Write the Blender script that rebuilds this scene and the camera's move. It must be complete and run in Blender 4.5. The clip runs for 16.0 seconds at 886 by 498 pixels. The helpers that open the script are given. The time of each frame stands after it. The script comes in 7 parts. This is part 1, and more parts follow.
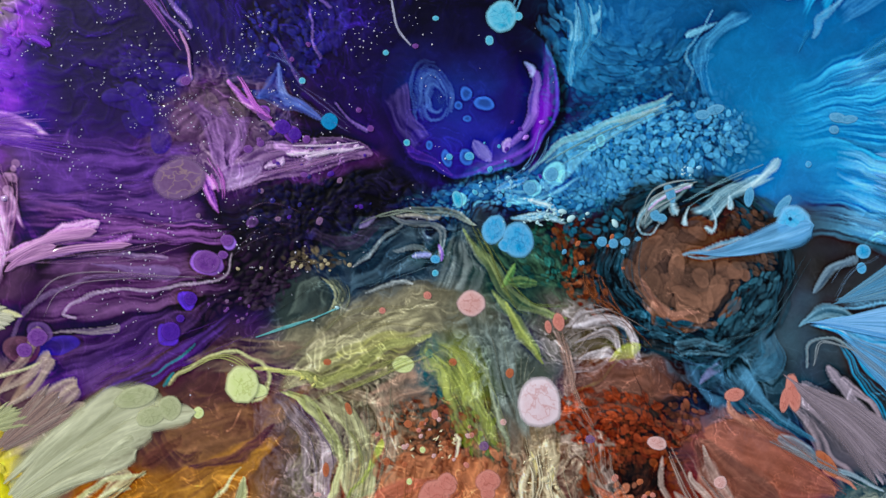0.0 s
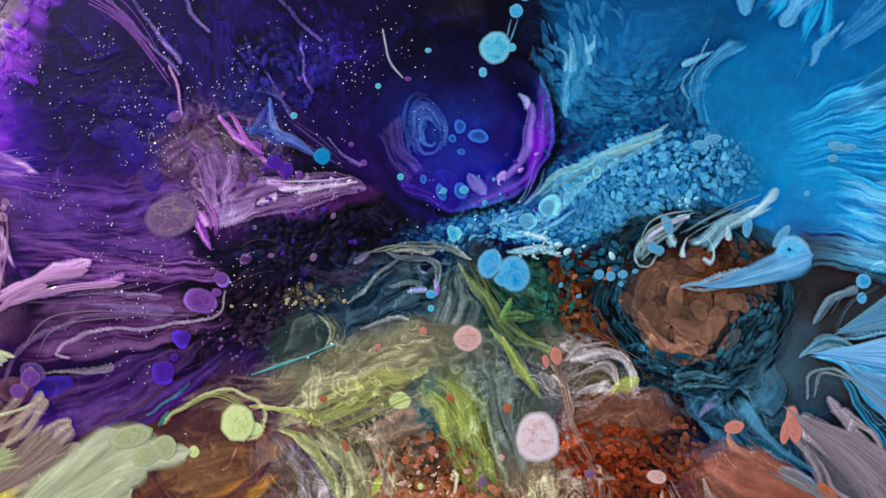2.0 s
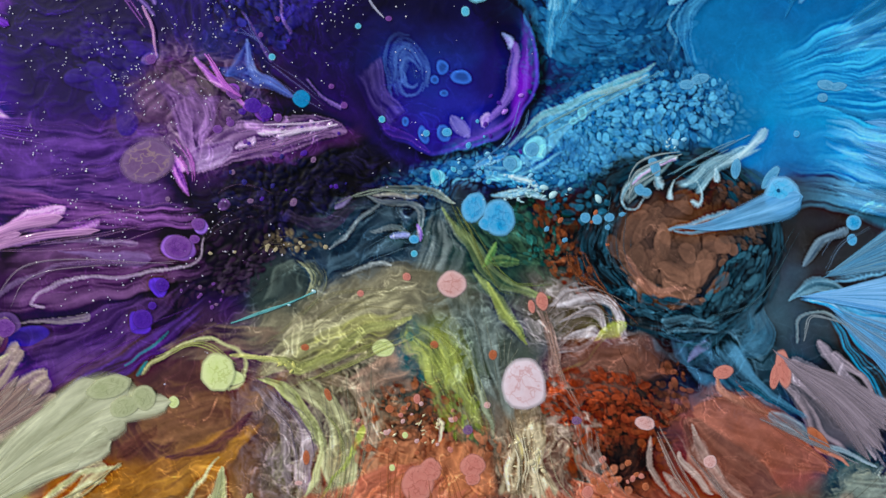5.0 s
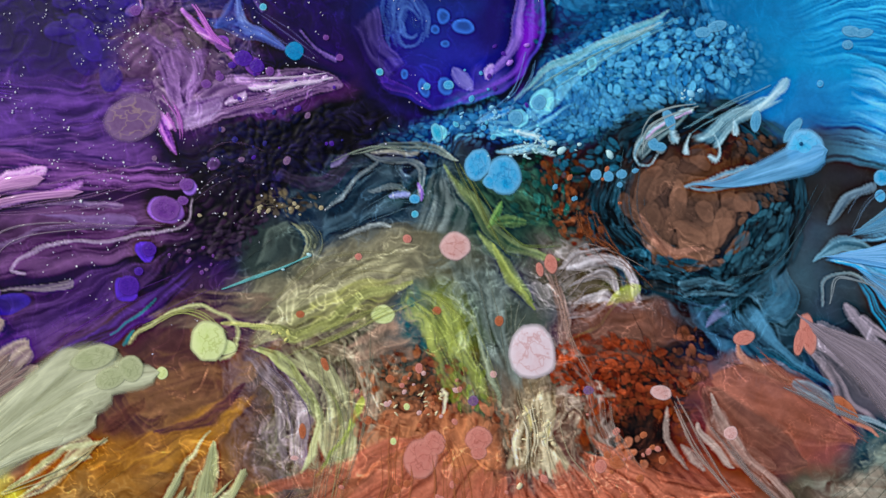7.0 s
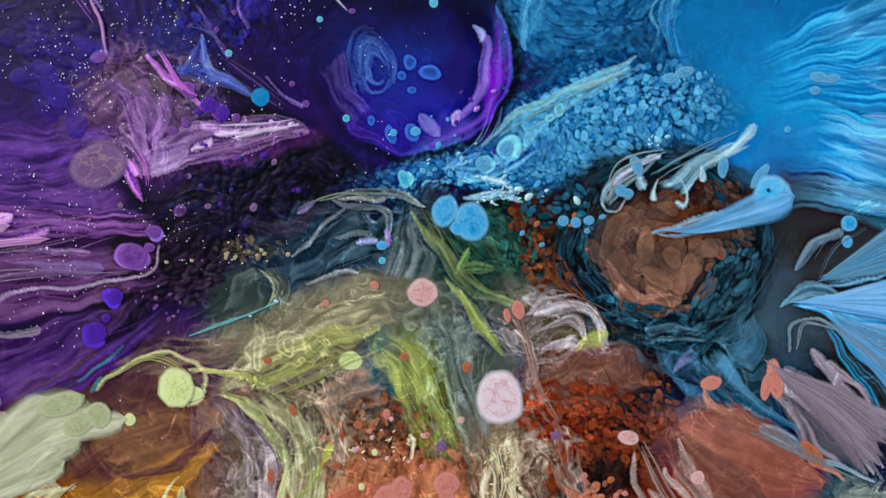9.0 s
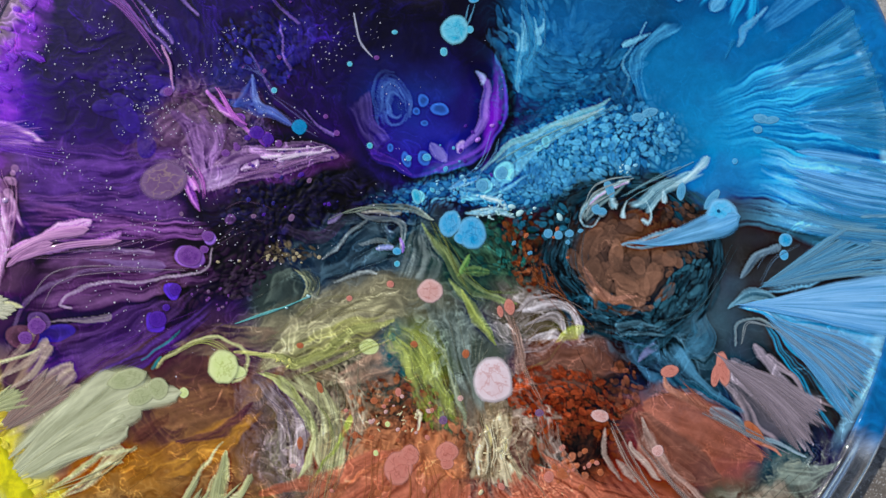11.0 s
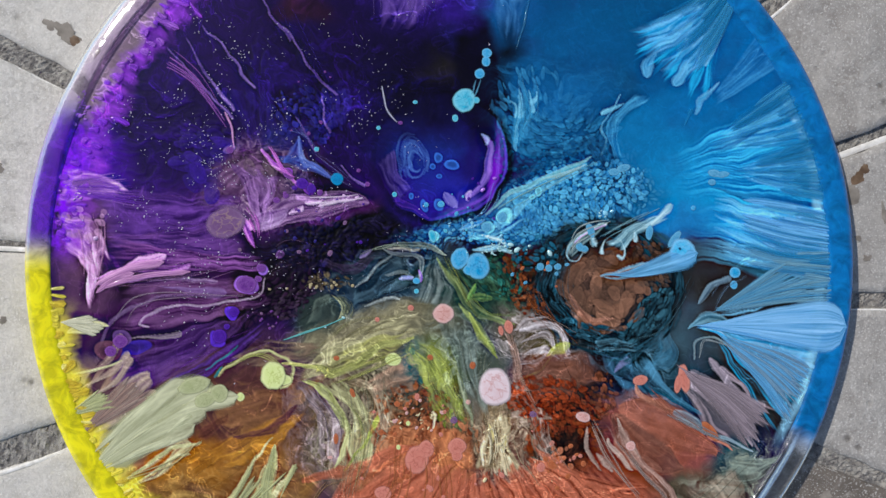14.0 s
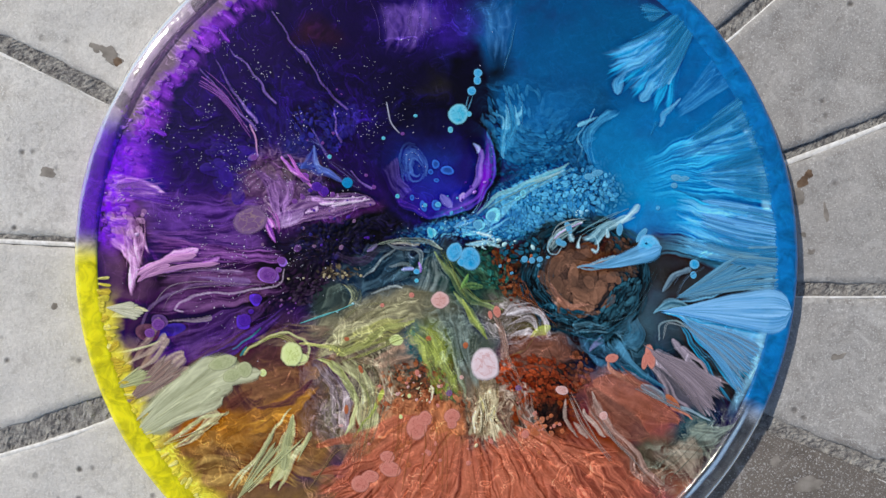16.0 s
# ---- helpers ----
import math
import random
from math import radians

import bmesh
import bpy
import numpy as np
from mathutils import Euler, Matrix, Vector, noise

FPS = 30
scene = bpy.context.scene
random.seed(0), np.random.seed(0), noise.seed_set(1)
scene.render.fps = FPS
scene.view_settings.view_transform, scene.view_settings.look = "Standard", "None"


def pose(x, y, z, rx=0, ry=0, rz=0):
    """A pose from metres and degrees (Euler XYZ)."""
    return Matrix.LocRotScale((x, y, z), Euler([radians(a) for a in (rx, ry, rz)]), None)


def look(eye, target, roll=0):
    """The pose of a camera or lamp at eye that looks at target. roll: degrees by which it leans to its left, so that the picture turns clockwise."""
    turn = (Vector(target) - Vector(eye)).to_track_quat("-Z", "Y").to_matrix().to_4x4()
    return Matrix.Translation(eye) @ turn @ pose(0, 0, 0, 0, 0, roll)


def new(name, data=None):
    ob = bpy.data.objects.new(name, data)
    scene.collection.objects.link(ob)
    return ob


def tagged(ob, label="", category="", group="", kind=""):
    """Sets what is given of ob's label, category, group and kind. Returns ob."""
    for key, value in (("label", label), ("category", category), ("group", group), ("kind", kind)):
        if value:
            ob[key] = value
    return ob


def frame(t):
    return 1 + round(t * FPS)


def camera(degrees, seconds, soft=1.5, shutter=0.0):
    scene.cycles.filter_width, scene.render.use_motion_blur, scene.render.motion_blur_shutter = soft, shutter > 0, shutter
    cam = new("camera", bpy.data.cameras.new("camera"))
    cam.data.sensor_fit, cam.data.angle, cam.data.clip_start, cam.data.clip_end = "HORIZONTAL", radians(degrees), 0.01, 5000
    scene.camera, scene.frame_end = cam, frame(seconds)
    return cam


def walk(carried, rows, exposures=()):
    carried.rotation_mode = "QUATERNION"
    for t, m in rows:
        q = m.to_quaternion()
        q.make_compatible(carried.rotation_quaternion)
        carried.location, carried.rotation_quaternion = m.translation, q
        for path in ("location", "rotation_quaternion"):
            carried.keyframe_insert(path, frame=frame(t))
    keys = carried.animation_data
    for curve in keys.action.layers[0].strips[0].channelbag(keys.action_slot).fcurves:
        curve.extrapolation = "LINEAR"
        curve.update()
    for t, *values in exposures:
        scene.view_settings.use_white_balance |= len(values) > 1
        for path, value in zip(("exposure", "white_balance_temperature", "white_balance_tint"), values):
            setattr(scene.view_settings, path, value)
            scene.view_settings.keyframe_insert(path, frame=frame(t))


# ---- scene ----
cam = camera(61.2, 16.0)
# seconds, place, turn
PATH = [
    (0, -0.00531, -0.00034, 0.17867, -0.763, -0.019, 0.483),
    (0.5, 0.00231, 0.00176, 0.17333, -1.469, -0.135, 0.351),
    (1, 0.00741, 0.00796, 0.17468, -1.364, -0.092, -0.187),
    (1.5, 0.00253, 0.00837, 0.17581, -1.425, -0.039, -0.298),
    (2, -0.00405, 0.00899, 0.17672, -1.248, 0.042, -0.216),
    (2.5, -0.00762, 0.00609, 0.17541, -0.962, 0.028, -0.017),
    (3, -0.00916, 0.00006, 0.17491, -0.747, 0.015, 0.196),
    (3.5, -0.00858, -0.00061, 0.17715, -1.044, 0.048, 0.300),
    (4, -0.01002, -0.00363, 0.17318, -0.974, 0.084, 0.300),
    (4.5, -0.00433, -0.00056, 0.17132, -1.871, 0.236, -0.028),
    (5, -0.00163, -0.00162, 0.17356, -1.916, -0.393, -0.651),
    (5.2, -0.00000, -0.00477, 0.17653, -1.374, -0.146, -0.947),
    (7.3, -0.00114, -0.01073, 0.16126, -1.988, 0.090, -1.091),
    (7.5, -0.00079, -0.00978, 0.15922, -2.163, 0.160, -1.093),
    (8, 0.00430, -0.01006, 0.15754, -2.548, 0.046, -0.999),
    (8.5, 0.00937, -0.00257, 0.15778, -2.248, -0.130, -1.216),
    (9, 0.00559, 0.00067, 0.16401, -2.428, -0.147, -1.175),
    (9.5, 0.00333, -0.00051, 0.17871, -2.011, -0.099, -0.797),
    (9.7, 0.00316, 0.00277, 0.18247, -2.167, -0.028, -0.657),
    (12, 0.00561, -0.00321, 0.20509, -0.391, -0.003, -0.055),
    (12.5, 0.00333, -0.00001, 0.21276, -1.066, 0.009, -0.313),
    (13, 0.00733, 0.00224, 0.22330, -0.856, -0.025, -0.409),
    (13.5, 0.00250, 0.00477, 0.22900, -0.973, -0.054, -0.064),
    (14, 0.00121, 0.00524, 0.23768, -0.100, -0.002, 0.011),
    (14.5, -0.00045, 0.00079, 0.24370, 0.468, 0.009, 0.117),
    (15, 0.00169, 0.00334, 0.25490, -0.237, -0.005, -0.025),
    (15.5, -0.00062, 0.00329, 0.26061, 0.206, 0.004, -0.063),
    (16, 0.00238, 0.00265, 0.27152, 0.072, 0.002, 0.010),
]
walk(cam, [(t, pose(*row)) for t, *row in PATH])

# ---- light ----
# the sun stands beyond the disc's upper left
SUN = Vector((-0.62, 0.45, 0.78)).normalized()
world = bpy.data.worlds.new("sky")
scene.world = world
world.use_nodes = True
wn = world.node_tree
sky = wn.nodes.new("ShaderNodeTexSky")
sky.sky_type, sky.sun_disc = "NISHITA", False
sky.sun_elevation, sky.sun_rotation = math.asin(SUN.z), math.atan2(SUN.x, SUN.y)
wn.links.new(sky.outputs[0], wn.nodes["Background"].inputs[0])
wn.nodes["Background"].inputs[1].default_value = 0.10
sun_data = bpy.data.lights.new("sun", "SUN")
sun_data.energy, sun_data.angle, sun_data.color = 3.0, radians(0.6), (1.0, 0.955, 0.89)
sun = new("sun", sun_data)
sun.matrix_world = look(SUN * 3, (0, 0, 0))
scene.view_settings.exposure = -0.09

# ---- plan: 648 units to the disc's radius, x to the right, y towards the viewer ----
UNIT = 0.125 / 629
CX, CY = 772.0, 456.0
MM = 0.001
rng = np.random.default_rng(7)


def at(x, y, z=0.0):
    """A plan point in the world; z in metres."""
    return Vector(((x - CX) * UNIT, -(y - CY) * UNIT, z))


def rgb(code):
    """Linear colour from a hexadecimal paint code."""
    v = np.array([int(code[i:i + 2], 16) / 255 for i in (0, 2, 4)])
    return np.where(v < 0.04045, v / 12.92, ((v + 0.055) / 1.055) ** 2.4)


def rgba(code):
    return (*rgb(code), 1.0)


# ---- noise on arrays ----
LATTICE = rng.random((256, 256))
JX, JY = rng.random((256, 256)), rng.random((256, 256))


def value(x, y):
    xi, yi = np.floor(x).astype(int), np.floor(y).astype(int)
    u, v = x - xi, y - yi
    u, v = u * u * u * (u * (u * 6 - 15) + 10), v * v * v * (v * (v * 6 - 15) + 10)
    a, b = LATTICE[xi & 255, yi & 255], LATTICE[(xi + 1) & 255, yi & 255]
    c, d = LATTICE[xi & 255, (yi + 1) & 255], LATTICE[(xi + 1) & 255, (yi + 1) & 255]
    return (a + (b - a) * u) * (1 - v) + (c + (d - c) * u) * v


def fbm(x, y, octaves=4):
    """Noise about 0, within -1 to 1."""
    total, amount = 0.0, 0.55
    for i in range(octaves):
        total = total + amount * (2 * value(x + 17.3 * i, y + 9.1 * i) - 1)
        x, y, amount = x * 2.03, y * 2.03, amount * 0.52
    return total


def ridge(x, y, octaves=3):
    """1 on thin wandering lines, falling off to 0."""
    total, amount, norm = 0.0, 1.0, 0.0
    for i in range(octaves):
        total = total + amount * (1 - np.abs(2 * value(x + 31.7 * i, y + 5.3 * i) - 1)) ** 4
        norm += amount
        x, y, amount = x * 2.1, y * 2.1, amount * 0.6
    return total / norm


def cellular(x, y):
    """The distances to the nearest and second nearest seed, and the nearest seed's random number."""
    xi, yi = np.floor(x).astype(int), np.floor(y).astype(int)
    f1, f2, who = np.full(x.shape, 9.0), np.full(x.shape, 9.0), np.zeros(x.shape)
    for i in (-1, 0, 1):
        for j in (-1, 0, 1):
            a, b = (xi + i) & 255, (yi + j) & 255
            d = np.hypot(xi + i + JX[a, b] - x, yi + j + JY[a, b] - y)
            near = d < f1
            f2 = np.where(near, f1, np.minimum(f2, d))
            who = np.where(near, LATTICE[a, b], who)
            f1 = np.where(near, d, f1)
    return f1, f2, who


def smooth(a, b, x):
    t = np.clip((x - a) / (b - a), 0, 1)
    return t * t * (3 - 2 * t)


# ---- materials ----
def nodes_of(name):
    m = bpy.data.materials.new(name)
    m.use_nodes = True
    n = m.node_tree.nodes
    return m, n, m.node_tree.links, n["Principled BSDF"]


def mixed(n, l, fac, a, b, mode="MIX"):
    """A colour mix; each of fac, a and b is a socket or a value."""
    x = n.new("ShaderNodeMix")
    x.data_type, x.blend_type = "RGBA", mode
    for k, v in ((0, fac), (6, a), (7, b)):
        if isinstance(v, bpy.types.NodeSocket):
            l.new(v, x.inputs[k])
        else:
            x.inputs[k].default_value = v
    return x.outputs[2]


def ramped(n, l, fac, lo, hi):
    x = n.new("ShaderNodeMapRange")
    l.new(fac, x.inputs[0])
    x.inputs[1].default_value, x.inputs[2].default_value = lo, hi
    return x.outputs[0]


def noised(n, l, scale, detail=4, rough=0.55, vector=None, warp=0.0):
    x = n.new("ShaderNodeTexNoise")
    x.inputs["Scale"].default_value, x.inputs["Detail"].default_value = scale, detail
    x.inputs["Roughness"].default_value, x.inputs["Distortion"].default_value = rough, warp
    if vector is None:
        c = n.new("ShaderNodeTexCoord")
        vector = c.outputs["Object"]
    l.new(vector, x.inputs["Vector"])
    return x.outputs[0]


def bumped(n, l, height, strength, distance, bsdf):
    x = n.new("ShaderNodeBump")
    x.inputs["Strength"].default_value, x.inputs["Distance"].default_value = strength, distance
    l.new(height, x.inputs["Height"])
    l.new(x.outputs[0], bsdf.inputs["Normal"])
    return x


def set_resin(b, rough=0.4, coat=0.10):
    """Ink under a clear coat of cast resin."""
    b.inputs["Roughness"].default_value = rough
    b.inputs["Specular IOR Level"].default_value = 0.06
    b.inputs["Coat Weight"].default_value = coat
    b.inputs["Coat Roughness"].default_value = 0.04


INKS = {}


def ink(dark, light, alpha=1.0, streak=9.0, rough=0.4, edge=0.32):
    """Ink that runs along the thing's length (its UV), from dark to light from one piece to the next."""
    key = (dark, light, alpha, streak, edge)
    if key in INKS:
        return INKS[key]
    m, n, l, b = nodes_of("ink_" + dark + "_" + light)
    uv = n.new("ShaderNodeUVMap")
    mp = n.new("ShaderNodeMapping")
    mp.inputs["Scale"].default_value = (streak, 1.6, 1.0)
    l.new(uv.outputs[0], mp.inputs[0])
    info, geo = n.new("ShaderNodeObjectInfo"), n.new("ShaderNodeNewGeometry")
    shift = n.new("ShaderNodeVectorMath")
    shift.operation = "MULTIPLY_ADD"
    l.new(info.outputs["Random"], shift.inputs[0])
    shift.inputs[1].default_value = (37.0, 11.0, 5.0)
    l.new(mp.outputs[0], shift.inputs[2])
    lines = noised(n, l, 1.0, 5, 0.6, shift.outputs[0], 0.4)
    grain = noised(n, l, 900.0, 3, 0.6)
    c = mixed(n, l, ramped(n, l, lines, 0.32, 0.68), rgba(dark), rgba(light))
    c = mixed(n, l, ramped(n, l, geo.outputs["Random Per Island"], -0.6, 1.6), c, mixed(n, l, 0.5, c, rgba(light)))
    c = mixed(n, l, ramped(n, l, grain, 0.55, 0.9), c, mixed(n, l, 0.4, c, rgba(dark)))
    l.new(c, b.inputs["Base Color"])
    set_resin(b, rough)
    # thin ink: clearer between its lines and towards its edges
    a = n.new("ShaderNodeMapRange")
    l.new(lines, a.inputs[0])
    a.inputs[1].default_value, a.inputs[2].default_value = 0.3, 0.66
    a.inputs[3].default_value, a.inputs[4].default_value = alpha * 0.35, min(1.0, alpha * 1.25)
    sep = n.new("ShaderNodeSeparateXYZ")
    l.new(uv.outputs[0], sep.inputs[0])
    away = n.new("ShaderNodeMath")
    away.operation = "PINGPONG"
    l.new(sep.outputs[0], away.inputs[0])
    away.inputs[1].default_value = 0.5
    thin = n.new("ShaderNodeMath")
    thin.operation = "MULTIPLY"
    l.new(ramped(n, l, away.outputs[0], 0.0, edge), thin.inputs[0])
    l.new(a.outputs[0], thin.inputs[1])
    l.new(thin.outputs[0], b.inputs["Alpha"])
    bumped(n, l, lines, 0.06, 0.0004, b)
    INKS[key] = m
    return m


def solid(name, dark, light, scale=300.0, coat=0.1, gloss=0.04):
    m, n, l, b = nodes_of(name)
    c = mixed(n, l, ramped(n, l, noised(n, l, scale, 4), 0.35, 0.7), rgba(dark), rgba(light))
    l.new(c, b.inputs["Base Color"])
    set_resin(b, 0.3, coat)
    b.inputs["Coat Roughness"].default_value = gloss
    return m


def drop_ink(base, vein, rim):
    """A drop's skin: fine cracks in it and a paler rim; UV runs round its middle."""
    key = (base, vein, rim)
    if key in INKS:
        return INKS[key]
    m, n, l, b = nodes_of("drop_" + base)
    uv = n.new("ShaderNodeUVMap")
    d = n.new("ShaderNodeVectorMath")
    d.operation = "LENGTH"
    l.new(uv.outputs[0], d.inputs[0])
    info = n.new("ShaderNodeObjectInfo")
    shift = n.new("ShaderNodeVectorMath")
    shift.operation = "MULTIPLY_ADD"
    l.new(info.outputs["Random"], shift.inputs[0])
    shift.inputs[1].default_value = (23.0, 7.0, 3.0)
    l.new(uv.outputs[0], shift.inputs[2])
    wob = n.new("ShaderNodeTexNoise")
    wob.inputs["Scale"].default_value = 2.2
    l.new(shift.outputs[0], wob.inputs["Vector"])
    add = n.new("ShaderNodeVectorMath")
    add.operation = "MULTIPLY_ADD"
    l.new(wob.outputs[1], add.inputs[0])
    add.inputs[1].default_value = (0.9, 0.9, 0.9)
    l.new(shift.outputs[0], add.inputs[2])
    vo = n.new("ShaderNodeTexVoronoi")
    vo.feature = "DISTANCE_TO_EDGE"
    vo.inputs["Scale"].default_value = 1.5
    l.new(add.outputs[0], vo.inputs["Vector"])
    crack = n.new("ShaderNodeMapRange")
    l.new(vo.outputs[0], crack.inputs[0])
    crack.inputs[1].default_value, crack.inputs[2].default_value = 0.0, 0.06
    crack.inputs[3].default_value, crack.inputs[4].default_value = 0.55, 0.0
    cloud = noised(n, l, 1.8, 5, 0.65, shift.outputs[0], 0.8)
    c = mixed(n, l, ramped(n, l, cloud, 0.35, 0.7), rgba(base), mixed(n, l, 0.7, rgba(base), rgba(rim)))
    c = mixed(n, l, crack.outputs[0], c, rgba(vein))
    c = mixed(n, l, ramped(n, l, d.outputs["Value"], 0.6, 1.05), c, rgba(rim))
    l.new(c, b.inputs["Base Color"])
    soft = n.new("ShaderNodeMapRange")
    l.new(d.outputs["Value"], soft.inputs[0])
    soft.inputs[1].default_value, soft.inputs[2].default_value = 0.84, 1.0
    soft.inputs[3].default_value, soft.inputs[4].default_value = 0.96, 0.12
    l.new(soft.outputs[0], b.inputs["Alpha"])
    set_resin(b, 0.35)
    bumped(n, l, vo.outputs[0], 0.3, 0.0004, b)
    INKS[key] = m
    return m


def bed_material():
    m, n, l, b = nodes_of("ink_bed")
    a = n.new("ShaderNodeAttribute")
    a.attribute_name = "pigment"
    fine, grain = noised(n, l, 420.0, 5, 0.62, None, 0.8), noised(n, l, 1500.0, 3, 0.6)
    c = mixed(n, l, ramped(n, l, fine, 0.42, 0.75), a.outputs[0], mixed(n, l, 0.22, a.outputs[0], (1.0, 1.0, 1.0, 1.0), "OVERLAY"))
    c = mixed(n, l, ramped(n, l, grain, 0.35, 0.75), mixed(n, l, 0.12, c, (0.0, 0.0, 0.0, 1.0)), c)
    l.new(c, b.inputs["Base Color"])
    set_resin(b, 0.45, 0.10)
    bumped(n, l, fine, 0.06, 0.0006, b)
    return m


def rim_material():
    """Clear cast resin, tinted by the ink that ran to the edge."""
    m, n, l, b = nodes_of("clear_resin")
    a = n.new("ShaderNodeAttribute")
    a.attribute_name = "tint"
    k = n.new("ShaderNodeAttribute")
    k.attribute_name = "clarity"
    spots = noised(n, l, 260.0, 4, 0.6, None, 0.6)
    blot = ramped(n, l, noised(n, l, 170.0, 5, 0.65, None, 0.9), 0.36, 0.60)
    c = mixed(n, l, ramped(n, l, spots, 0.45, 0.75), a.outputs[0], mixed(n, l, 0.5, a.outputs[0], (1.0, 1.0, 1.0, 1.0), "SOFT_LIGHT"))
    c = mixed(n, l, blot, mixed(n, l, 0.4, c, (0.0, 0.0, 0.0, 1.0)), c)
    l.new(c, b.inputs["Base Color"])
    # the thicker the ink, the less light comes through
    dull = n.new("ShaderNodeMath")
    dull.operation = "POWER"
    l.new(k.outputs["Fac"], dull.inputs[0])
    l.new(ramped(n, l, blot, -1.5, 1.0), dull.inputs[1])
    l.new(dull.outputs[0], b.inputs["Transmission Weight"])
    b.inputs["Roughness"].default_value = 0.07
    b.inputs["IOR"].default_value = 1.5
    b.inputs["Specular IOR Level"].default_value = 0.4
    bumped(n, l, spots, 0.12, 0.0008, b)
    return m


def stone_material(name="grey_limestone", tones=("a49f99", "cecac5", "dedad5", "827a73")):
    m, n, l, b = nodes_of(name)
    info = n.new("ShaderNodeObjectInfo")
    co = n.new("ShaderNodeTexCoord")
    big = noised(n, l, 22.0, 5, 0.6, co.outputs["Object"], 0.6)
    mid = noised(n, l, 95.0, 6, 0.65, co.outputs["Object"], 0.4)
    fine = noised(n, l, 700.0, 4, 0.7)
    c = mixed(n, l, ramped(n, l, big, 0.3, 0.7), rgba(tones[0]), rgba(tones[1]))
    c = mixed(n, l, ramped(n, l, mid, 0.35, 0.8), c, rgba(tones[2]))
    c = mixed(n, l, ramped(n, l, mid, 0.46, 0.28), c, rgba(tones[3]))
    c = mixed(n, l, ramped(n, l, fine, 0.35, 0.7), mixed(n, l, 0.5, c, rgba("5a544e")), c)
    vein = noised(n, l, 48.0, 5, 0.7, co.outputs["Object"], 2.2)
    c = mixed(n, l, ramped(n, l, vein, 0.56, 0.64), c, mixed(n, l, 0.45, c, rgba("f0eee8")))
    c = mixed(n, l, ramped(n, l, vein, 0.42, 0.35), c, mixed(n, l, 0.45, c, rgba("6a625a")))
    spark = noised(n, l, 1600.0, 2, 0.5)
    c = mixed(n, l, ramped(n, l, spark, 0.57, 0.67), c, rgba("f0eeea"))
    c = mixed(n, l, ramped(n, l, info.outputs["Random"], -1.2, 2.6), c, rgba(tones[0]))
    pit = n.new("ShaderNodeTexVoronoi")
    pit.inputs["Scale"].default_value = 150.0
    l.new(co.outputs["Object"], pit.inputs["Vector"])
    hole = n.new("ShaderNodeMath")
    hole.operation = "MULTIPLY"
    l.new(ramped(n, l, pit.outputs["Distance"], 0.22, 0.08), hole.inputs[0])
    l.new(ramped(n, l, noised(n, l, 30.0, 3), 0.52, 0.64), hole.inputs[1])
    c = mixed(n, l, hole.outputs[0], c, rgba("4a433c"))
    l.new(c, b.inputs["Base Color"])
    b.inputs["Roughness"].default_value = 0.75
    h = mixed(n, l, hole.outputs[0], mixed(n, l, 0.25, mid, fine), (0.0, 0.0, 0.0, 1.0))
    grainy = noised(n, l, 1100.0, 5, 0.75)
    bumped(n, l, mixed(n, l, 0.35, h, grainy), 0.8, 0.0016, b)
    return m


def joint_material():
    m, n, l, b = nodes_of("joint_mortar")
    a, f = noised(n, l, 120.0, 5, 0.7), noised(n, l, 900.0, 4, 0.7)
    c = mixed(n, l, ramped(n, l, a, 0.35, 0.7), rgba("7a756f"), rgba("a8a39c"))
    c = mixed(n, l, ramped(n, l, f, 0.4, 0.7), c, rgba("868079"))
    l.new(c, b.inputs["Base Color"])
    b.inputs["Roughness"].default_value = 0.9
    bumped(n, l, f, 0.8, 0.002, b)
    return m


def grit_material():
    m, n, l, b = nodes_of("mortar_grit")
    a, f = noised(n, l, 420.0, 4, 0.7), noised(n, l, 1500.0, 3, 0.7)
    c = mixed(n, l, ramped(n, l, a, 0.38, 0.62), rgba("6c6866"), rgba("b0aca4"))
    c = mixed(n, l, ramped(n, l, f, 0.60, 0.72), c, rgba("d8d4cc"))
    c = mixed(n, l, ramped(n, l, f, 0.40, 0.34), c, rgba("2c2a2c"))
    l.new(c, b.inputs["Base Color"])
    b.inputs["Roughness"].default_value = 0.85
    bumped(n, l, f, 0.7, 0.001, b)
    return m


# ---- building helpers ----
def mesh_of(name, verts, faces, uvs=None, shade=True):
    me = bpy.data.meshes.new(name)
    me.from_pydata([tuple(v) for v in verts], [], [tuple(f) for f in faces])
    if uvs is not None:
        layer = me.uv_layers.new(name="UVMap")
        loops = np.zeros(len(me.loops), dtype=np.int32)
        me.loops.foreach_get("vertex_index", loops)
        layer.data.foreach_set("uv", np.asarray(uvs, dtype=np.float32)[loops].ravel())
    if shade:
        me.polygons.foreach_set("use_smooth", [True] * len(me.polygons))
    me.update()
    return me


def part(name, me, material, parent, label=""):
    """Links a mesh as one object under a thing or a part."""
    ob = new(name, me)
    if not me.materials:
        me.materials.append(material)
    ob.parent = parent
    if label:
        ob["label"] = label
    return ob


def spline(points, count):
    """A smooth line through a few plan points (Catmull-Rom), count samples."""
    p = np.array(points, dtype=float)
    p = np.vstack([2 * p[0] - p[1], p, 2 * p[-1] - p[-2]])
    out = []
    for s in np.linspace(0, len(points) - 1 - 1e-6, count):
        i = int(s)
        t = s - i
        a, b, c, d = p[i:i + 4]
        out.append(0.5 * (2 * b + (c - a) * t + (2 * a - 5 * b + 4 * c - d) * t * t + (3 * b - a - 3 * c + d) * t ** 3))
    return np.array(out)


TOP = 6.90 * MM


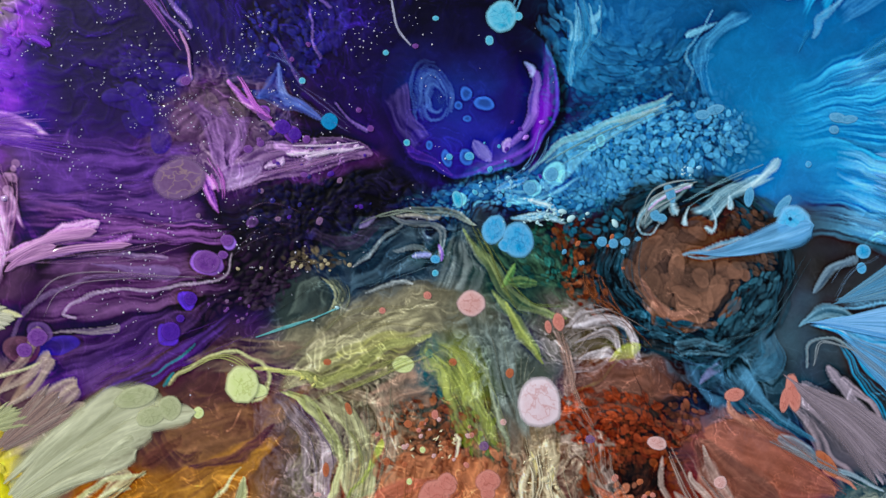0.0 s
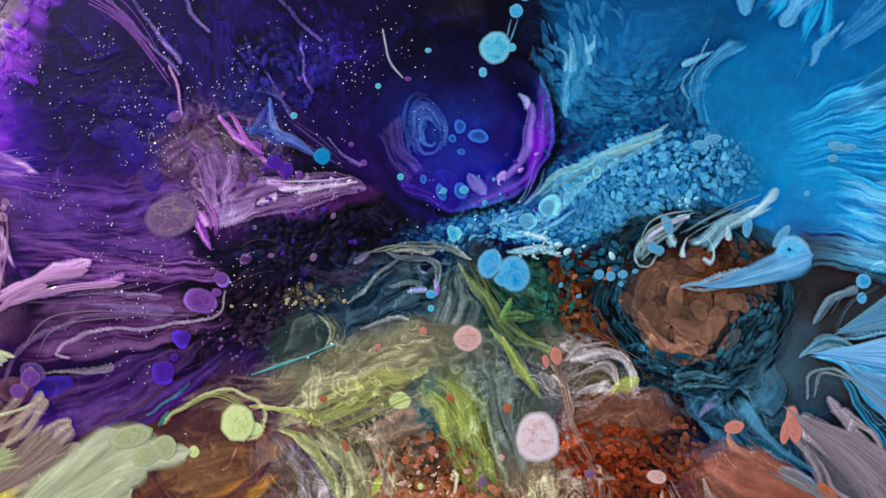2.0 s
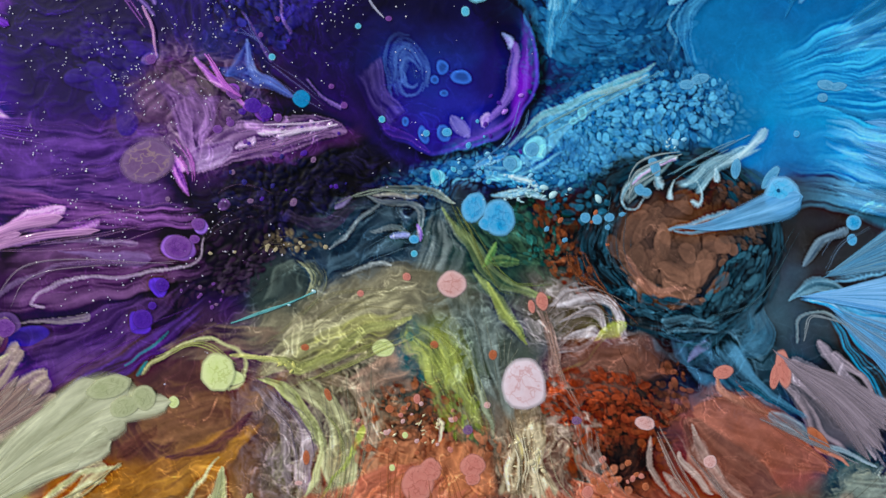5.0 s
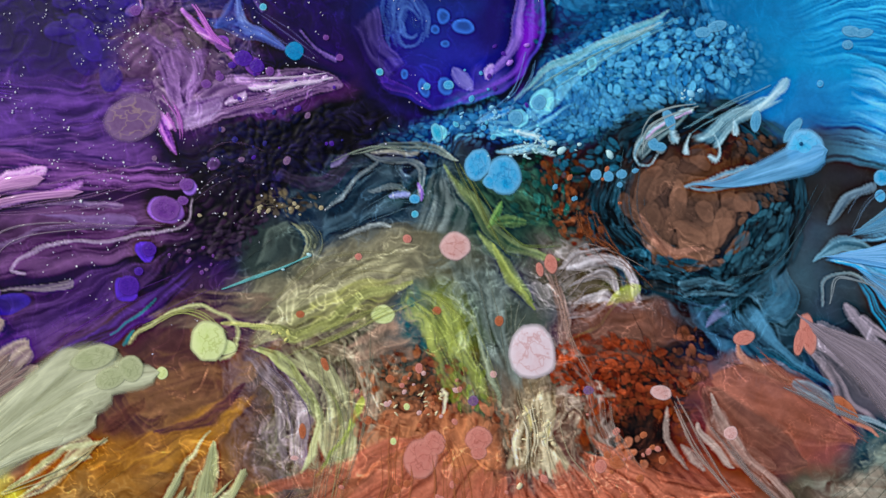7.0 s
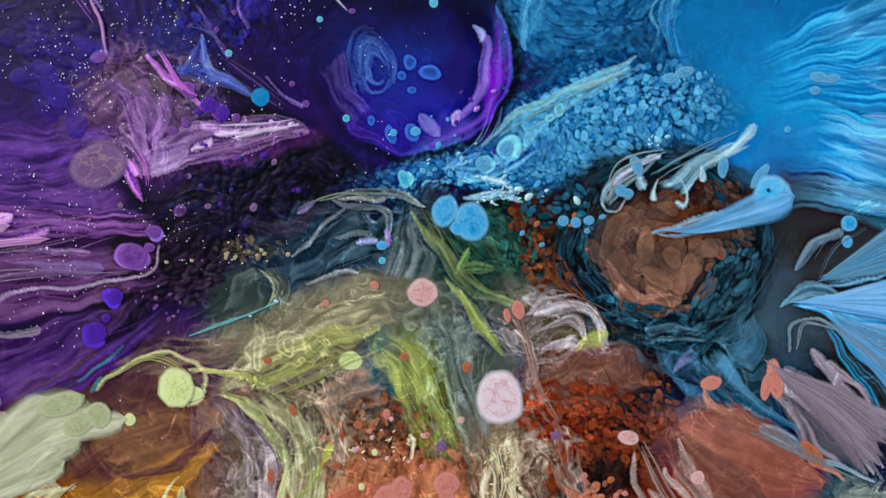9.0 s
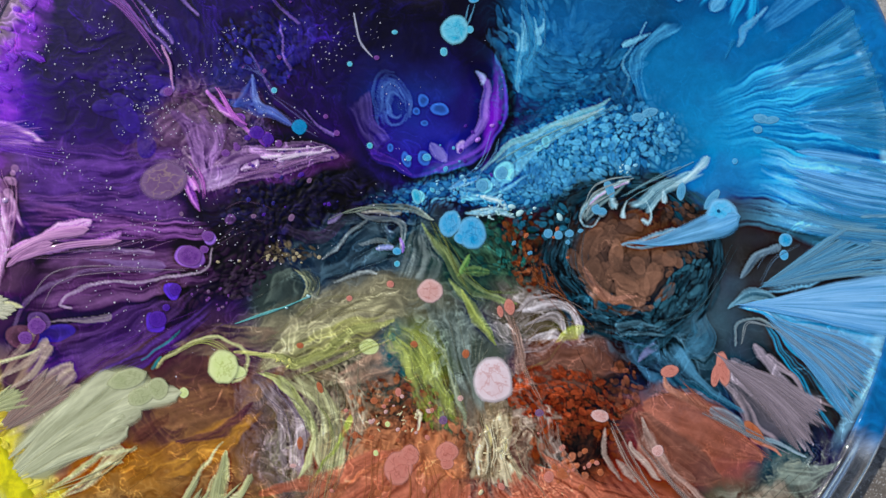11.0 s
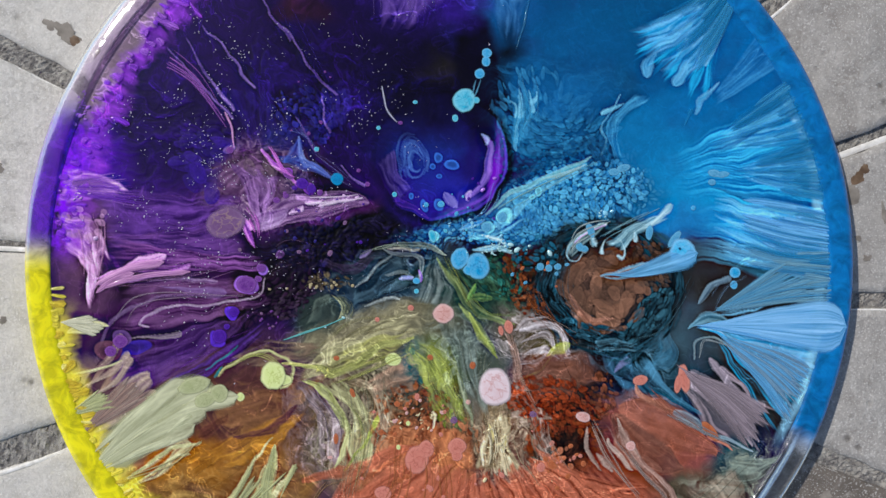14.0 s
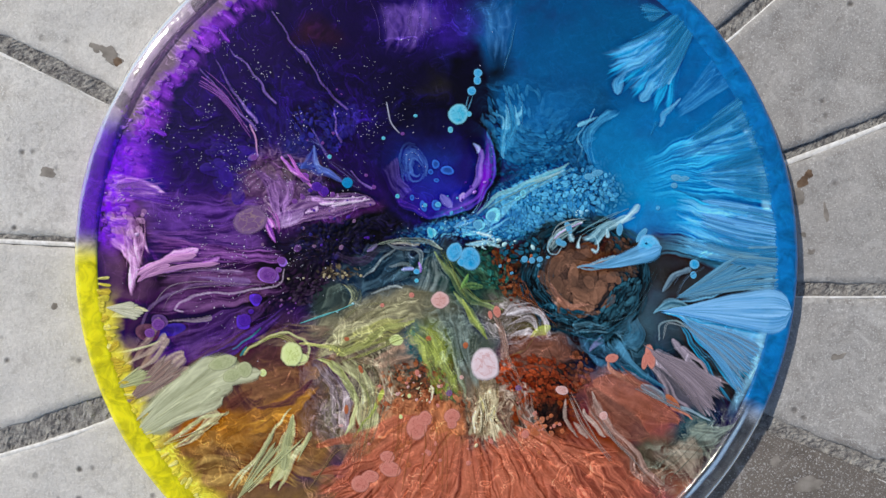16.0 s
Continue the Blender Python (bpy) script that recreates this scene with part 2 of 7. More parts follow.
def petal_mesh(name, line, width, z, height=0.7, tip=0.35, blunt=0.75, end=0.86):
    """A flattened, tapering tongue of ink along a plan line: pointed at its start, round at its end."""
    n, k = len(line), 5
    t = np.gradient(line, axis=0)
    t /= np.linalg.norm(t, axis=1)[:, None] + 1e-9
    side = np.stack([-t[:, 1], t[:, 0]], 1)
    s = np.linspace(0, 1, n)
    w = width * (tip + (1 - tip) * smooth(0, blunt, s)) * np.sqrt(np.clip(1 - np.clip((s - end) / (1 - end), 0, 1) ** 2, 0.0, 1)) * smooth(-0.02, 0.12, s)
    w = w * (1 + 0.10 * fbm(s * 6 + rng.random() * 50, s * 0 + rng.random() * 50, 2))
    verts, uvs, faces = [], [], []
    for i in range(n):
        for j in range(k):
            q = -1 + 2 * j / (k - 1)
            p = line[i] + side[i] * q * w[i] / 2
            verts.append(at(p[0], p[1], z + height * UNIT * (1 - q * q) * min(1.0, w[i] / max(width, 1e-6) + 0.2)))
            uvs.append((j / (k - 1), s[i]))
    for i in range(n - 1):
        for j in range(k - 1):
            a = i * k + j
            faces.append((a, a + 1, a + k + 1, a + k))
    return mesh_of(name, verts, faces, uvs)


def plume(parent, label, tip, a0, a1, r0, r1, count, width, inks, z=TOP, curl=0.0, ragged=0.25, start=0.15, squash=1.0, inward=False):
    """A fan of overlapping tongues of ink from tip, between two angles (degrees, clockwise from the plan's right) and out to r0 to r1."""
    reach = (0.8, 1.0) if inward else (0.0, 0.4)
    line = spline([(tip[0] + r0 * reach[0] * math.cos(radians((a0 + a1) / 2)), tip[1] + r0 * reach[0] * math.sin(radians((a0 + a1) / 2))), (tip[0] + r0 * reach[1] * math.cos(radians((a0 + a1) / 2)), tip[1] + r0 * reach[1] * math.sin(radians((a0 + a1) / 2)))], 6)
    core = part("plume", petal_mesh("plume", line, width * 1.2, z), inks[0], parent, label)
    count, width = int(count * 2.2), width * 0.7
    for i in range(count):
        a = a0 + (a1 - a0) * (i + 0.5 + rng.uniform(-0.45, 0.45)) / count
        r = (r0 + (r1 - r0) * (i + 0.5) / count) * rng.uniform(1 - ragged, 1.0)
        while math.hypot(tip[0] + math.cos(radians(a)) * r - CX, tip[1] + math.sin(radians(a)) * r - CY) > 600 and r > 20:
            r *= 0.97
        b = r * (rng.uniform(start * 0.8, start * 1.3) if inward else rng.uniform(start * 0.4, start * 2.0))
        ca, sa = math.cos(radians(a)), math.sin(radians(a)) * squash
        n0, n1 = -sa, ca
        c = curl * r * rng.uniform(0.5, 1.2)
        pts = [(tip[0] + ca * b, tip[1] + sa * b),
               (tip[0] + ca * (b + r) / 2 + n0 * c, tip[1] + sa * (b + r) / 2 + n1 * c),
               (tip[0] + ca * r, tip[1] + sa * r)]
        if inward:
            pts = pts[::-1]
        w = width * rng.uniform(0.45, 1.5)
        part("tongue", petal_mesh("tongue", spline(pts, 11), w * (1.3 if inward else 1.0), z + rng.uniform(-0.05, 0.15) * MM, rng.uniform(0.3, 1.0)), inks[int(rng.integers(len(inks)))], core)
    return core


def fan(parent, label, a, b, count, width, inks, z=TOP):
    """A brush of overlapping tongues that run from the edge inwards between two plan lines, each with a round tip."""
    ga, gb = spline(a, 16), spline(b, 16)
    core = part("plume", petal_mesh("plume", (ga + gb) / 2, width, z), inks[0], parent, label)
    for i in range(count):
        f = np.clip((i + rng.uniform(-0.6, 0.6)) / (count - 1), 0, 1)
        last = int(16 * rng.uniform(0.55, 1.0)) if rng.random() < 0.6 else int(16 * rng.uniform(0.25, 0.6))
        way = (ga * (1 - f) + gb * f)[:max(5, last)]
        part("tongue", petal_mesh("tongue", spline(way[::max(1, len(way) // 4)], 12), width * rng.uniform(0.5, 1.5), z + rng.uniform(-0.05, 0.15) * MM, rng.uniform(0.3, 0.9), 0.5, 0.6, 0.8), inks[int(rng.integers(len(inks)))], core)
    return core


def strand_mesh(name, a, b, count, width, z, wobble=4.0, steps=26, gather=1.0, lift=0.25):
    """Threads that run between two plan lines a and b, which bound the skein."""
    ga, gb = spline(a, steps), spline(b, steps)
    s = np.linspace(0, 1, steps)
    verts, faces, uvs = [], [], []
    shared = rng.random() * 90
    for i in range(count):
        f = rng.random() if count > 2 else (i + 0.5) / count
        lo = rng.uniform(0, 0.3) if count > 3 else 0.0
        hi = rng.uniform(0.65, 1.0) if count > 3 else 1.0
        k0, k1 = int(lo * (steps - 1)), max(int(hi * (steps - 1)), int(lo * (steps - 1)) + 4)
        line = ga * (1 - f) + gb * f
        u = rng.random() * 90
        line = line + wobble * np.stack([fbm(s * 2.5 + shared, s * 0 + f * 2.5, 2), fbm(s * 2.5 + shared + 40, s * 0 + f * 2.5, 2)], 1)
        line = line[k0:min(k1, steps - 1) + 1]
        n = len(line)
        t = np.gradient(line, axis=0)
        t /= np.linalg.norm(t, axis=1)[:, None] + 1e-9
        side = np.stack([-t[:, 1], t[:, 0]], 1)
        q = np.linspace(0, 1, n)
        w = width * rng.uniform(0.4, 1.5) * (0.35 + 0.65 * np.sin(np.pi * np.clip(q * 0.92 + 0.06, 0, 1))) * (1 + 0.35 * fbm(q * 9 + u, q * 0, 2))
        zz = z + rng.uniform(-0.05, 0.15) * MM
        base = len(verts)
        for j in range(n):
            l, r = line[j] - side[j] * w[j] / 2, line[j] + side[j] * w[j] / 2
            verts += [at(l[0], l[1], zz), at(line[j][0], line[j][1], zz + lift * w[j] * UNIT), at(r[0], r[1], zz)]
            uvs += [(0.0, q[j] * 3), (0.5, q[j] * 3), (1.0, q[j] * 3)]
        for j in range(n - 1):
            k = base + 3 * j
            faces += [(k, k + 1, k + 4, k + 3), (k + 1, k + 2, k + 5, k + 4)]
    return mesh_of(name, verts, faces, uvs)


def skein(parent, label, a, b, count, width, colours, z=TOP, wobble=4.0, steps=26):
    """Threads of ink drawn out between two plan lines."""
    dark, light, alpha = (*colours, 1.0)[:3]
    if count <= 5:
        ob = part("thread", strand_mesh("thread", a, b, count, width, z, wobble, steps), ink(dark, light, alpha), parent, label)
        ob["kind"] = "stuff"
        return ob
    ob = part("thread", strand_mesh("thread", a, b, max(4, count // 4), width * 0.8, z, wobble, steps), ink(dark, light, alpha * 0.8), parent, label)
    ob["kind"] = "stuff"
    return ob


def drop(parent, x, y, rx, ry, turn, material, label="", z=TOP + 0.08 * MM, lumps=0.06, dome=0.02, name="drop"):
    """A flattened drop with an uneven outline; turn in degrees clockwise."""
    rings, n = 5, 30
    ca, sa = math.cos(radians(turn)), math.sin(radians(turn))
    u = rng.random() * 80
    verts, uvs, faces = [at(x, y, z + dome * min(rx, ry) * UNIT)], [(0.0, 0.0)], []
    turns = np.linspace(0, 2 * math.pi, n, endpoint=False)
    outline = lumps * 2.0 * fbm(2.0 + 1.3 * np.cos(turns) + u, 2.0 + 1.3 * np.sin(turns), 3)
    for i in range(1, rings + 1):
        q = i / rings
        for j in range(n):
            th = 2 * math.pi * j / n
            w = 1 + float(outline[j]) * q
            px, py = rx * q * w * math.cos(th), ry * q * w * math.sin(th)
            hz = dome * min(rx, ry) * UNIT * math.sqrt(max(0.0, 1 - q * q)) - 0.3 * UNIT * q
            verts.append(at(x + px * ca - py * sa, y + px * sa + py * ca, z + hz))
            uvs.append((q * math.cos(th), q * math.sin(th)))
    for j in range(n):
        faces.append((0, 1 + j, 1 + (j + 1) % n))
    for i in range(rings - 1):
        for j in range(n):
            a, b = 1 + i * n + j, 1 + i * n + (j + 1) % n
            faces.append((a, a + n, b + n, b))
    return part(name, mesh_of(name, verts, faces, uvs), material, parent, label)


# ---- the disc ----
disc = tagged(new("resin_disc"), "round resin disc with swirling purple, blue and coral ink on paving", "resin art")

# the bed of ink: a fine sheet in relief, its pigment laid on wash by wash
N, BED = 1110, 611.0
axis = np.linspace(-BED, BED, N)
GX, GY = np.meshgrid(CX + axis, CY + axis)
W1, W2 = fbm(GX / 90, GY / 90, 5), fbm(GX / 90 + 50, GY / 90 + 50, 5)
WX, WY = GX + 26 * W1, GY + 26 * W2
PIG = np.zeros((N, N, 3)) + rgb("1d1050")
HGT = np.zeros((N, N))


def window(x0, y0, x1, y1):
    """The part of the sheet between two plan corners."""
    i = np.clip(np.searchsorted(axis + CX, [x0, x1]), 0, N)
    j = np.clip(np.searchsorted(axis + CY, [y0, y1]), 0, N)
    return slice(j[0], max(j[1], j[0] + 1)), slice(i[0], max(i[1], i[0] + 1))


def oval(cx, cy, rx, ry, turn, soft, warp):
    """The window of an ellipse, and how far inside it the sheet lies (1 inside, 0 outside), with a flowing outline."""
    m = 1.35 * max(rx, ry) * (1 + soft) + 30 * warp
    w = window(cx - m, cy - m, cx + m, cy + m)
    x, y = GX[w] + warp * (WX[w] - GX[w]) - cx, GY[w] + warp * (WY[w] - GY[w]) - cy
    c, s = math.cos(radians(turn)), math.sin(radians(turn))
    u, v = x * c + y * s, -x * s + y * c
    return w, smooth(1 + soft, 1 - soft, np.hypot(u / rx, v / ry)), u, v


def lay(w, m, colour):
    PIG[w] = PIG[w] * (1 - m[..., None]) + colour * m[..., None]


def wash(cx, cy, rx, ry, turn, code, amount=1.0, soft=0.35, warp=1.0):
    w, m, u, v = oval(cx, cy, rx, ry, turn, soft, warp)
    m = amount * m * (0.82 + 0.36 * (fbm(GX[w] / 38 + cx, GY[w] / 38, 3) + 0.3))
    lay(w, np.clip(m, 0, 1), rgb(code))


def grains(cx, cy, rx, ry, turn, codes, size=9.0, stretch=1.3, amount=1.0, soft=0.3, relief=1.0, gap=0.30, dark="05070c"):
    """Beads of ink, packed side by side, each of its own shade, with dark joints between."""
    w, m, u, v = oval(cx, cy, rx, ry, turn, soft, 0.8)
    f1, f2, who = cellular((u + 7 * W1[w]) / (size * stretch), (v + 7 * W2[w]) / size)
    k = smooth(0.0, gap, f2 - f1) * smooth(0.78, 0.30, f1)
    shade = np.zeros((*who.shape, 3))
    a, b = rgb(codes[0]), rgb(codes[1])
    shade += a + (b - a) * (who ** 1.3)[..., None]
    lay(w, m * amount * 0.38, rgb(dark))
    lay(w, m * amount * k * (0.72 + 0.28 * smooth(-0.4, 0.4, W2[w])), shade)
    HGT[w] += relief * UNIT * 5 * m * k * np.sqrt(np.clip(1 - f1 * f1, 0, 1))


def rays(tip, a0, a1, r0, r1, codes, lines=60.0, amount=0.9, relief=1.0, ragged=0.25, soft=0.12):
    """Streaks that fan out of a tip between two angles (degrees, clockwise from the plan's right)."""
    w = window(tip[0] - r1 * 1.2, tip[1] - r1 * 1.2, tip[0] + r1 * 1.2, tip[1] + r1 * 1.2)
    x, y = GX[w] - tip[0], GY[w] - tip[1]
    r, mid = np.hypot(x, y), radians((a0 + a1) / 2)
    th = (np.arctan2(y, x) - mid + math.pi) % (2 * math.pi) - math.pi
    th = th + 0.03 * W1[w] + 0.02 * fbm(r / 40, th * 5, 2)
    half = radians(abs(a1 - a0) / 2)
    edge = r1 * (1 - ragged * (0.5 + 0.5 * fbm(th * lines * 0.4 + tip[0], r * 0, 2)))
    m = smooth(half * (1 + soft), half * (1 - soft), np.abs(th)) * smooth(r0 * 0.7, r0 * 1.3 + 6, r) * smooth(edge + 8, edge - 14, r)
    f = fbm(th * lines * 0.35 + tip[1], r / 170 + tip[0], 4)
    a, b = rgb(codes[0]), rgb(codes[1])
    k = smooth(-0.35, 0.4, f)
    lay(w, m * amount, a + (b - a) * k[..., None])
    HGT[w] += relief * UNIT * 4 * m * k


def silk(a, b, dark, light, amount=0.7, lines=9.0, wobble=3.0, relief=1.0, body=0.6, ends=(0.12, 0.12), sides=0.12, bright=0.6):
    """Ink drawn out like silk between two plan lines: long streaks that follow both, bright along the folds."""
    long = max(np.linalg.norm(np.diff(np.array(p, float), axis=0), axis=1).sum() for p in (a, b))
    ns = int(long * 2.4) + 8
    ga, gb = spline(a, ns), spline(b, ns)
    return silk_between(ga, gb, dark, light, amount, lines, wobble, relief, body, ends, sides, bright)


def silk_between(ga, gb, dark, light, amount, lines, wobble, relief, body, ends, sides, bright, rim=0.0):
    ns = len(ga)
    nf = int(np.linalg.norm(ga - gb, axis=1).max() * 2.4) + 6
    s, f = np.meshgrid(np.linspace(0, 1, ns), np.linspace(0, 1, nf), indexing="ij")
    k = rng.random() * 90
    pos = ga[:, None] * (1 - f[..., None]) + gb[:, None] * f[..., None]
    u, v = s * ns / 90, f * nf / 60
    pos = pos + wobble * np.stack([fbm(u + k, v + k, 2), fbm(u + k + 30, v - k, 2)], -1)
    step = axis[1] - axis[0]
    i = np.rint((pos[..., 0] - CX + BED) / step).astype(int)
    j = np.rint((pos[..., 1] - CY + BED) / step).astype(int)
    ok = (i >= 0) & (i < N) & (j >= 0) & (j < N)
    if not ok.any():
        return
    i0, j0, i1, j1 = i[ok].min(), j[ok].min(), i[ok].max() + 1, j[ok].max() + 1
    w = (slice(j0, j1), slice(i0, i1))
    S, F = np.full((j1 - j0, i1 - i0), -1.0), np.zeros((j1 - j0, i1 - i0))
    S[j[ok] - j0, i[ok] - i0] = s[ok]
    F[j[ok] - j0, i[ok] - i0] = f[ok]
    inside = S >= 0
    rag = 0.5 * fbm(F * lines + k, F * 0 + k, 2)
    m = inside * smooth(0, sides, F) * smooth(0, sides, 1 - F) * smooth(0, max(ends[0], 1e-3), S + rag * ends[0]) * smooth(0, max(ends[1], 1e-3), 1 - S + rag * ends[1])
    broad = fbm(F * lines * 0.45 + k, S * 1.6 * ns / 300 + k, 3)
    fine = fbm(F * lines * 1.6 + k + 0.5 * broad, S * 2.2 * ns / 300 + k, 3)
    fold = (1 - np.abs(2 * value(F * lines * 0.8 + k + 0.8 * broad, S * 2.5 * ns / 300 + k) - 1)) ** 7
    lo, hi = rgb(dark), rgb(light)
    tone = np.clip(smooth(-0.45, 0.5, broad) * 0.65 + 0.35 * smooth(-0.4, 0.4, fine), 0, 1)
    lay(w, m * amount * (body + (1 - body) * tone), lo + (hi - lo) * tone[..., None])
    lay(w, (m * amount * bright * fold).clip(0, 1), hi)
    if rim:
        lay(w, inside * rim * smooth(0.5, 0.05, np.minimum(np.minimum(F, 1 - F) / max(sides, 0.05), 9)) * smooth(0, 0.06, S) * smooth(0, 0.02, 1 - S), hi)
    HGT[w] += relief * UNIT * m * (2.5 * fold + 2.0 * tone)


def leaf(points, width, dark, light, amount=0.9, lines=5.0, shape="club", relief=1.0, wobble=1.0, rim=0.25, body=0.85):
    """One stroke of ink along a plan line: a club (pointed, then round at its end), a blade (pointed at both) or a cord."""
    ns = int(np.linalg.norm(np.diff(np.array(points, float), axis=0), axis=1).sum() * 2.4) + 10
    line = spline(points, ns)
    t = np.gradient(line, axis=0)
    t /= np.linalg.norm(t, axis=1)[:, None] + 1e-9
    side, s = np.stack([-t[:, 1], t[:, 0]], 1), np.linspace(0, 1, ns)
    end = min(0.5, width / (ns / 2.4))
    cap = np.sqrt(np.clip(1 - np.clip((s - 1 + end) / end, 0, 1) ** 2, 0, 1))
    p = {"club": (0.12 + 0.88 * smooth(0, 0.85, s)) * cap, "blade": np.sin(math.pi * np.clip(s, 0.02, 0.98)) ** 0.7, "cord": (0.6 + 0.4 * np.sin(math.pi * s)) * cap}[shape]
    p = p * (1 + 0.15 * fbm(s * ns / 60 + rng.random() * 50, s * 0, 2))
    off = side * (np.maximum(p * width, 0.9) / 2)[:, None]
    silk_between(line - off, line + off, dark, light, amount * 0.88, lines, wobble, relief, body, (0.02, 0.004), 0.14 if width > 6 else 0.3, 0.45, rim)


def curls(cx, cy, rx, ry, turn, code, amount=0.6, size=22.0, stretch=1.8, deep="0a0a0a", soft=0.4):
    """A cloud of ink drawn into thin curling filaments, with clearer ink between."""
    w, m, u, v = oval(cx, cy, rx, ry, turn, soft, 0.8)
    p, q = u / (size * stretch) + cx, v / size + cy
    a, b = fbm(p * 0.7, q * 0.7, 3), fbm(p * 0.7 + 40, q * 0.7 + 7, 3)
    p, q = p + 1.6 * a, q + 1.6 * b
    c, d = fbm(p * 1.3, q * 1.3 + 21, 3), fbm(p * 1.3 + 60, q * 1.3, 3)
    n = value(p * 1.4 + 1.1 * c, q * 1.4 + 1.1 * d)
    line = (1 - np.abs(2 * n - 1)) ** 9 + 0.6 * (1 - np.abs(2 * value(p * 3.1 + 1.5 * d, q * 3.1 + 1.5 * c) - 1)) ** 10
    cloud = smooth(-0.3, 0.5, c + 0.6 * a)
    lay(w, m * amount * 0.5 * (1 - cloud), rgb(deep))
    lay(w, (m * amount * (0.35 * cloud + 0.75 * line * (0.35 + 0.65 * cloud))).clip(0, 0.95), rgb(code))
    HGT[w] += UNIT * 3.5 * m * amount * (line + cloud)


def dab(x, y, rx, ry, turn, colour, amount=1.0, seam=0.5, dome=1.0, pale=0.25):
    """One small lens of ink with a paler rim and a dark seam round it; turn in degrees clockwise."""
    r = 1.4 * max(rx, ry) + 2
    w = window(x - r, y - r, x + r, y + r)
    c, s = math.cos(radians(turn)), math.sin(radians(turn))
    px, py = GX[w] - x, GY[w] - y
    d = np.hypot((px * c + py * s) / rx, (-px * s + py * c) / ry) + 0.12 * W1[w]
    soft = max(0.10, 0.8 / min(rx, ry))
    PIG[w] *= (1 - seam * amount * smooth(1.25 + soft, 0.95, d))[..., None]
    m = smooth(1 + soft * 0.4, 1 - soft, d) * amount
    lay(w, m, colour * (1 - pale * 0.5 + pale * smooth(0.3, 0.85, d))[..., None])
    HGT[w] += dome * UNIT * 4 * m * np.sqrt(np.clip(1 - d * d * 0.8, 0, 1))


def dabs(cx, cy, rx, ry, turn, count, size, stretch, codes, lean=0.0, spin=None, amount=0.9, seam=0.45, dome=1.0, rand=18.0, keep=None):
    """Many lenses of ink within an ellipse, lapping over one another; spin: the plan point that they lie round."""
    a, b = rgb(codes[0]), rgb(codes[1])
    c, s = math.cos(radians(turn)), math.sin(radians(turn))
    spots = []
    while len(spots) < count:
        u, v = rng.uniform(-1, 1, 2)
        if u * u + v * v > 1:
            continue
        x, y = cx + u * rx * c - v * ry * s, cy + u * rx * s + v * ry * c
        far = math.hypot(x - spin[0], y - spin[1]) if spin else rng.random()
        if keep and not keep[0] < far < keep[1]:
            count -= 1
            continue
        spots.append((-far, x, y, 1 - 0.5 * (u * u + v * v)))
    for far, x, y, q in sorted(spots):
        way = math.degrees(math.atan2(y - spin[1], x - spin[0])) + 90 if spin else lean
        k = size * 0.8 * rng.uniform(0.4, 1.4)
        dab(x, y, k * stretch * rng.uniform(0.75, 1.25), k, way + rng.normal(0, rand), a + (b - a) * rng.random(), amount * 0.85 * min(1.0, 0.2 + q) * rng.uniform(0.5, 1.0), seam * 0.7, dome, 0.12)


# purple side: deep indigo, violet streaks
wash(420, 180, 330, 260, 0, "24065e", 1, 0.5)
wash(620, 120, 170, 200, 0, "1a054a", 1, 0.5)
wash(560, 60, 40, 26, 0, "3a1420", 0.6, 0.6)
wash(330, 240, 110, 90, 0, "1c0652", 0.9)
grains(415, 270, 55, 45, 20, ("230c6a", "3a1590"), 11, 1.8, 0.55, 0.5, 0.6, 0.3, "170740")
wash(340, 440, 190, 110, 0, "3b1560", 1, 0.4)
wash(350, 540, 200, 80, 0, "3a1448", 1, 0.5)
wash(300, 620, 120, 70, -25, "2c0e48", 1, 0.5)
wash(430, 600, 150, 45, -28, "2f0e60", 0.9, 0.5)
wash(300, 490, 60, 16, 0, "240a29", 0.7, 0.5)
wash(230, 300, 60, 60, 0, "5a0dc8", 0.9, 0.5)
wash(225, 440, 40, 110, 5, "5c3a58", 0.9, 0.5)
wash(505, 330, 80, 75, 20, "562868", 1, 0.5)
grains(470, 310, 50, 45, 0, ("4a1c60", "8a5198"), 12, 1.3, 0.6, 0.5, 0.8, 0.35, "2a0e40")
wash(585, 335, 95, 36, 24, "341458", 0.9, 0.5)
wash(530, 275, 45, 28, 40, "1c2880", 0.9, 0.5)
wash(580, 318, 52, 20, 32, "12062c", 0.75, 0.5)
wash(455, 455, 60, 30, 0, "3a1540", 0.7, 0.6)

# dark rift between the colours
wash(610, 430, 125, 62, -8, "0c0612", 1, 0.35)
wash(690, 385, 80, 40, 10, "0a0616", 1, 0.4)
wash(510, 500, 110, 42, -40, "190b24", 1, 0.5)
grains(610, 425, 105, 55, -5, ("15082c", "2c2668"), 10, 1.2, 0.85, 0.4, 0.9, 0.35, "08050c")
grains(520, 500, 90, 36, -38, ("1c0f28", "4a2450"), 8, 1.5, 0.7, 0.5, 0.8)
wash(600, 372, 60, 18, -16, "6c3080", 0.5, 0.4)

# deep blue bubble and the dark round it
wash(760, 150, 110, 80, 0, "0c0824", 1, 0.5)
wash(785, 165, 40, 22, 30, "2a2818", 0.6, 0.6)
wash(690, 110, 60, 70, 0, "150942", 0.7, 0.5)
wash(815, 60, 60, 70, 0, "151450", 0.9, 0.5)
wash(730, 50, 70, 60, 0, "2a1470", 0.9, 0.5)
wash(776, 292, 102, 94, 0, "160958", 1, 0.05, 0.2)
wash(800, 300, 70, 72, 0, "1f1876", 0.7, 0.5)
wash(735, 280, 50, 45, 0, "0c3a98", 0.6, 0.7)
wash(850, 305, 10, 55, 12, "7a20c8", 0.8, 0.7)
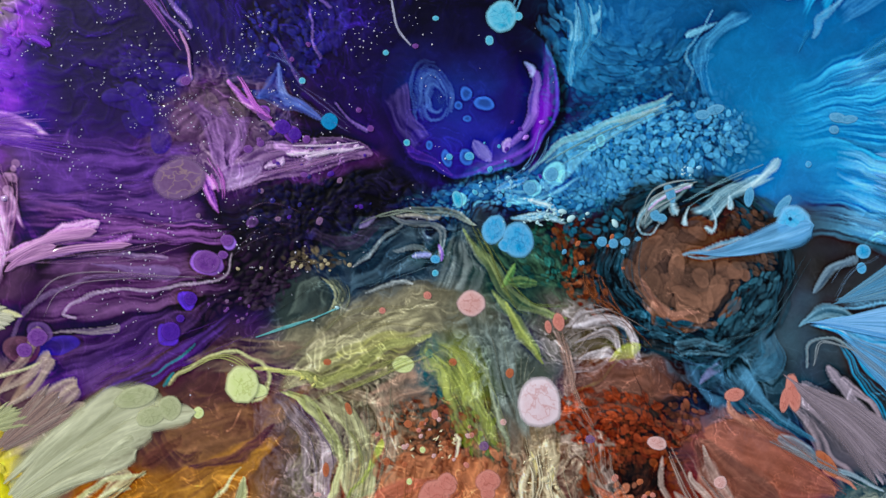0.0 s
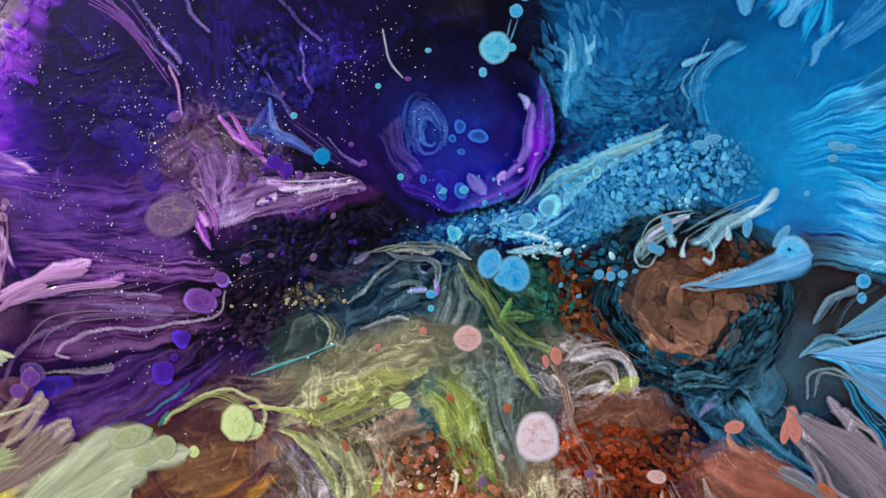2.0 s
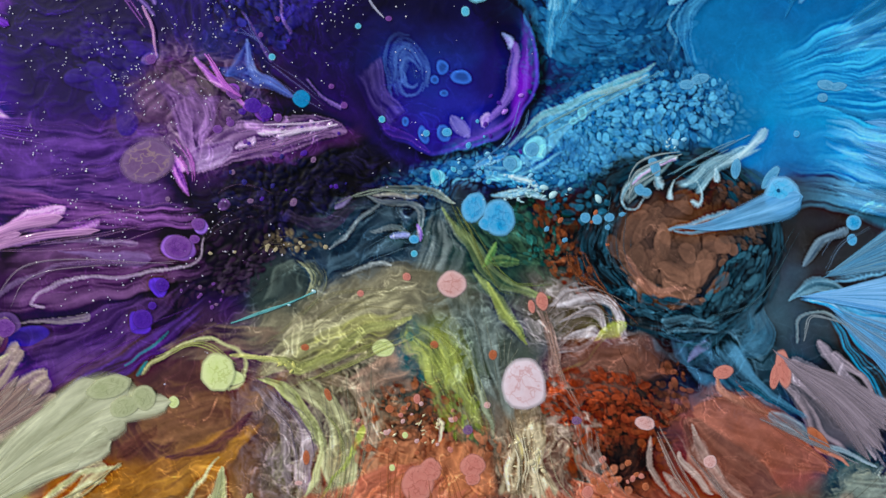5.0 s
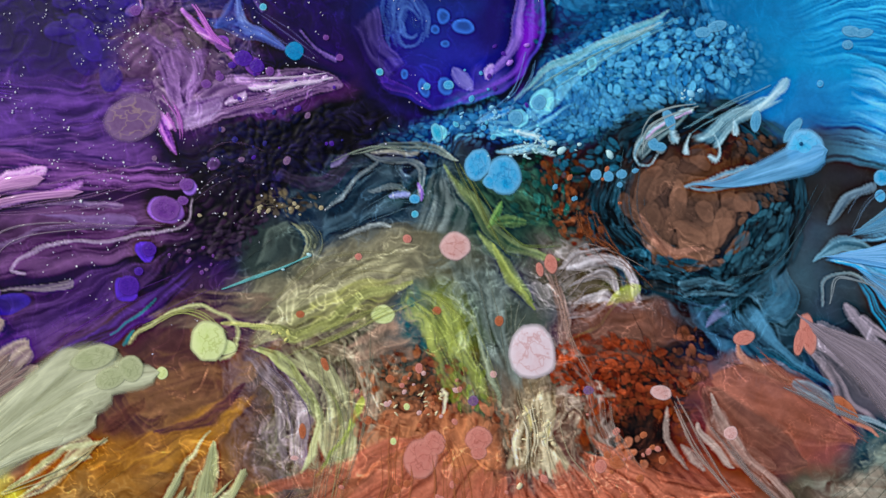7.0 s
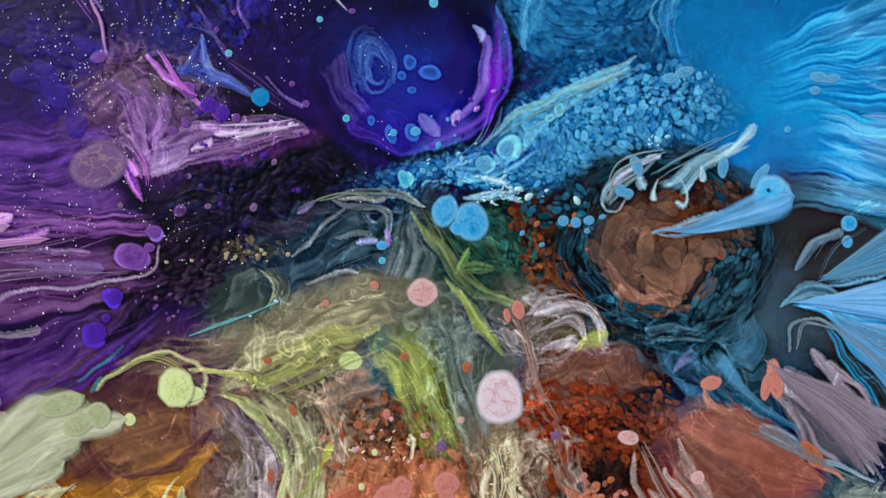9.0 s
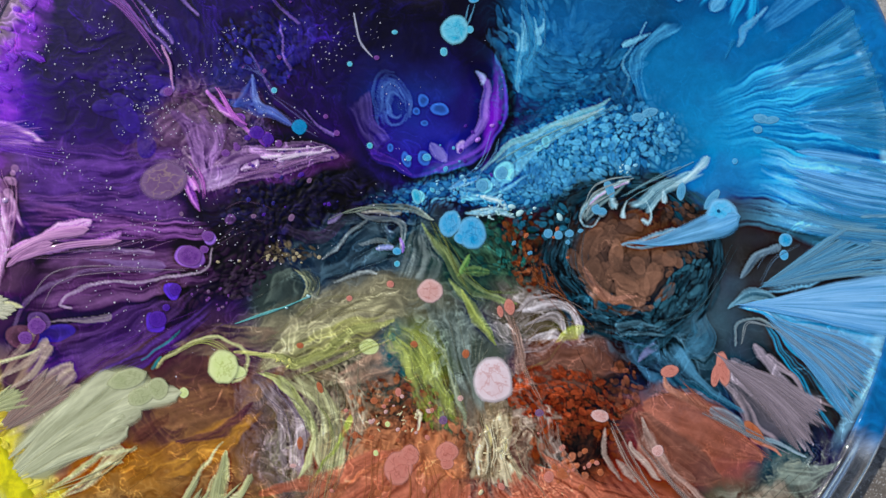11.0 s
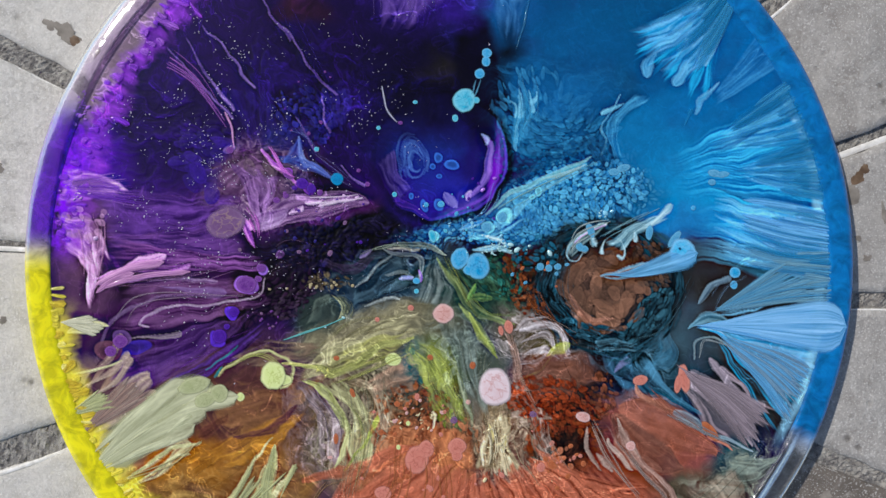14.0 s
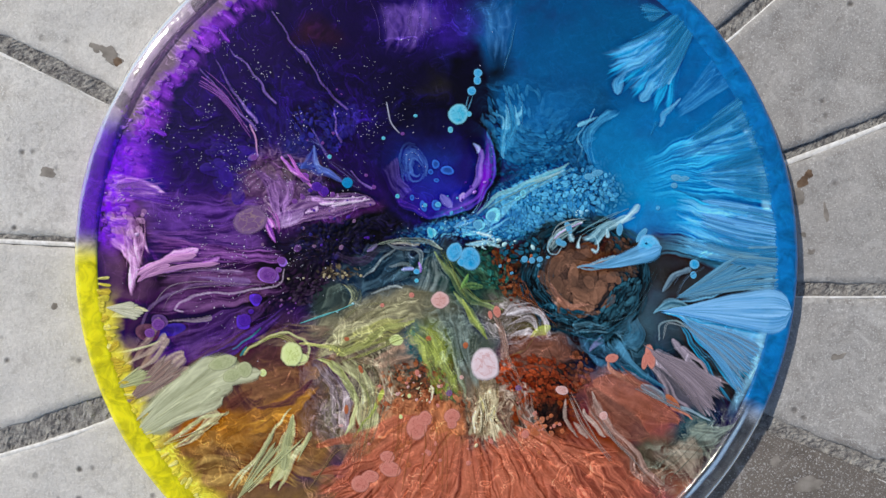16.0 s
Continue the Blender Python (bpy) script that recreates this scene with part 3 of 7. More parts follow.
wash(790, 366, 26, 14, -30, "7a60c8", 0.6, 0.8)
wash(700, 340, 60, 26, 30, "2c0a68", 0.7, 0.6)

# blue side
wash(1010, 100, 165, 185, 0, "04487a", 1, 0.12, 0.6)
wash(1000, 140, 110, 90, 0, "065488", 0.7, 0.5)
wash(870, 30, 50, 50, 0, "0c5490", 0.7, 0.5)
wash(930, 230, 75, 80, 0, "044e80", 0.9, 0.4)
wash(875, 160, 22, 80, 6, "05182c", 0.85, 0.6)
wash(990, 290, 80, 40, -15, "044272", 0.9, 0.5)
wash(1120, 60, 120, 70, 0, "045080", 0.9, 0.5)
wash(1062, 250, 40, 90, -10, "02283f", 0.7, 0.5)
wash(1160, 290, 128, 108, 0, "0a6aa0", 1, 0.10, 0.5)
wash(1170, 330, 75, 60, 0, "0e88c2", 0.8, 0.6)
wash(1210, 190, 100, 60, 0, "0564a0", 0.8, 0.6)
wash(1250, 120, 90, 70, 40, "045f9c", 0.9, 0.5)
wash(970, 365, 130, 62, -16, "085c88", 1, 0.35)
grains(975, 362, 125, 60, -16, ("2080b0", "5cb0d4"), 6.6, 1.4, 0.85, 0.3, 1.1, 0.45, "14608c")
grains(1030, 320, 60, 60, 60, ("146098", "3084b8"), 8, 1.7, 0.7, 0.4, 0.8, 0.35, "0c4878")
grains(920, 270, 70, 30, -10, ("065486", "107cb0"), 7, 1.6, 0.6, 0.5, 0.8, 0.35, "033056")
wash(800, 395, 95, 24, -6, "065090", 1, 0.5)
grains(820, 400, 110, 28, -6, ("1c74b8", "64c0e8"), 7, 1.2, 0.85, 0.4, 1.0, 0.35, "0a3c68")

wash(828, 170, 38, 95, 0, "0a0724", 0.95, 0.25, 0.5)

# right: fans at the edge and the grey hollow
wash(1160, 530, 110, 85, 0, "3a4046", 1, 0.4)
wash(1150, 590, 70, 70, 0, "355260", 0.9, 0.5)
wash(1180, 470, 60, 40, 0, "2a2826", 0.9, 0.5)
wash(1290, 500, 90, 40, -15, "2a2c2c", 0.9, 0.4)
wash(1270, 650, 100, 90, 20, "2e3438", 0.9, 0.4)
rays((1010, 340), -25, -3, 170, 372, ("046cac", "34b0e8"), 170, 0.9, 0.8, 0.04)
rays((1000, 320), -6, 9, 190, 390, ("0670b0", "30aee6"), 170, 0.9, 0.8, 0.04)
rays((960, 370), -1, 11, 240, 420, ("0480cc", "34b0f0"), 170, 0.92, 0.8, 0.04)
rays((960, 400), 4, 13, 250, 430, ("2a6884", "58b4dc"), 150, 0.8, 1.0, 0.04)
rays((1165, 550), -10, 22, 10, 225, ("24a4e6", "8cc6f8"), 80, 0.95, 1.2)
rays((1190, 555), 25, 60, 30, 210, ("2c3a42", "249ccc"), 90, 0.75, 1.2)
rays((1130, 610), 22, 60, 20, 190, ("5a565e", "988a92"), 80, 0.8, 1.2)
rays((1215, 50), 100, 165, 20, 170, ("0868a4", "1da4dc"), 80, 0.8, 1.2, 0.4)

# brown rosette with its contour lines
wash(1035, 490, 125, 105, -10, "17303a", 1, 0.2)
wash(1045, 470, 88, 74, -10, "5e4636", 1, 0.18)
wash(1080, 420, 60, 34, 10, "5c4636", 0.8, 0.6)
grains(1050, 465, 84, 70, 10, ("5c4436", "86604a"), 30, 1.2, 0.45, 0.4, 1.4, 0.3, "40291e")
grains(1090, 420, 60, 32, 0, ("4c3a2e", "6c5442"), 9, 1.3, 0.5, 0.4, 0.9, 0.3, "2a1e18")
wash(960, 520, 20, 70, -28, "2a1c16", 0.9, 0.5)
wash(1060, 590, 90, 34, 14, "141f28", 1, 0.4)
grains(1040, 565, 80, 24, 18, ("14303c", "116480"), 8, 1.6, 0.8, 0.4, 1.0)
wash(1090, 640, 70, 50, 30, "0b3440", 0.9, 0.5)

# middle: teal, green and the olive veils
wash(720, 480, 90, 50, -20, "0b3442", 1, 0.45)
wash(590, 535, 55, 36, -20, "27353a", 1, 0.35)
wash(775, 500, 40, 70, 10, "3f504c", 1, 0.5)
wash(860, 490, 70, 50, 10, "16302a", 1, 0.45)
grains(865, 485, 60, 40, 0, ("12382e", "2c6a58"), 9, 1.3, 0.6, 0.5)
wash(915, 490, 30, 50, -20, "2c2018", 0.9, 0.5)
grains(915, 500, 26, 56, -22, ("4a2414", "9a5630"), 8, 1.2, 0.8, 0.5)
wash(690, 570, 130, 52, -10, "726c52", 1, 0.4)
wash(740, 620, 100, 70, 0, "62624e", 0.9, 0.5)
wash(835, 600, 60, 80, 20, "4c574c", 1, 0.5)
wash(925, 565, 75, 40, 15, "66604e", 1, 0.45)
wash(965, 575, 26, 30, 0, "7a8036", 0.7, 0.6)
wash(770, 655, 34, 70, -8, "7f8e22", 0.9, 0.5)
wash(735, 625, 22, 40, 10, "045a68", 0.8, 0.6)

# lower left: amber under brown and plum
wash(420, 730, 150, 90, -25, "7c4c20", 1, 0.4)
wash(470, 660, 120, 40, -18, "5a3436", 1, 0.5)
wash(430, 620, 110, 26, -22, "4c3034", 0.9, 0.5)
wash(380, 770, 100, 45, -22, "a0661c", 0.9, 0.5)
wash(450, 690, 80, 20, -20, "452030", 0.85, 0.6)
wash(360, 850, 120, 60, 0, "8a6430", 1, 0.5)
wash(520, 770, 70, 70, 0, "845c34", 0.9, 0.5)
wash(540, 930, 130, 80, 0, "7c5c34", 1, 0.4)
wash(420, 820, 50, 16, 15, "4c2a34", 0.7, 0.7)
wash(590, 700, 34, 100, -25, "604e58", 1, 0.5)
wash(630, 710, 60, 110, -15, "736c50", 1, 0.5)

# lower middle: coral and rust
wash(740, 690, 75, 40, 0, "50402e", 1, 0.5)
grains(735, 680, 60, 40, 0, ("5a3420", "a86038"), 8, 1.2, 0.6, 0.5)
wash(730, 780, 110, 60, 0, "9a5832", 1, 0.5)
wash(865, 720, 65, 60, 0, "7c6c50", 1, 0.5)
wash(930, 750, 60, 60, 10, "7c5f50", 1, 0.5)
wash(960, 650, 66, 60, 20, "6a3018", 1, 0.35)
wash(950, 620, 44, 30, 15, "5c3c26", 0.9, 0.5)
grains(955, 672, 62, 46, 10, ("7a2c12", "b04e22"), 10, 1.4, 0.8, 0.4, 1.2, 0.35, "3a140a")
wash(985, 745, 40, 60, -20, "38200f", 1, 0.5)
grains(985, 745, 50, 60, -20, ("4c2410", "9c4c22"), 9, 1.4, 0.7, 0.5)
wash(1010, 640, 22, 90, -10, "201a18", 0.8, 0.6)
wash(1130, 740, 105, 50, 28, "94503a", 1, 0.35)
wash(1100, 710, 70, 26, 30, "8c4c34", 0.9, 0.5)
wash(1050, 800, 90, 60, 30, "7a3a22", 1, 0.5)
wash(1180, 810, 90, 40, -20, "54483a", 1, 0.5)
wash(1230, 760, 40, 26, -30, "0c4450", 0.9, 0.6)
wash(1130, 870, 120, 40, 0, "8c5440", 1, 0.5)
wash(820, 900, 230, 100, 0, "985440", 1, 0.25)
rays((830, 700), 35, 150, 95, 330, ("843f2a", "c06c54"), 150, 0.85, 1.4, 0.15)
rays((960, 700), 40, 110, 90, 330, ("8c4230", "b8644c"), 110, 0.7, 1.4, 0.15)

# left edge: lime feathers
wash(250, 690, 50, 80, -28, "8f7566", 1, 0.5)
rays((150, 760), -62, -22, 20, 210, ("4c3040", "b8a890"), 60, 0.75, 1.4, 0.4)
wash(240, 760, 40, 60, -30, "b8ac60", 0.9, 0.5)

# clouds of curling filaments
curls(*(655, 565), 110, 46, -18, "c0ba90", 0.8, 20, 1.9, "4a4a3a")
curls(*(622, 602), 70, 34, -26, "b8b48c", 0.7, 18, 1.9, "4c4438")
curls(*(795, 604), 50, 90, 6, "98a89c", 0.6, 22, 0.6, "263834")
curls(*(639, 700), 70, 80, 10, "bcb890", 0.8, 18, 0.6, "4a4430")
curls(*(572, 706), 44, 80, -20, "a08c94", 0.6, 22, 0.6, "36242c")
curls(*(680, 640), 80, 40, -20, "b09880", 0.7, 15, 1.2, "4c3828")
curls(*(869, 740), 70, 60, 0, "d0c0a0", 0.75, 16, 0.6, "503c28")
curls(*(922, 576), 72, 46, 16, "ccc0c0", 0.75, 18, 1.5, "54423c")
curls(*(910, 688), 44, 60, -20, "bca494", 0.7, 18, 0.7, "543428")
curls(*(686, 482), 84, 44, -20, "7c98a4", 0.65, 22, 1.6, "0e1c28")
curls(*(835, 502), 60, 44, 20, "5c8868", 0.6, 16, 1.4, "10281e")
curls(*(610, 427), 110, 54, -8, "4c4080", 0.45, 20, 1.5, "06040c")
curls(*(483, 325), 70, 60, 30, "b898b4", 0.7, 18, 1.2, "2c1438")
curls(*(506, 683), 130, 60, -24, "9c7040", 0.45, 40, 2.0, "44240f")
curls(*(424, 809), 130, 60, -20, "b88c4c", 0.6, 28, 1.6, "4c3014")
curls(*(745, 739), 110, 60, 0, "d08860", 0.7, 18, 0.6, "4c2010")
curls(*(1065, 623), 90, 50, 36, "5c8ca4", 0.6, 26, 1.7, "0a1620")
curls(*(1223, 810), 90, 50, -30, "a0a894", 0.7, 20, 1.6, "2c2a22")
curls(*(325, 253), 130, 90, 0, "38128c", 0.5, 34, 1.6, "0e0438")
curls(*(577, 207), 120, 90, 40, "301894", 0.5, 26, 2.0, "0a0630")
curls(*(728, 226), 90, 60, 0, "22148c", 0.4, 30, 1.6, "0c0630")
curls(*(957, 206), 110, 70, 0, "1c74ac", 0.5, 30, 2.0, "06406c")
wash(*(803, 30), 46, 50, 0, "34188c", 0.7, 0.6)
silk([(648, 2), (665, 43), (672, 94)], [(794, -4), (791, 43), (744, 94)], "2c146c", "8460c0", 0.5, 8, 8, 1.2, 0.5, (0.3, 0.4), 0.3)
silk([(837, -4), (851, 43), (864, 101)], [(922, -4), (908, 57), (891, 111)], "103c78", "4484bc", 0.5, 7, 5, 1.0, 0.5, (0.3, 0.5), 0.3)

# ---- drawn ink over the washes ----
# purple: the violet fan, its loops and tongues
silk([(424, 391), (325, 405), (246, 411)], [(499, 445), (384, 441), (255, 431)], "40206a", "8450a8", 0.5, 10, 3, 0.5)
silk([(467, 345), (374, 340), (226, 318)], [(411, 401), (325, 411), (246, 418)], "341468", "7444a8", 0.62, 11, 3, 0.5)
silk([(503, 442), (384, 434), (262, 415)], [(503, 464), (384, 469), (262, 474)], "441858", "9458a8", 0.8, 12, 2, 0.6)
silk([(509, 470), (410, 477), (278, 484)], [(509, 516), (424, 543), (258, 563)], "3e1848", "7c5084", 0.75, 9, 4, 0.5)
silk([(430, 543), (351, 563), (245, 590)], [(509, 519), (381, 622), (269, 669)], "34124c", "684088", 0.7, 10, 4, 0.5)
silk([(509, 545), (412, 596), (306, 673)], [(508, 567), (437, 617), (347, 673)], "1c0a34", "54308a", 0.8, 9, 2, 0.8)
leaf([(334, 494), (391, 497), (446, 505)], 17, "5c3c78", "84649c", 0.75, 3)
leaf([(499, 473), (486, 505), (440, 519), (364, 521), (321, 533), (308, 547), (324, 551)], 3.0, "8c749c", "c8b4c8", 0.8, 2, "cord")
leaf([(245, 585), (265, 543), (301, 520), (338, 510)], 5.0, "5a4070", "8c749c", 0.6, 2, "cord")
leaf([(288, 570), (331, 565), (376, 562)], 8, "6c5c74", "b8aca8", 0.8, 3)
leaf([(325, 483), (377, 480), (430, 484)], 5, "6c4c84", "a488b0", 0.6, 2)
for spot, r1, r2, code in (((299, 587), 30, 12, "34208a"), ((280, 571), 15, 14, "583c70"), ((258, 590), 22, 15, "5c3848"), ((471, 487), 17, 16, "8454b4"), ((496, 462), 8, 8, "8c60c4"),
                           ((453, 533), 10, 9, "5028b8"), ((428, 571), 13, 11, "4a24ac"), ((470, 487), 8, 7, "a47ccc"), ((523, 440), 6, 7, "6c4484"), ((534, 315), 7, 7, "9048c4"), ((559, 330), 9, 8, "7c40a8"),
                           ((572, 338), 8, 8, "6c3898"), ((447, 278), 8, 7, "8060ac"), ((518, 358), 6, 6, "6c4088")):
    dab(*spot, r1, r2, rng.uniform(-20, 20), rgb(code), 0.8, 0.2, 0.8, 0.5)
dabs(*(406, 286), 40, 42, 20, 46, 8, 2.4, ("1e0e66", "3c1f96"), 12, None, 0.7, 0.35)
dabs(*(411, 325), 22, 26, 0, 8, 14, 1.5, ("281078", "3a1a94"), 60, None, 0.7, 0.2)
dabs(*(559, 223), 56, 42, 30, 190, 4.2, 1.5, ("140c58", "3434a4"), 40, None, 0.75, 0.5)
dabs(*(594, 223), 36, 40, 30, 90, 4.0, 1.6, ("180e60", "2c2490"), 40, None, 0.7, 0.5)
silk([(411, 188), (437, 220), (490, 273)], [(523, 187), (516, 227), (509, 269)], "10083c", "2c1a80", 0.55, 12, 4, 0.6)
silk([(564, 187), (587, 213), (607, 253)], [(630, 187), (633, 213), (633, 233)], "120a48", "3a2ca0", 0.5, 8, 4, 0.6)
for pts, wd in (([(350, 118), (397, 172), (448, 230)], 3.4), ([(380, 104), (417, 166), (451, 220)], 4.2), ([(404, 84), (445, 132), (485, 186)], 4.0), ([(526, 84), (567, 145), (608, 196)], 3.0), ([(479, 16), (519, 77), (540, 111)], 2.4),
                ([(549, 227), (567, 256), (581, 280)], 3.0), ([(587, 194), (594, 230), (607, 251)], 2.6), ([(619, 300), (637, 321), (658, 333)], 2.6)):
    leaf(pts, wd, "4c2c90", "a080d0", 0.7, 2)
# mauve knot, the pleated lilac ribbon and the blue web beside it
wash(*(476, 319), 52, 44, 20, "54345c", 0.9, 0.4)
silk([(430, 325), (457, 296), (506, 286)], [(457, 352), (490, 332), (526, 338)], "3c2048", "8c6490", 0.7, 9, 9, 1.6)
silk([(437, 296), (463, 328), (490, 397)], [(523, 318), (523, 345), (506, 384)], "583078", "b080c4", 0.7, 12, 5, 1.4)
dabs(*(486, 299), 34, 18, 15, 26, 4.5, 1.6, ("3c2448", "8c7084"), 70, None, 0.6, 0.4)
leaf([(496, 403), (523, 378), (569, 366), (624, 353), (664, 355)], 40, "54306c", "b48cbc", 0.95, 9, "blade", 1.6, 2, 0.3)
leaf([(480, 397), (509, 384), (542, 374)], 26, "6c4484", "b494c4", 0.8, 7, "blade", 1.6, 3)
# white-pink strokes: the ribbon's highlights laid on as pigment
for pts, wd in (([(564, 364), (581, 356), (591, 358)], 8), ([(584, 371), (610, 354), (643, 353)], 10), ([(542, 378), (556, 374), (562, 369)], 7)):
    leaf(pts, wd, "b880cc", "f4dcfa", 0.6, 3, "blade", 2)
leaf([(500, 277), (516, 299), (532, 318), (552, 331)], 7, "a04cc8", "ec9cf0", 0.9, 2, "cord", 2)
leaf([(467, 384), (476, 407), (486, 430)], 12, "7c34a8", "d880e4", 0.85, 4, "blade", 1.6)
leaf([(468, 384), (480, 397), (480, 404)], 9, "8c30c8", "e090f4", 0.8, 3, "blade", 1.6)
leaf([(550, 253), (555, 292), (582, 308), (605, 320)], 11, "28409c", "86a0e8", 0.8, 4, "blade", 1.2)
leaf([(516, 289), (559, 300), (605, 320)], 16, "20308c", "5c78d0", 0.75, 5, "blade", 1.2)
leaf([(529, 299), (546, 282), (552, 256)], 18, "222c88", "4c64c4", 0.6, 5, "blade", 1.2)
# pink crust at the edge
silk([(187, 429), (227, 470), (227, 524)], [(180, 369), (227, 383), (268, 437)], "6c3078", "f4b8f0", 0.85, 9, 9, 2)
silk([(187, 301), (234, 312), (295, 335)], [(180, 369), (227, 356), (275, 352)], "7c30c0", "ecb0fc", 0.85, 8, 4, 1.6)
dabs(*(221, 396), 32, 40, 20, 30, 7, 1.5, ("6c3c70", "d8a4d4"), 60, None, 0.7, 0.4)
leaf([(234, 480), (289, 460), (346, 443)], 13, "a050b4", "f0b4ec", 0.95, 4, "club", 2)
leaf([(241, 487), (316, 477), (384, 460)], 7, "9048ac", "dca0e0", 0.9, 3, "club", 2)

# the bubble: blue swirl in its middle, a bright skin to the right
for k in range(16):
    a0, r = rng.uniform(0, 360), rng.uniform(8, 30)
    arc = [((735, 295)[0] + r * math.cos(radians(a0 + q)) * 0.85, (735, 295)[1] + 1.45 * r * math.sin(radians(a0 + q))) for q in (0, 45, 95, 150)]
    leaf(arc, rng.uniform(1.6, 4.0), "203c98", "5c8cd4", 0.55, 2, "blade", 0.6, 3)
silk([(706, 278), (709, 305), (729, 337)], [(676, 298), (686, 328), (709, 351)], "281868", "7c68b8", 0.45, 8, 5, 0.6)
wash(*(755, 344), 60, 36, 0, "2226a4", 0.6, 0.7)
wash(*(748, 262), 46, 40, 0, "182c84", 0.5, 0.7)
for spot, r1 in (((771, 285), 8), ((790, 299), 10), ((772, 319), 5), ((749, 365), 7), ((773, 365), 9), ((727, 349), 6), ((762, 298), 6)):
    dab(*spot, r1, r1 * 0.8, rng.uniform(0, 90), rgb("2c60bc"), 0.7, 0.15, 0.8, 0.6)
leaf([(837, 260), (850, 285), (841, 324), (815, 359)], 12, "4428b0", "a880e8", 0.55, 4, "blade", 1.5, 2)
leaf([(824, 340), (818, 350), (815, 359)], 7, "a878e8", "e0c8fc", 0.6, 2, "blade", 2)
leaf([(835, 257), (842, 265), (842, 276)], 6, "5c80d4", "b0c8f4", 0.55, 2, "blade", 2)
leaf([(862, 271), (864, 301), (841, 350), (782, 383)], 5, "40189c", "8048d8", 0.5, 2, "blade", 1.5)
leaf([(780, 345), (790, 357), (800, 370)], 14, "4c4cc0", "9890e0", 0.5, 4, "blade", 1.0)
leaf([(693, 341), (716, 360), (755, 380)], 7, "3c1c98", "7c40d0", 0.4, 3, "blade", 1.0)

wash(*(729, 236), 84, 34, 0, "140844", 0.65, 0.6)
wash(*(683, 295), 26, 50, 0, "160848", 0.5, 0.7)

# blue: scales laid round a smooth pool, pale tongues, packed beads
dabs(*(950, 238), 96, 52, 10, 420, 4.6, 2.6, ("0a4c80", "2c88bc"), 0, (950, 134), 0.75, 0.4, 1.0, 14)
dabs(*(907, 206), 48, 58, 60, 110, 4.0, 2.8, ("0c5c94", "3c98c8"), 75, None, 0.7, 0.4)
wash(*(980, 192), 70, 30, 0, "0c5c96", 0.8, 0.6)
silk([(874, 186), (885, 229), (885, 281)], [(940, 186), (917, 225), (908, 268)], "0c5488", "3c98c4", 0.5, 9, 4, 1.0)
for pts, wd in (([(907, 186), (912, 206), (914, 220)], 10), ([(891, 186), (894, 209), (897, 230)], 9), ([(888, 193), (896, 235), (891, 278)], 4.5), ([(922, 186), (920, 196), (907, 206)], 8), ([(878, 199), (886, 212), (888, 229)], 5),
                ([(1059, 208), (1045, 215), (1027, 224)], 7), ([(1052, 192), (1039, 222), (1026, 245), (1031, 267), (1016, 286)], 2.2)):
    leaf(pts, wd, "2c84b4", "78c0dc", 0.8, 3, "club", 1.4)
dabs(*(951, 297), 90, 26, -16, 240, 3.2, 1.5, ("04305c", "0e639c"), -10, None, 0.75, 0.5)
dabs(*(1030, 317), 26, 70, -20, 170, 3.6, 1.8, ("06305c", "1c6498"), 70, None, 0.75, 0.5)
dabs(*(984, 353), 118, 52, -16, 900, 3.7, 1.35, ("1474b4", "60c0ee"), -30, None, 0.85, 0.55, 1.3, 40)
dabs(*(892, 399), 70, 26, -10, 260, 3.4, 1.5, ("1468a4", "54b0e0"), -20, None, 0.85, 0.5, 1.3, 40)
dabs(*(828, 396), 100, 14, -6, 200, 3.2, 1.6, ("0c4c90", "3c98d4"), -15, None, 0.85, 0.5, 1.3, 40)
silk([(1000, 287), (941, 317), (843, 373)], [(1000, 304), (951, 340), (863, 402)], "2894c4", "80d0ec", 0.32, 7, 3, 1.0)
leaf([(1003, 284), (957, 315), (889, 345), (839, 378)], 8, "3c90a4", "a8dcdc", 0.8, 3, "blade", 2)
leaf([(994, 297), (967, 315), (931, 327)], 5, "5090a0", "a8c8c4", 0.7, 3, "blade", 2)
for spot, r1 in (((871, 381), 12), ((846, 396), 11), ((871, 381), 10), ((844, 396), 11), ((762, 411), 9), ((913, 357), 6), ((925, 347), 9)):
    dab(*spot, r1, r1 * 0.85, rng.uniform(0, 90), rgb("64b8d0"), 0.75, 0.2, 1.2, 0.5)
silk([(1078, 192), (1034, 238), (1040, 294)], [(1104, 192), (1052, 241), (1056, 290)], "0c5c98", "4cacdc", 0.55, 7, 2, 0.8)
silk([(861, 383), (835, 396), (802, 403)], [(907, 383), (858, 413), (815, 419)], "0c64ac", "7cd0f0", 0.6, 8, 4, 1.6)
# two pale cyan strokes paint the glints among the blue beads
leaf([(825, 436), (861, 431), (894, 441)], 9, "48b0dc", "c4f0fa", 0.75, 3, "blade", 2.5)
leaf([(835, 409), (858, 416), (884, 432)], 6, "60c0e4", "d8f8fc", 0.85, 3, "blade", 2.5)
leaf([(798, 406), (818, 396), (841, 383)], 7, "2c90dc", "a0dcf8", 0.8, 3, "blade", 2)

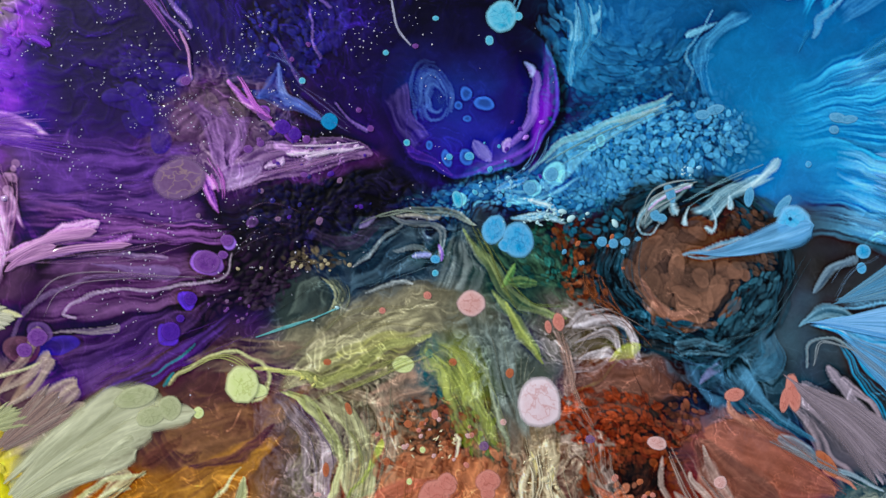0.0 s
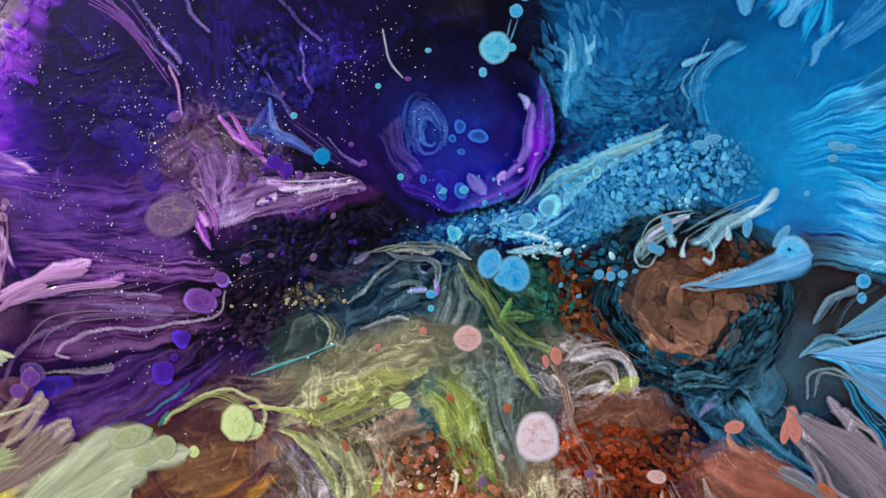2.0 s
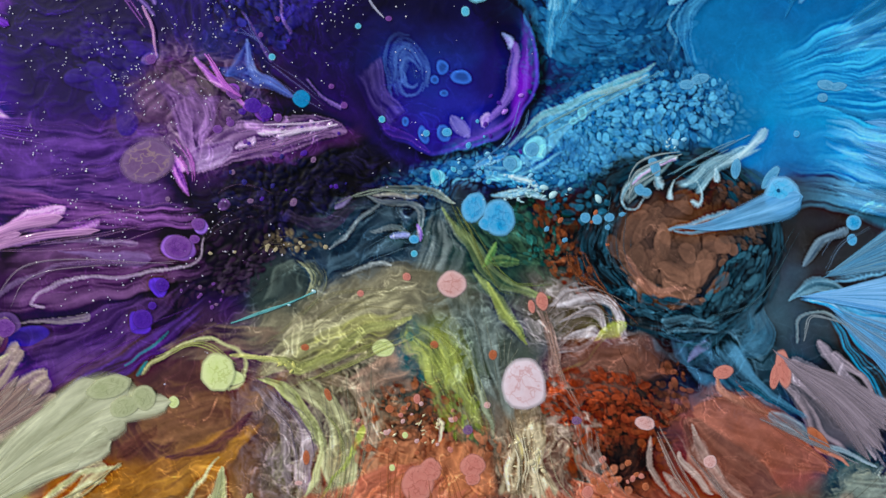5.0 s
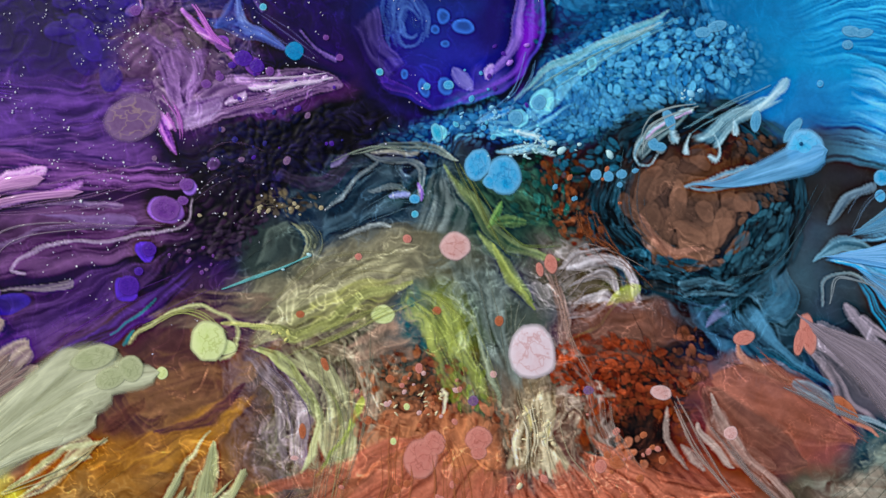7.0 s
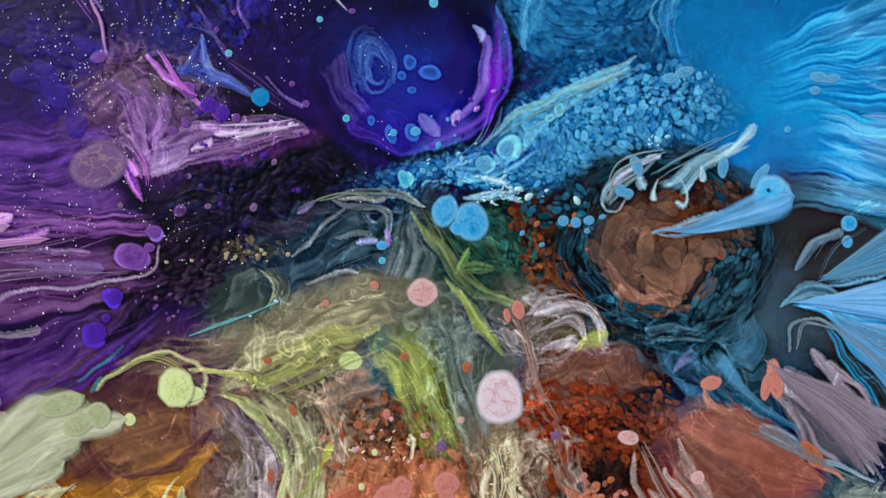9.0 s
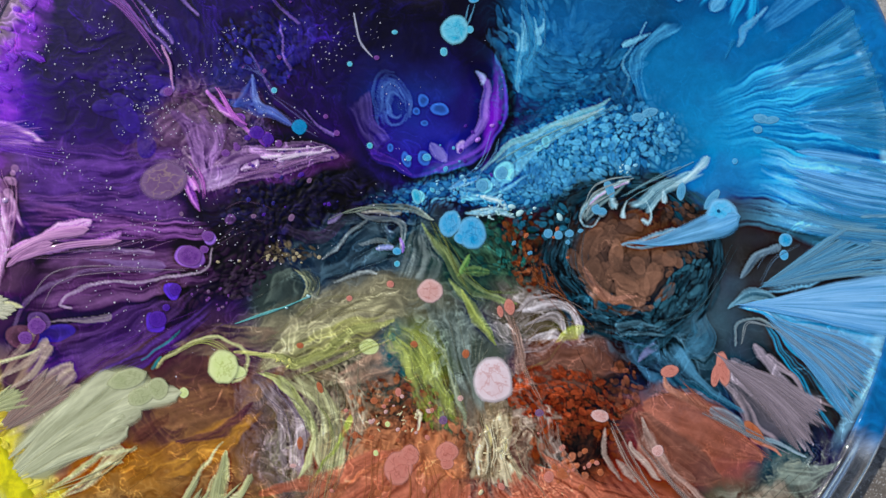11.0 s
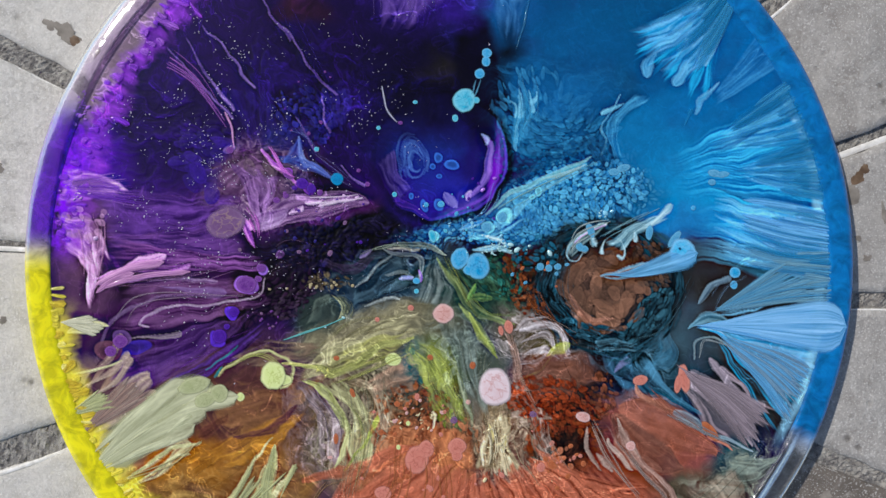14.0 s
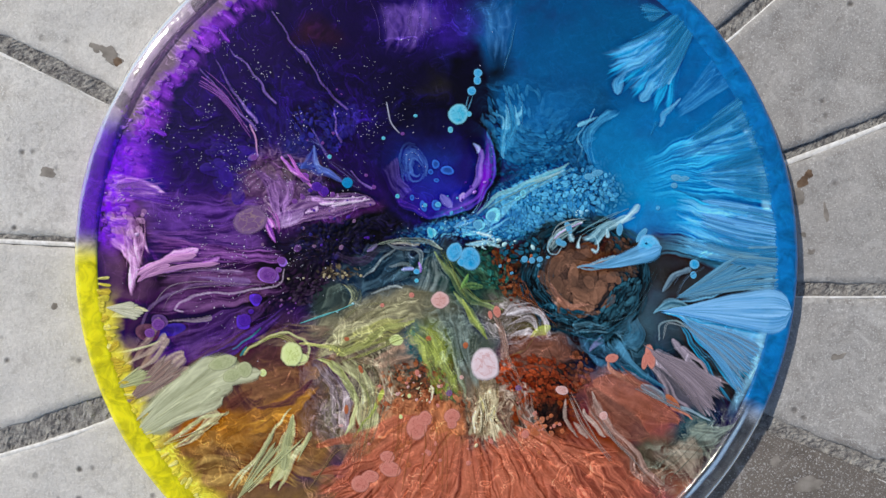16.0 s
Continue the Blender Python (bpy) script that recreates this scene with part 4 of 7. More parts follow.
# fans at the right edge
wash(*(1139, 399), 44, 30, 0, "1468a4", 0.9, 0.35)
wash(*(1139, 372), 50, 26, 0, "1874b0", 0.8, 0.5)
silk([(1331, 156), (1265, 207), (1183, 264)], [(1379, 261), (1305, 275), (1183, 283)], "1470b0", "64c0ee", 0.85, 22, 2, 1.2, 0.6, (0.02, 0.35))
silk([(1377, 241), (1305, 275), (1237, 305)], [(1383, 362), (1305, 346), (1237, 315)], "1878b8", "6cc4f0", 0.85, 20, 2, 1.2, 0.6, (0.02, 0.3))
silk([(1377, 380), (1305, 363), (1197, 351)], [(1383, 455), (1305, 448), (1197, 404)], "2088cc", "70c8f4", 0.85, 20, 2, 1.2, 0.7, (0.02, 0.25))
silk([(1373, 438), (1305, 444), (1200, 405)], [(1393, 491), (1298, 471), (1203, 450)], "2484c4", "74c4f0", 0.8, 18, 2, 1.2, 0.7, (0.02, 0.25))
leaf([(1377, 366), (1292, 356), (1190, 342)], 11, "0a4470", "10609c", 0.7, 3, "blade", 0.4)
leaf([(1278, 241), (1231, 271), (1176, 285)], 8, "0c4c84", "1468a4", 0.7, 3, "blade", 0.4)
silk([(1204, 23), (1143, 60), (1061, 88)], [(1231, 54), (1197, 125), (1146, 183)], "1c78b8", "6cbcec", 0.85, 18, 3, 1.4, 0.6, (0.03, 0.3))
leaf([(1115, 125), (1102, 139), (1095, 166)], 22, "3088c0", "64b4e0", 0.8, 4, "club", 1)
leaf([(1163, 132), (1146, 159), (1139, 181)], 26, "3088c0", "64b4e0", 0.8, 4, "club", 1)
leaf([(1211, 98), (1197, 125), (1185, 147)], 8, "4498cc", "7cc4ec", 0.8, 3, "club", 1)
silk([(1272, 84), (1231, 145), (1197, 193)], [(1326, 132), (1265, 173), (1197, 213)], "0c5c9c", "3c94cc", 0.5, 12, 2, 0.8)
leaf([(1207, 173), (1183, 200), (1168, 224)], 6, "3c94c8", "7cc4e8", 0.75, 3, "blade", 1)
silk([(1393, 471), (1292, 504), (1197, 525)], [(1393, 515), (1305, 518), (1196, 538)], "1c4458", "6cb4dc", 0.7, 16, 2, 1.2)
silk([(1196, 549), (1278, 586), (1346, 633)], [(1196, 551), (1285, 654), (1305, 708)], "22586c", "70bce8", 0.75, 16, 2, 1.4)
silk([(1183, 542), (1292, 559), (1387, 579)], [(1183, 545), (1291, 620), (1359, 633)], "1c4c64", "58a8d4", 0.7, 14, 2, 1.2)
leaf([(1161, 550), (1187, 537), (1227, 547)], 16, "2c6c88", "7cb4cc", 0.75, 5, "blade", 1)
leaf([(1173, 520), (1190, 497), (1226, 477)], 10, "3c5c74", "88aabc", 0.7, 4, "blade", 1)
leaf([(1169, 605), (1169, 579), (1195, 570), (1229, 591)], 2.6, "6c8c98", "b0c4c8", 0.75, 2, "cord", 1)

# grey hollow: broad soft blades
leaf([(1092, 593), (1108, 560), (1127, 517)], 40, "2a5468", "4a7c94", 0.55, 4, "blade", 0.5)
leaf([(1102, 619), (1125, 590), (1117, 556)], 34, "2c5c78", "4484a4", 0.5, 4, "blade", 0.5)
leaf([(1115, 592), (1124, 574), (1118, 554)], 24, "406478", "587c8c", 0.5, 3, "club", 0.5)
silk([(1009, 577), (1028, 619), (1065, 656)], [(1095, 567), (1072, 604), (1117, 657)], "0c1c2c", "3c6c8c", 0.8, 9, 5, 1.2)
silk([(1054, 604), (1087, 646), (1155, 691)], [(1095, 597), (1132, 642), (1192, 692)], "143040", "4c88a8", 0.75, 9, 4, 1.0)
leaf([(1042, 622), (1054, 604), (1072, 593)], 8, "4c5c8c", "8c90c0", 0.6, 3, "blade", 1)
silk([(1054, 656), (1095, 676), (1170, 711)], [(1076, 664), (1117, 672), (1185, 703)], "1c1a1c", "4c4440", 0.7, 6, 3, 0.8)

# brown rosette: lapping scales, contour lines of teal round it
wash(*(1038, 491), 118, 108, -10, "14242c", 0.95, 0.18)
dabs(*(1038, 491), 122, 112, 0, 1000, 3.0, 4.6, ("060f16", "2c5c70"), 0, (1035, 488), 0.9, 0.5, 1.2, 7, (70, 118))
dabs(*(1061, 488), 86, 84, 0, 520, 3.6, 3.2, ("0a1a22", "2c5262"), 0, (1031, 495), 0.8, 0.5, 1.2, 9, (52, 76))
wash(*(1028, 495), 58, 62, 0, "5a4034", 0.95, 0.25)
dabs(*(1031, 491), 62, 66, 0, 70, 9, 1.7, ("5a4236", "8c6450"), 0, (1031, 495), 0.9, 0.35, 1.4, 25)
dabs(*(1021, 501), 42, 44, 0, 26, 12, 1.9, ("5c4438", "946a54"), 60, None, 0.8, 0.35, 1.2, 45)
leaf([(979, 495), (989, 521), (1015, 541), (1042, 534)], 13, "6c4a3e", "a47460", 0.9, 3, "blade", 1.6)
leaf([(989, 518), (1009, 544), (1035, 546)], 9, "744c3e", "a87660", 0.85, 3, "blade", 1.6)
dabs(*(1097, 442), 46, 26, 14, 130, 4.2, 1.7, ("33261f", "684a3c"), 20, None, 0.85, 0.5, 1.2, 40)
dabs(*(1107, 474), 26, 22, -40, 60, 4.2, 1.9, ("3c3430", "6c5448"), 40, None, 0.8, 0.5, 1.2, 30)
dabs(*(1015, 561), 70, 16, 12, 120, 3.6, 2.4, ("10222c", "346478"), 14, None, 0.9, 0.5, 1.2, 14)
dabs(*(1094, 534), 52, 20, -48, 130, 3.4, 2.6, ("10222c", "40788c"), -48, None, 0.85, 0.5, 1.2, 12)
silk([(1009, 574), (1035, 567), (1075, 574)], [(1016, 593), (1042, 587), (1082, 593)], "0c1820", "5c8ca0", 0.7, 7, 5, 1)
# pale veil over its upper edge, with hanging tips
silk([(968, 435), (981, 406), (1027, 379)], [(975, 442), (1001, 419), (1034, 389)], "1c4c60", "94b4b8", 0.55, 6, 3, 1)
silk([(1116, 376), (1073, 392), (1021, 419)], [(1133, 382), (1087, 405), (1054, 432)], "3c7c98", "a0ccd8", 0.75, 10, 3, 1.6)
for pts, wd in (([(1054, 412), (1057, 428), (1052, 443), (1041, 438)], 5), ([(1027, 415), (1023, 425), (1025, 435)], 5), ([(1007, 396), (1009, 412), (1014, 425)], 6), ([(994, 422), (988, 419), (998, 430), (1004, 425)], 6),
                ([(995, 432), (988, 445), (973, 447), (970, 435), (985, 412), (1014, 391), (1037, 387)], 4), ([(1080, 399), (1081, 409), (1078, 419)], 9), ([(1100, 395), (1116, 382), (1134, 356)], 12)):
    leaf(pts, wd, "60a0b8", "bcdce4", 0.85, 2, "club", 1.6)
leaf([(981, 419), (1001, 401), (1034, 388)], 2.6, "8c60b0", "d8b8e8", 0.8, 2, "cord", 1.6)
leaf([(1023, 470), (1054, 458), (1100, 450)], 5, "5c98b8", "b4d4e4", 0.8, 2, "cord", 1.5)
leaf([(1028, 472), (1074, 469), (1114, 462)], 9, "3c7c9c", "90c4dc", 0.7, 3, "club", 1.5)

# middle: dark teal cells, silky veils, green ribbons
wash(*(683, 486), 70, 38, -16, "1a3040", 0.85, 0.4)
silk([(634, 486), (677, 456), (709, 441)], [(630, 519), (683, 506), (736, 486)], "162c3c", "587888", 0.65, 6, 8, 1.2)
for pts, wd in (([(680, 434), (703, 443), (733, 444), (747, 462), (743, 479)], 7), ([(637, 488), (670, 463), (700, 443)], 5), ([(686, 476), (716, 469), (736, 476)], 5), ([(654, 516), (690, 509), (710, 512)], 4)):
    leaf(pts, wd, "4c6470", "a8b4b4", 0.7, 3, "blade", 1.2, 3)
leaf([(706, 479), (723, 476), (733, 474)], 7, "6878c8", "b0b8f0", 0.8, 2, "blade", 1.5)
leaf([(744, 464), (747, 472), (744, 481)], 5, "7c50c8", "c094f0", 0.8, 2, "blade", 1.5)
silk([(759, 453), (746, 486), (733, 519)], [(782, 462), (792, 492), (782, 525)], "2c3c40", "98a8a4", 0.7, 9, 4, 1.2)
leaf([(680, 432), (716, 426), (756, 430), (789, 447)], 11, "4c5c58", "b4c4b4", 0.85, 4, "blade", 1.6, 3)
leaf([(690, 431), (709, 434), (742, 436)], 4, "8c8c7c", "dcdcc8", 0.7, 2, "cord", 1.6, 4)
wash(*(828, 505), 48, 34, 20, "1c3c30", 0.8, 0.5)
silk([(795, 476), (825, 502), (875, 515)], [(851, 475), (861, 495), (895, 508)], "143428", "4c7858", 0.6, 8, 7, 1)
leaf([(772, 448), (794, 482), (815, 515), (842, 538), (885, 546)], 15, "3c5438", "8c9c64", 0.85, 5, "blade", 1.4, 3)
leaf([(797, 512), (825, 551), (857, 593)], 11, "4c6034", "94a464", 0.85, 4, "blade", 1.4, 3)
leaf([(828, 484), (819, 499), (809, 512)], 9, "4c8440", "90bc64", 0.75, 3, "blade", 1.2)
leaf([(809, 508), (832, 505), (852, 507)], 12, "3c6438", "7c9c58", 0.6, 4, "blade", 1.2, 4)
dabs(*(875, 472), 44, 40, 20, 110, 3.6, 1.4, ("0c3c38", "2c7468"), 0, None, 0.75, 0.5, 1, 60)
dabs(*(906, 498), 22, 60, -26, 120, 3.6, 1.4, ("3c1c10", "904c28"), 40, None, 0.85, 0.5, 1.2, 50)
dabs(*(922, 439), 32, 30, 0, 80, 3.6, 1.4, ("0c3444", "247898"), 40, None, 0.8, 0.5, 1.2, 50)
wash(*(584, 532), 46, 32, -24, "36443f", 0.85, 0.35)
silk([(558, 549), (574, 516), (601, 499)], [(588, 556), (607, 536), (611, 509)], "2c3838", "6c7c70", 0.6, 4, 6, 0.8)
silk([(597, 501), (616, 522), (606, 546)], [(622, 501), (631, 526), (619, 549)], "3c4434", "b8bc90", 0.75, 5, 2, 1.4)
dabs(*(594, 483), 40, 13, -8, 60, 2.8, 1.6, ("2c2018", "8c7c5c"), 0, None, 0.8, 0.5, 1.4, 60)
dabs(*(542, 516), 40, 20, -38, 110, 2.8, 1.8, ("14081c", "5c4464"), -38, None, 0.8, 0.5, 1.2, 30)
dabs(*(594, 427), 76, 42, -8, 260, 3.6, 1.3, ("08061c", "221e60"), 0, None, 0.7, 0.5, 1.2, 60)
silk([(594, 447), (627, 453), (676, 433)], [(601, 466), (637, 469), (673, 443)], "0c0614", "4c3c5c", 0.6, 5, 5, 1)
leaf([(648, 443), (657, 438), (667, 431)], 7, "5c4890", "b8a4e0", 0.7, 3, "blade", 1.6)

# olive cloud and the yellow-green ridge that falls from it
wash(*(655, 562), 100, 36, -18, "78725a", 0.7, 0.4)
silk([(588, 583), (648, 550), (729, 533)], [(587, 635), (662, 595), (747, 572)], "58553c", "b8b288", 0.8, 9, 9, 1.4)
silk([(551, 627), (604, 587), (679, 551)], [(566, 639), (626, 617), (702, 585)], "605c40", "bcb888", 0.7, 8, 7, 1.4)
silk([(599, 602), (655, 573), (722, 563)], [(591, 639), (654, 616), (710, 596)], "6c6c34", "c4c468", 0.6, 7, 5, 1.6)
leaf([(555, 611), (589, 617), (603, 626), (609, 627), (647, 612), (684, 584), (736, 573)], 15, "7c8048", "c4c878", 0.9, 5, "blade", 1.8, 3)
silk([(733, 570), (773, 582), (795, 627), (817, 680), (824, 717)], [(718, 581), (732, 622), (750, 667), (783, 717)], "5c6834", "b4c060", 0.75, 13, 9, 1.8, 0.4, (0.35, 0.3), 0.35, 0.9)
silk([(762, 578), (790, 612), (802, 653), (822, 710)], [(773, 585), (795, 612), (813, 657), (828, 717)], "5c6c50", "b8c4a0", 0.7, 5, 3, 1.4)
dabs(*(738, 615), 14, 34, 0, 9, 4, 1.6, ("1c4c50", "2c7c7c"), 80, None, 0.5, 0.2)
dabs(*(780, 679), 34, 26, 40, 30, 3.5, 1.8, ("54681c", "a0b440"), 70, None, 0.6, 0.5)
silk([(763, 544), (788, 589), (817, 672)], [(833, 553), (832, 624), (847, 691)], "344844", "8c9c94", 0.65, 9, 6, 1)
leaf([(814, 530), (833, 568), (860, 601)], 8, "6c7c38", "b8c468", 0.8, 3, "blade", 1.4)
# brown lid and amber pool
silk([(445, 600), (512, 575), (589, 576)], [(478, 623), (537, 607), (596, 596)], "3c2c2c", "86705c", 0.8, 5, 5, 0.8)
leaf([(429, 628), (471, 600), (515, 595), (544, 611), (544, 639), (525, 651)], 4, "8c8c54", "d0d494", 0.85, 2, "cord", 1.6)
leaf([(530, 612), (555, 610), (585, 617)], 4, "9c9c50", "dcdc8c", 0.85, 2, "cord", 1.6)
for pts in ([(460, 580), (434, 604), (407, 618)], [(437, 617), (429, 624), (422, 630)]):
    leaf(pts, 3, "0c6470", "24a0a4", 0.8, 2, "blade", 1)
silk([(429, 648), (477, 649), (529, 653)], [(416, 704), (476, 701), (535, 683)], "5c3420", "8c6040", 0.7, 5, 8, 0.5)
silk([(333, 763), (431, 727), (550, 680)], [(474, 770), (523, 736), (565, 687)], "7c4410", "c88c30", 0.6, 9, 8, 0.8)
leaf([(453, 718), (498, 713), (528, 696), (554, 674)], 17, "3c1c2c", "6c3c44", 0.8, 4, "blade", 0.6, 3)
leaf([(394, 723), (424, 704), (447, 682)], 20, "4c2420", "7c4838", 0.6, 4, "blade", 0.6, 4)
silk([(329, 816), (424, 809), (533, 830)], [(329, 870), (438, 864), (533, 871)], "6c4c24", "c8a058", 0.65, 7, 9, 1)
silk([(472, 755), (540, 796), (601, 830)], [(424, 809), (506, 837), (601, 864)], "5c3c28", "a8804c", 0.6, 7, 9, 1)
# curtains of plum, grey and olive
silk([(551, 642), (576, 688), (590, 772)], [(596, 647), (621, 699), (619, 772)], "44303c", "a8989c", 0.75, 8, 6, 1.4)
silk([(588, 650), (628, 692), (638, 773)], [(618, 636), (669, 704), (664, 773)], "6c6c40", "c8c894", 0.75, 9, 7, 1.6)
silk([(625, 640), (673, 678), (679, 773)], [(674, 633), (701, 671), (694, 753)], "6c5844", "b8a488", 0.65, 8, 6, 1.4)
silk([(555, 635), (595, 665), (624, 722)], [(566, 633), (606, 658), (635, 715)], "84904c", "d4dc8c", 0.7, 5, 5, 1.6)
leaf([(622, 773), (656, 730), (679, 689)], 9, "707c34", "c0cc5c", 0.85, 3, "club", 1.6, 4)
leaf([(607, 772), (630, 730), (619, 692)], 7, "8c9458", "d0d498", 0.75, 3, "blade", 1.6, 4)
silk([(654, 640), (687, 614), (721, 600)], [(664, 678), (705, 656), (743, 652)], "54443c", "b08c74", 0.65, 9, 6, 1.2)
# coral and rust
silk([(697, 700), (675, 738), (655, 773)], [(749, 705), (734, 739), (719, 774)], "5c2812", "d08458", 0.85, 9, 4, 1.8)
silk([(742, 694), (742, 731), (734, 774)], [(824, 721), (827, 747), (831, 775)], "6c2c14", "cc7c50", 0.8, 10, 4, 1.8)
dabs(*(731, 671), 56, 34, 0, 90, 3.6, 1.4, ("5c2c16", "b06c44"), 70, None, 0.85, 0.5, 1.4, 50)
dabs(*(749, 716), 90, 24, 0, 90, 4.0, 1.6, ("7c3c20", "c88058"), 80, None, 0.85, 0.5, 1.4, 40)
silk([(843, 691), (839, 732), (820, 775)], [(880, 680), (883, 741), (909, 777)], "6c5c3c", "dccca4", 0.8, 10, 5, 1.8)
# near-white strokes: glints on the cream fibres, painted into the pigment
for pts, wd in (([(846, 699), (852, 718), (854, 740)], 6), ([(872, 718), (874, 733), (870, 748)], 8), ([(761, 683), (763, 694), (761, 709)], 3), ([(842, 725), (839, 748), (842, 767)], 4)):
    leaf(pts, wd, "e8d890", "fffce8", 0.9, 2, "blade", 2.5)
silk([(868, 557), (884, 598), (892, 650), (921, 696)], [(883, 561), (903, 606), (906, 654), (936, 692)], "705448", "d0b0a4", 0.8, 6, 3, 1.6)
silk([(906, 688), (914, 718), (928, 771)], [(932, 681), (943, 711), (958, 757)], "6c4c40", "c8b0a4", 0.65, 8, 8, 1.6)
for pts, wd in (([(890, 555), (926, 550), (959, 565), (974, 594)], 13), ([(896, 574), (929, 563), (955, 588)], 9), ([(903, 596), (933, 587), (963, 603)], 9), ([(899, 609), (922, 604), (944, 591)], 6), ([(885, 553), (903, 542), (940, 541)], 6)):
    leaf(pts, wd, "746a68", "d4ccd0", 0.85, 5, "blade", 1.8, 4)
leaf([(936, 599), (959, 588), (974, 581)], 14, "6c7c28", "b0bc5c", 0.7, 4, "blade", 1.2, 4)
leaf([(903, 638), (933, 614), (955, 595)], 3, "a8a050", "d8d890", 0.7, 2, "cord", 1.4)
wash(*(959, 629), 52, 36, 20, "74493a", 0.9, 0.4)
silk([(921, 628), (951, 606), (996, 618)], [(910, 647), (951, 640), (1003, 648)], "5c3828", "946454", 0.6, 5, 5, 0.8)
dabs(*(951, 674), 74, 44, 10, 420, 3.7, 1.9, ("64200c", "b04c28"), 30, None, 0.85, 0.5, 1.4, 45)
dabs(*(962, 734), 60, 40, -10, 150, 4.4, 1.6, ("24120c", "9c4a24"), 60, None, 0.8, 0.5, 1.4, 45)
wash(*(983, 742), 34, 26, 20, "241a18", 0.8, 0.5)
dabs(*(956, 757), 30, 22, 0, 26, 6.5, 1.2, ("a04c28", "e08c68"), 80, None, 0.85, 0.4, 1.4, 40)
dabs(*(1020, 656), 24, 40, 20, 60, 4.0, 1.6, ("3c2014", "98563c"), 60, None, 0.8, 0.5, 1.4, 40)
# coral leaf and the blades beside it
leaf([(1044, 677), (1117, 702), (1204, 751)], 74, "7c4636", "a46452", 0.95, 5, "blade", 0.9, 2)
leaf([(1035, 686), (1087, 743), (1155, 775)], 62, "5c3c34", "8c5c4c", 0.9, 6, "blade", 0.9, 3)
leaf([(1042, 720), (1072, 758), (1118, 779)], 30, "744a3c", "a06c5c", 0.8, 5, "blade", 0.9, 3)
for pts, wd in (([(998, 708), (1005, 742), (1027, 778)], 7), ([(1031, 728), (1054, 758), (1072, 779)], 9), ([(1020, 748), (1031, 765), (1042, 778)], 8), ([(1042, 694), (1057, 728), (1087, 759)], 9)):
    leaf(pts, wd, "7c6860", "bca89c", 0.8, 4, "blade", 1.4)
leaf([(1074, 640), (1084, 657), (1117, 676), (1144, 691)], 9, "7c5040", "b47c68", 0.85, 4, "blade", 1.2)
leaf([(1260, 746), (1192, 715), (1138, 686)], 19, "4c6474", "8ca0ac", 0.85, 5, "club", 1.2)
leaf([(1226, 745), (1207, 730), (1189, 718)], 14, "a46450", "c88470", 0.85, 4, "club", 1.2)
for pts, wd in (([(1260, 738), (1215, 677), (1158, 620)], 26), ([(1264, 712), (1233, 659), (1192, 606)], 13), ([(1269, 704), (1241, 647), (1207, 617)], 10), ([(1256, 723), (1230, 685), (1226, 651)], 13), ([(1270, 746), (1237, 700), (1200, 658)], 12), ([(1269, 731), (1252, 700), (1229, 655)], 8)):
    leaf(pts, wd, "5c5a68", "a698a4", 0.85, 6, "club", 1.3)
silk([(1230, 749), (1278, 756), (1318, 742)], [(1169, 810), (1230, 817), (1257, 803)], "2c3430", "8c9c90", 0.75, 8, 6, 1.4)
silk([(1142, 810), (1196, 844), (1230, 874)], [(1237, 762), (1250, 810), (1237, 850)], "5c4434", "b0a08c", 0.6, 8, 6, 1.4)
silk([(1020, 701), (1081, 783), (1149, 874)], [(1047, 701), (1122, 796), (1196, 874)], "6c4438", "b8988c", 0.7, 10, 3, 1.5)

# coral skirt that sweeps to the lower edge
for a0 in range(30, 158, 4):
    q, r0 = a0 + rng.uniform(-2, 2), rng.uniform(85, 120)
    pts = [(835 + r * math.cos(radians(q + bend)), 690 + r * math.sin(radians(q + bend)) * 0.95) for r, bend in ((r0, 0), (r0 + 90, rng.uniform(-5, 5)), (r0 + rng.uniform(150, 230), rng.uniform(-6, 6)))]
    leaf(pts, rng.uniform(20, 38), "94482f", "c87458", 0.7, 5, "blade", 1.2, 4)
    if rng.random() < 0.6:
        leaf([(x + 5, y) for x, y in pts], rng.uniform(2, 5), "5c2414", "8c4028", 0.7, 2, "blade", 0.2, 3)
# dusty feathers and lime streaks at the left edge
for k in range(12):
    q = k / 11
    x0, y0 = (207, 633)[0] + 95 * q, (207, 633)[1] + 165 * q
    leaf([(x0, y0), (x0 + 45, y0 - 24), (x0 + 84 + rng.uniform(-14, 14), y0 - 58 + rng.uniform(-12, 12))], rng.uniform(9, 17), "6a4c50", "bca894" if k < 9 else "d4d09c", 0.8, 4, "club", 1.4)
for pts, wd in (([(204, 626), (241, 619), (283, 607)], 4), ([(190, 545), (221, 545), (260, 554)], 12), ([(194, 562), (207, 558), (227, 562)], 10), ([(275, 796), (343, 755), (401, 728)], 7), ([(295, 799), (357, 762), (384, 748)], 5), ([(411, 871), (465, 796), (513, 721)], 5),
                ([(404, 864), (452, 809), (479, 769)], 6), ([(492, 874), (519, 810), (550, 762)], 9), ([(438, 874), (479, 830), (502, 769)], 5)):
    leaf(pts, wd, "a4a468", "dcdca8", 0.85, 3, "blade", 1.4)
leaf([(479, 871), (502, 816), (519, 735)], 24, "a8b070", "d4d8a0", 0.85, 5, "blade", 1.4)

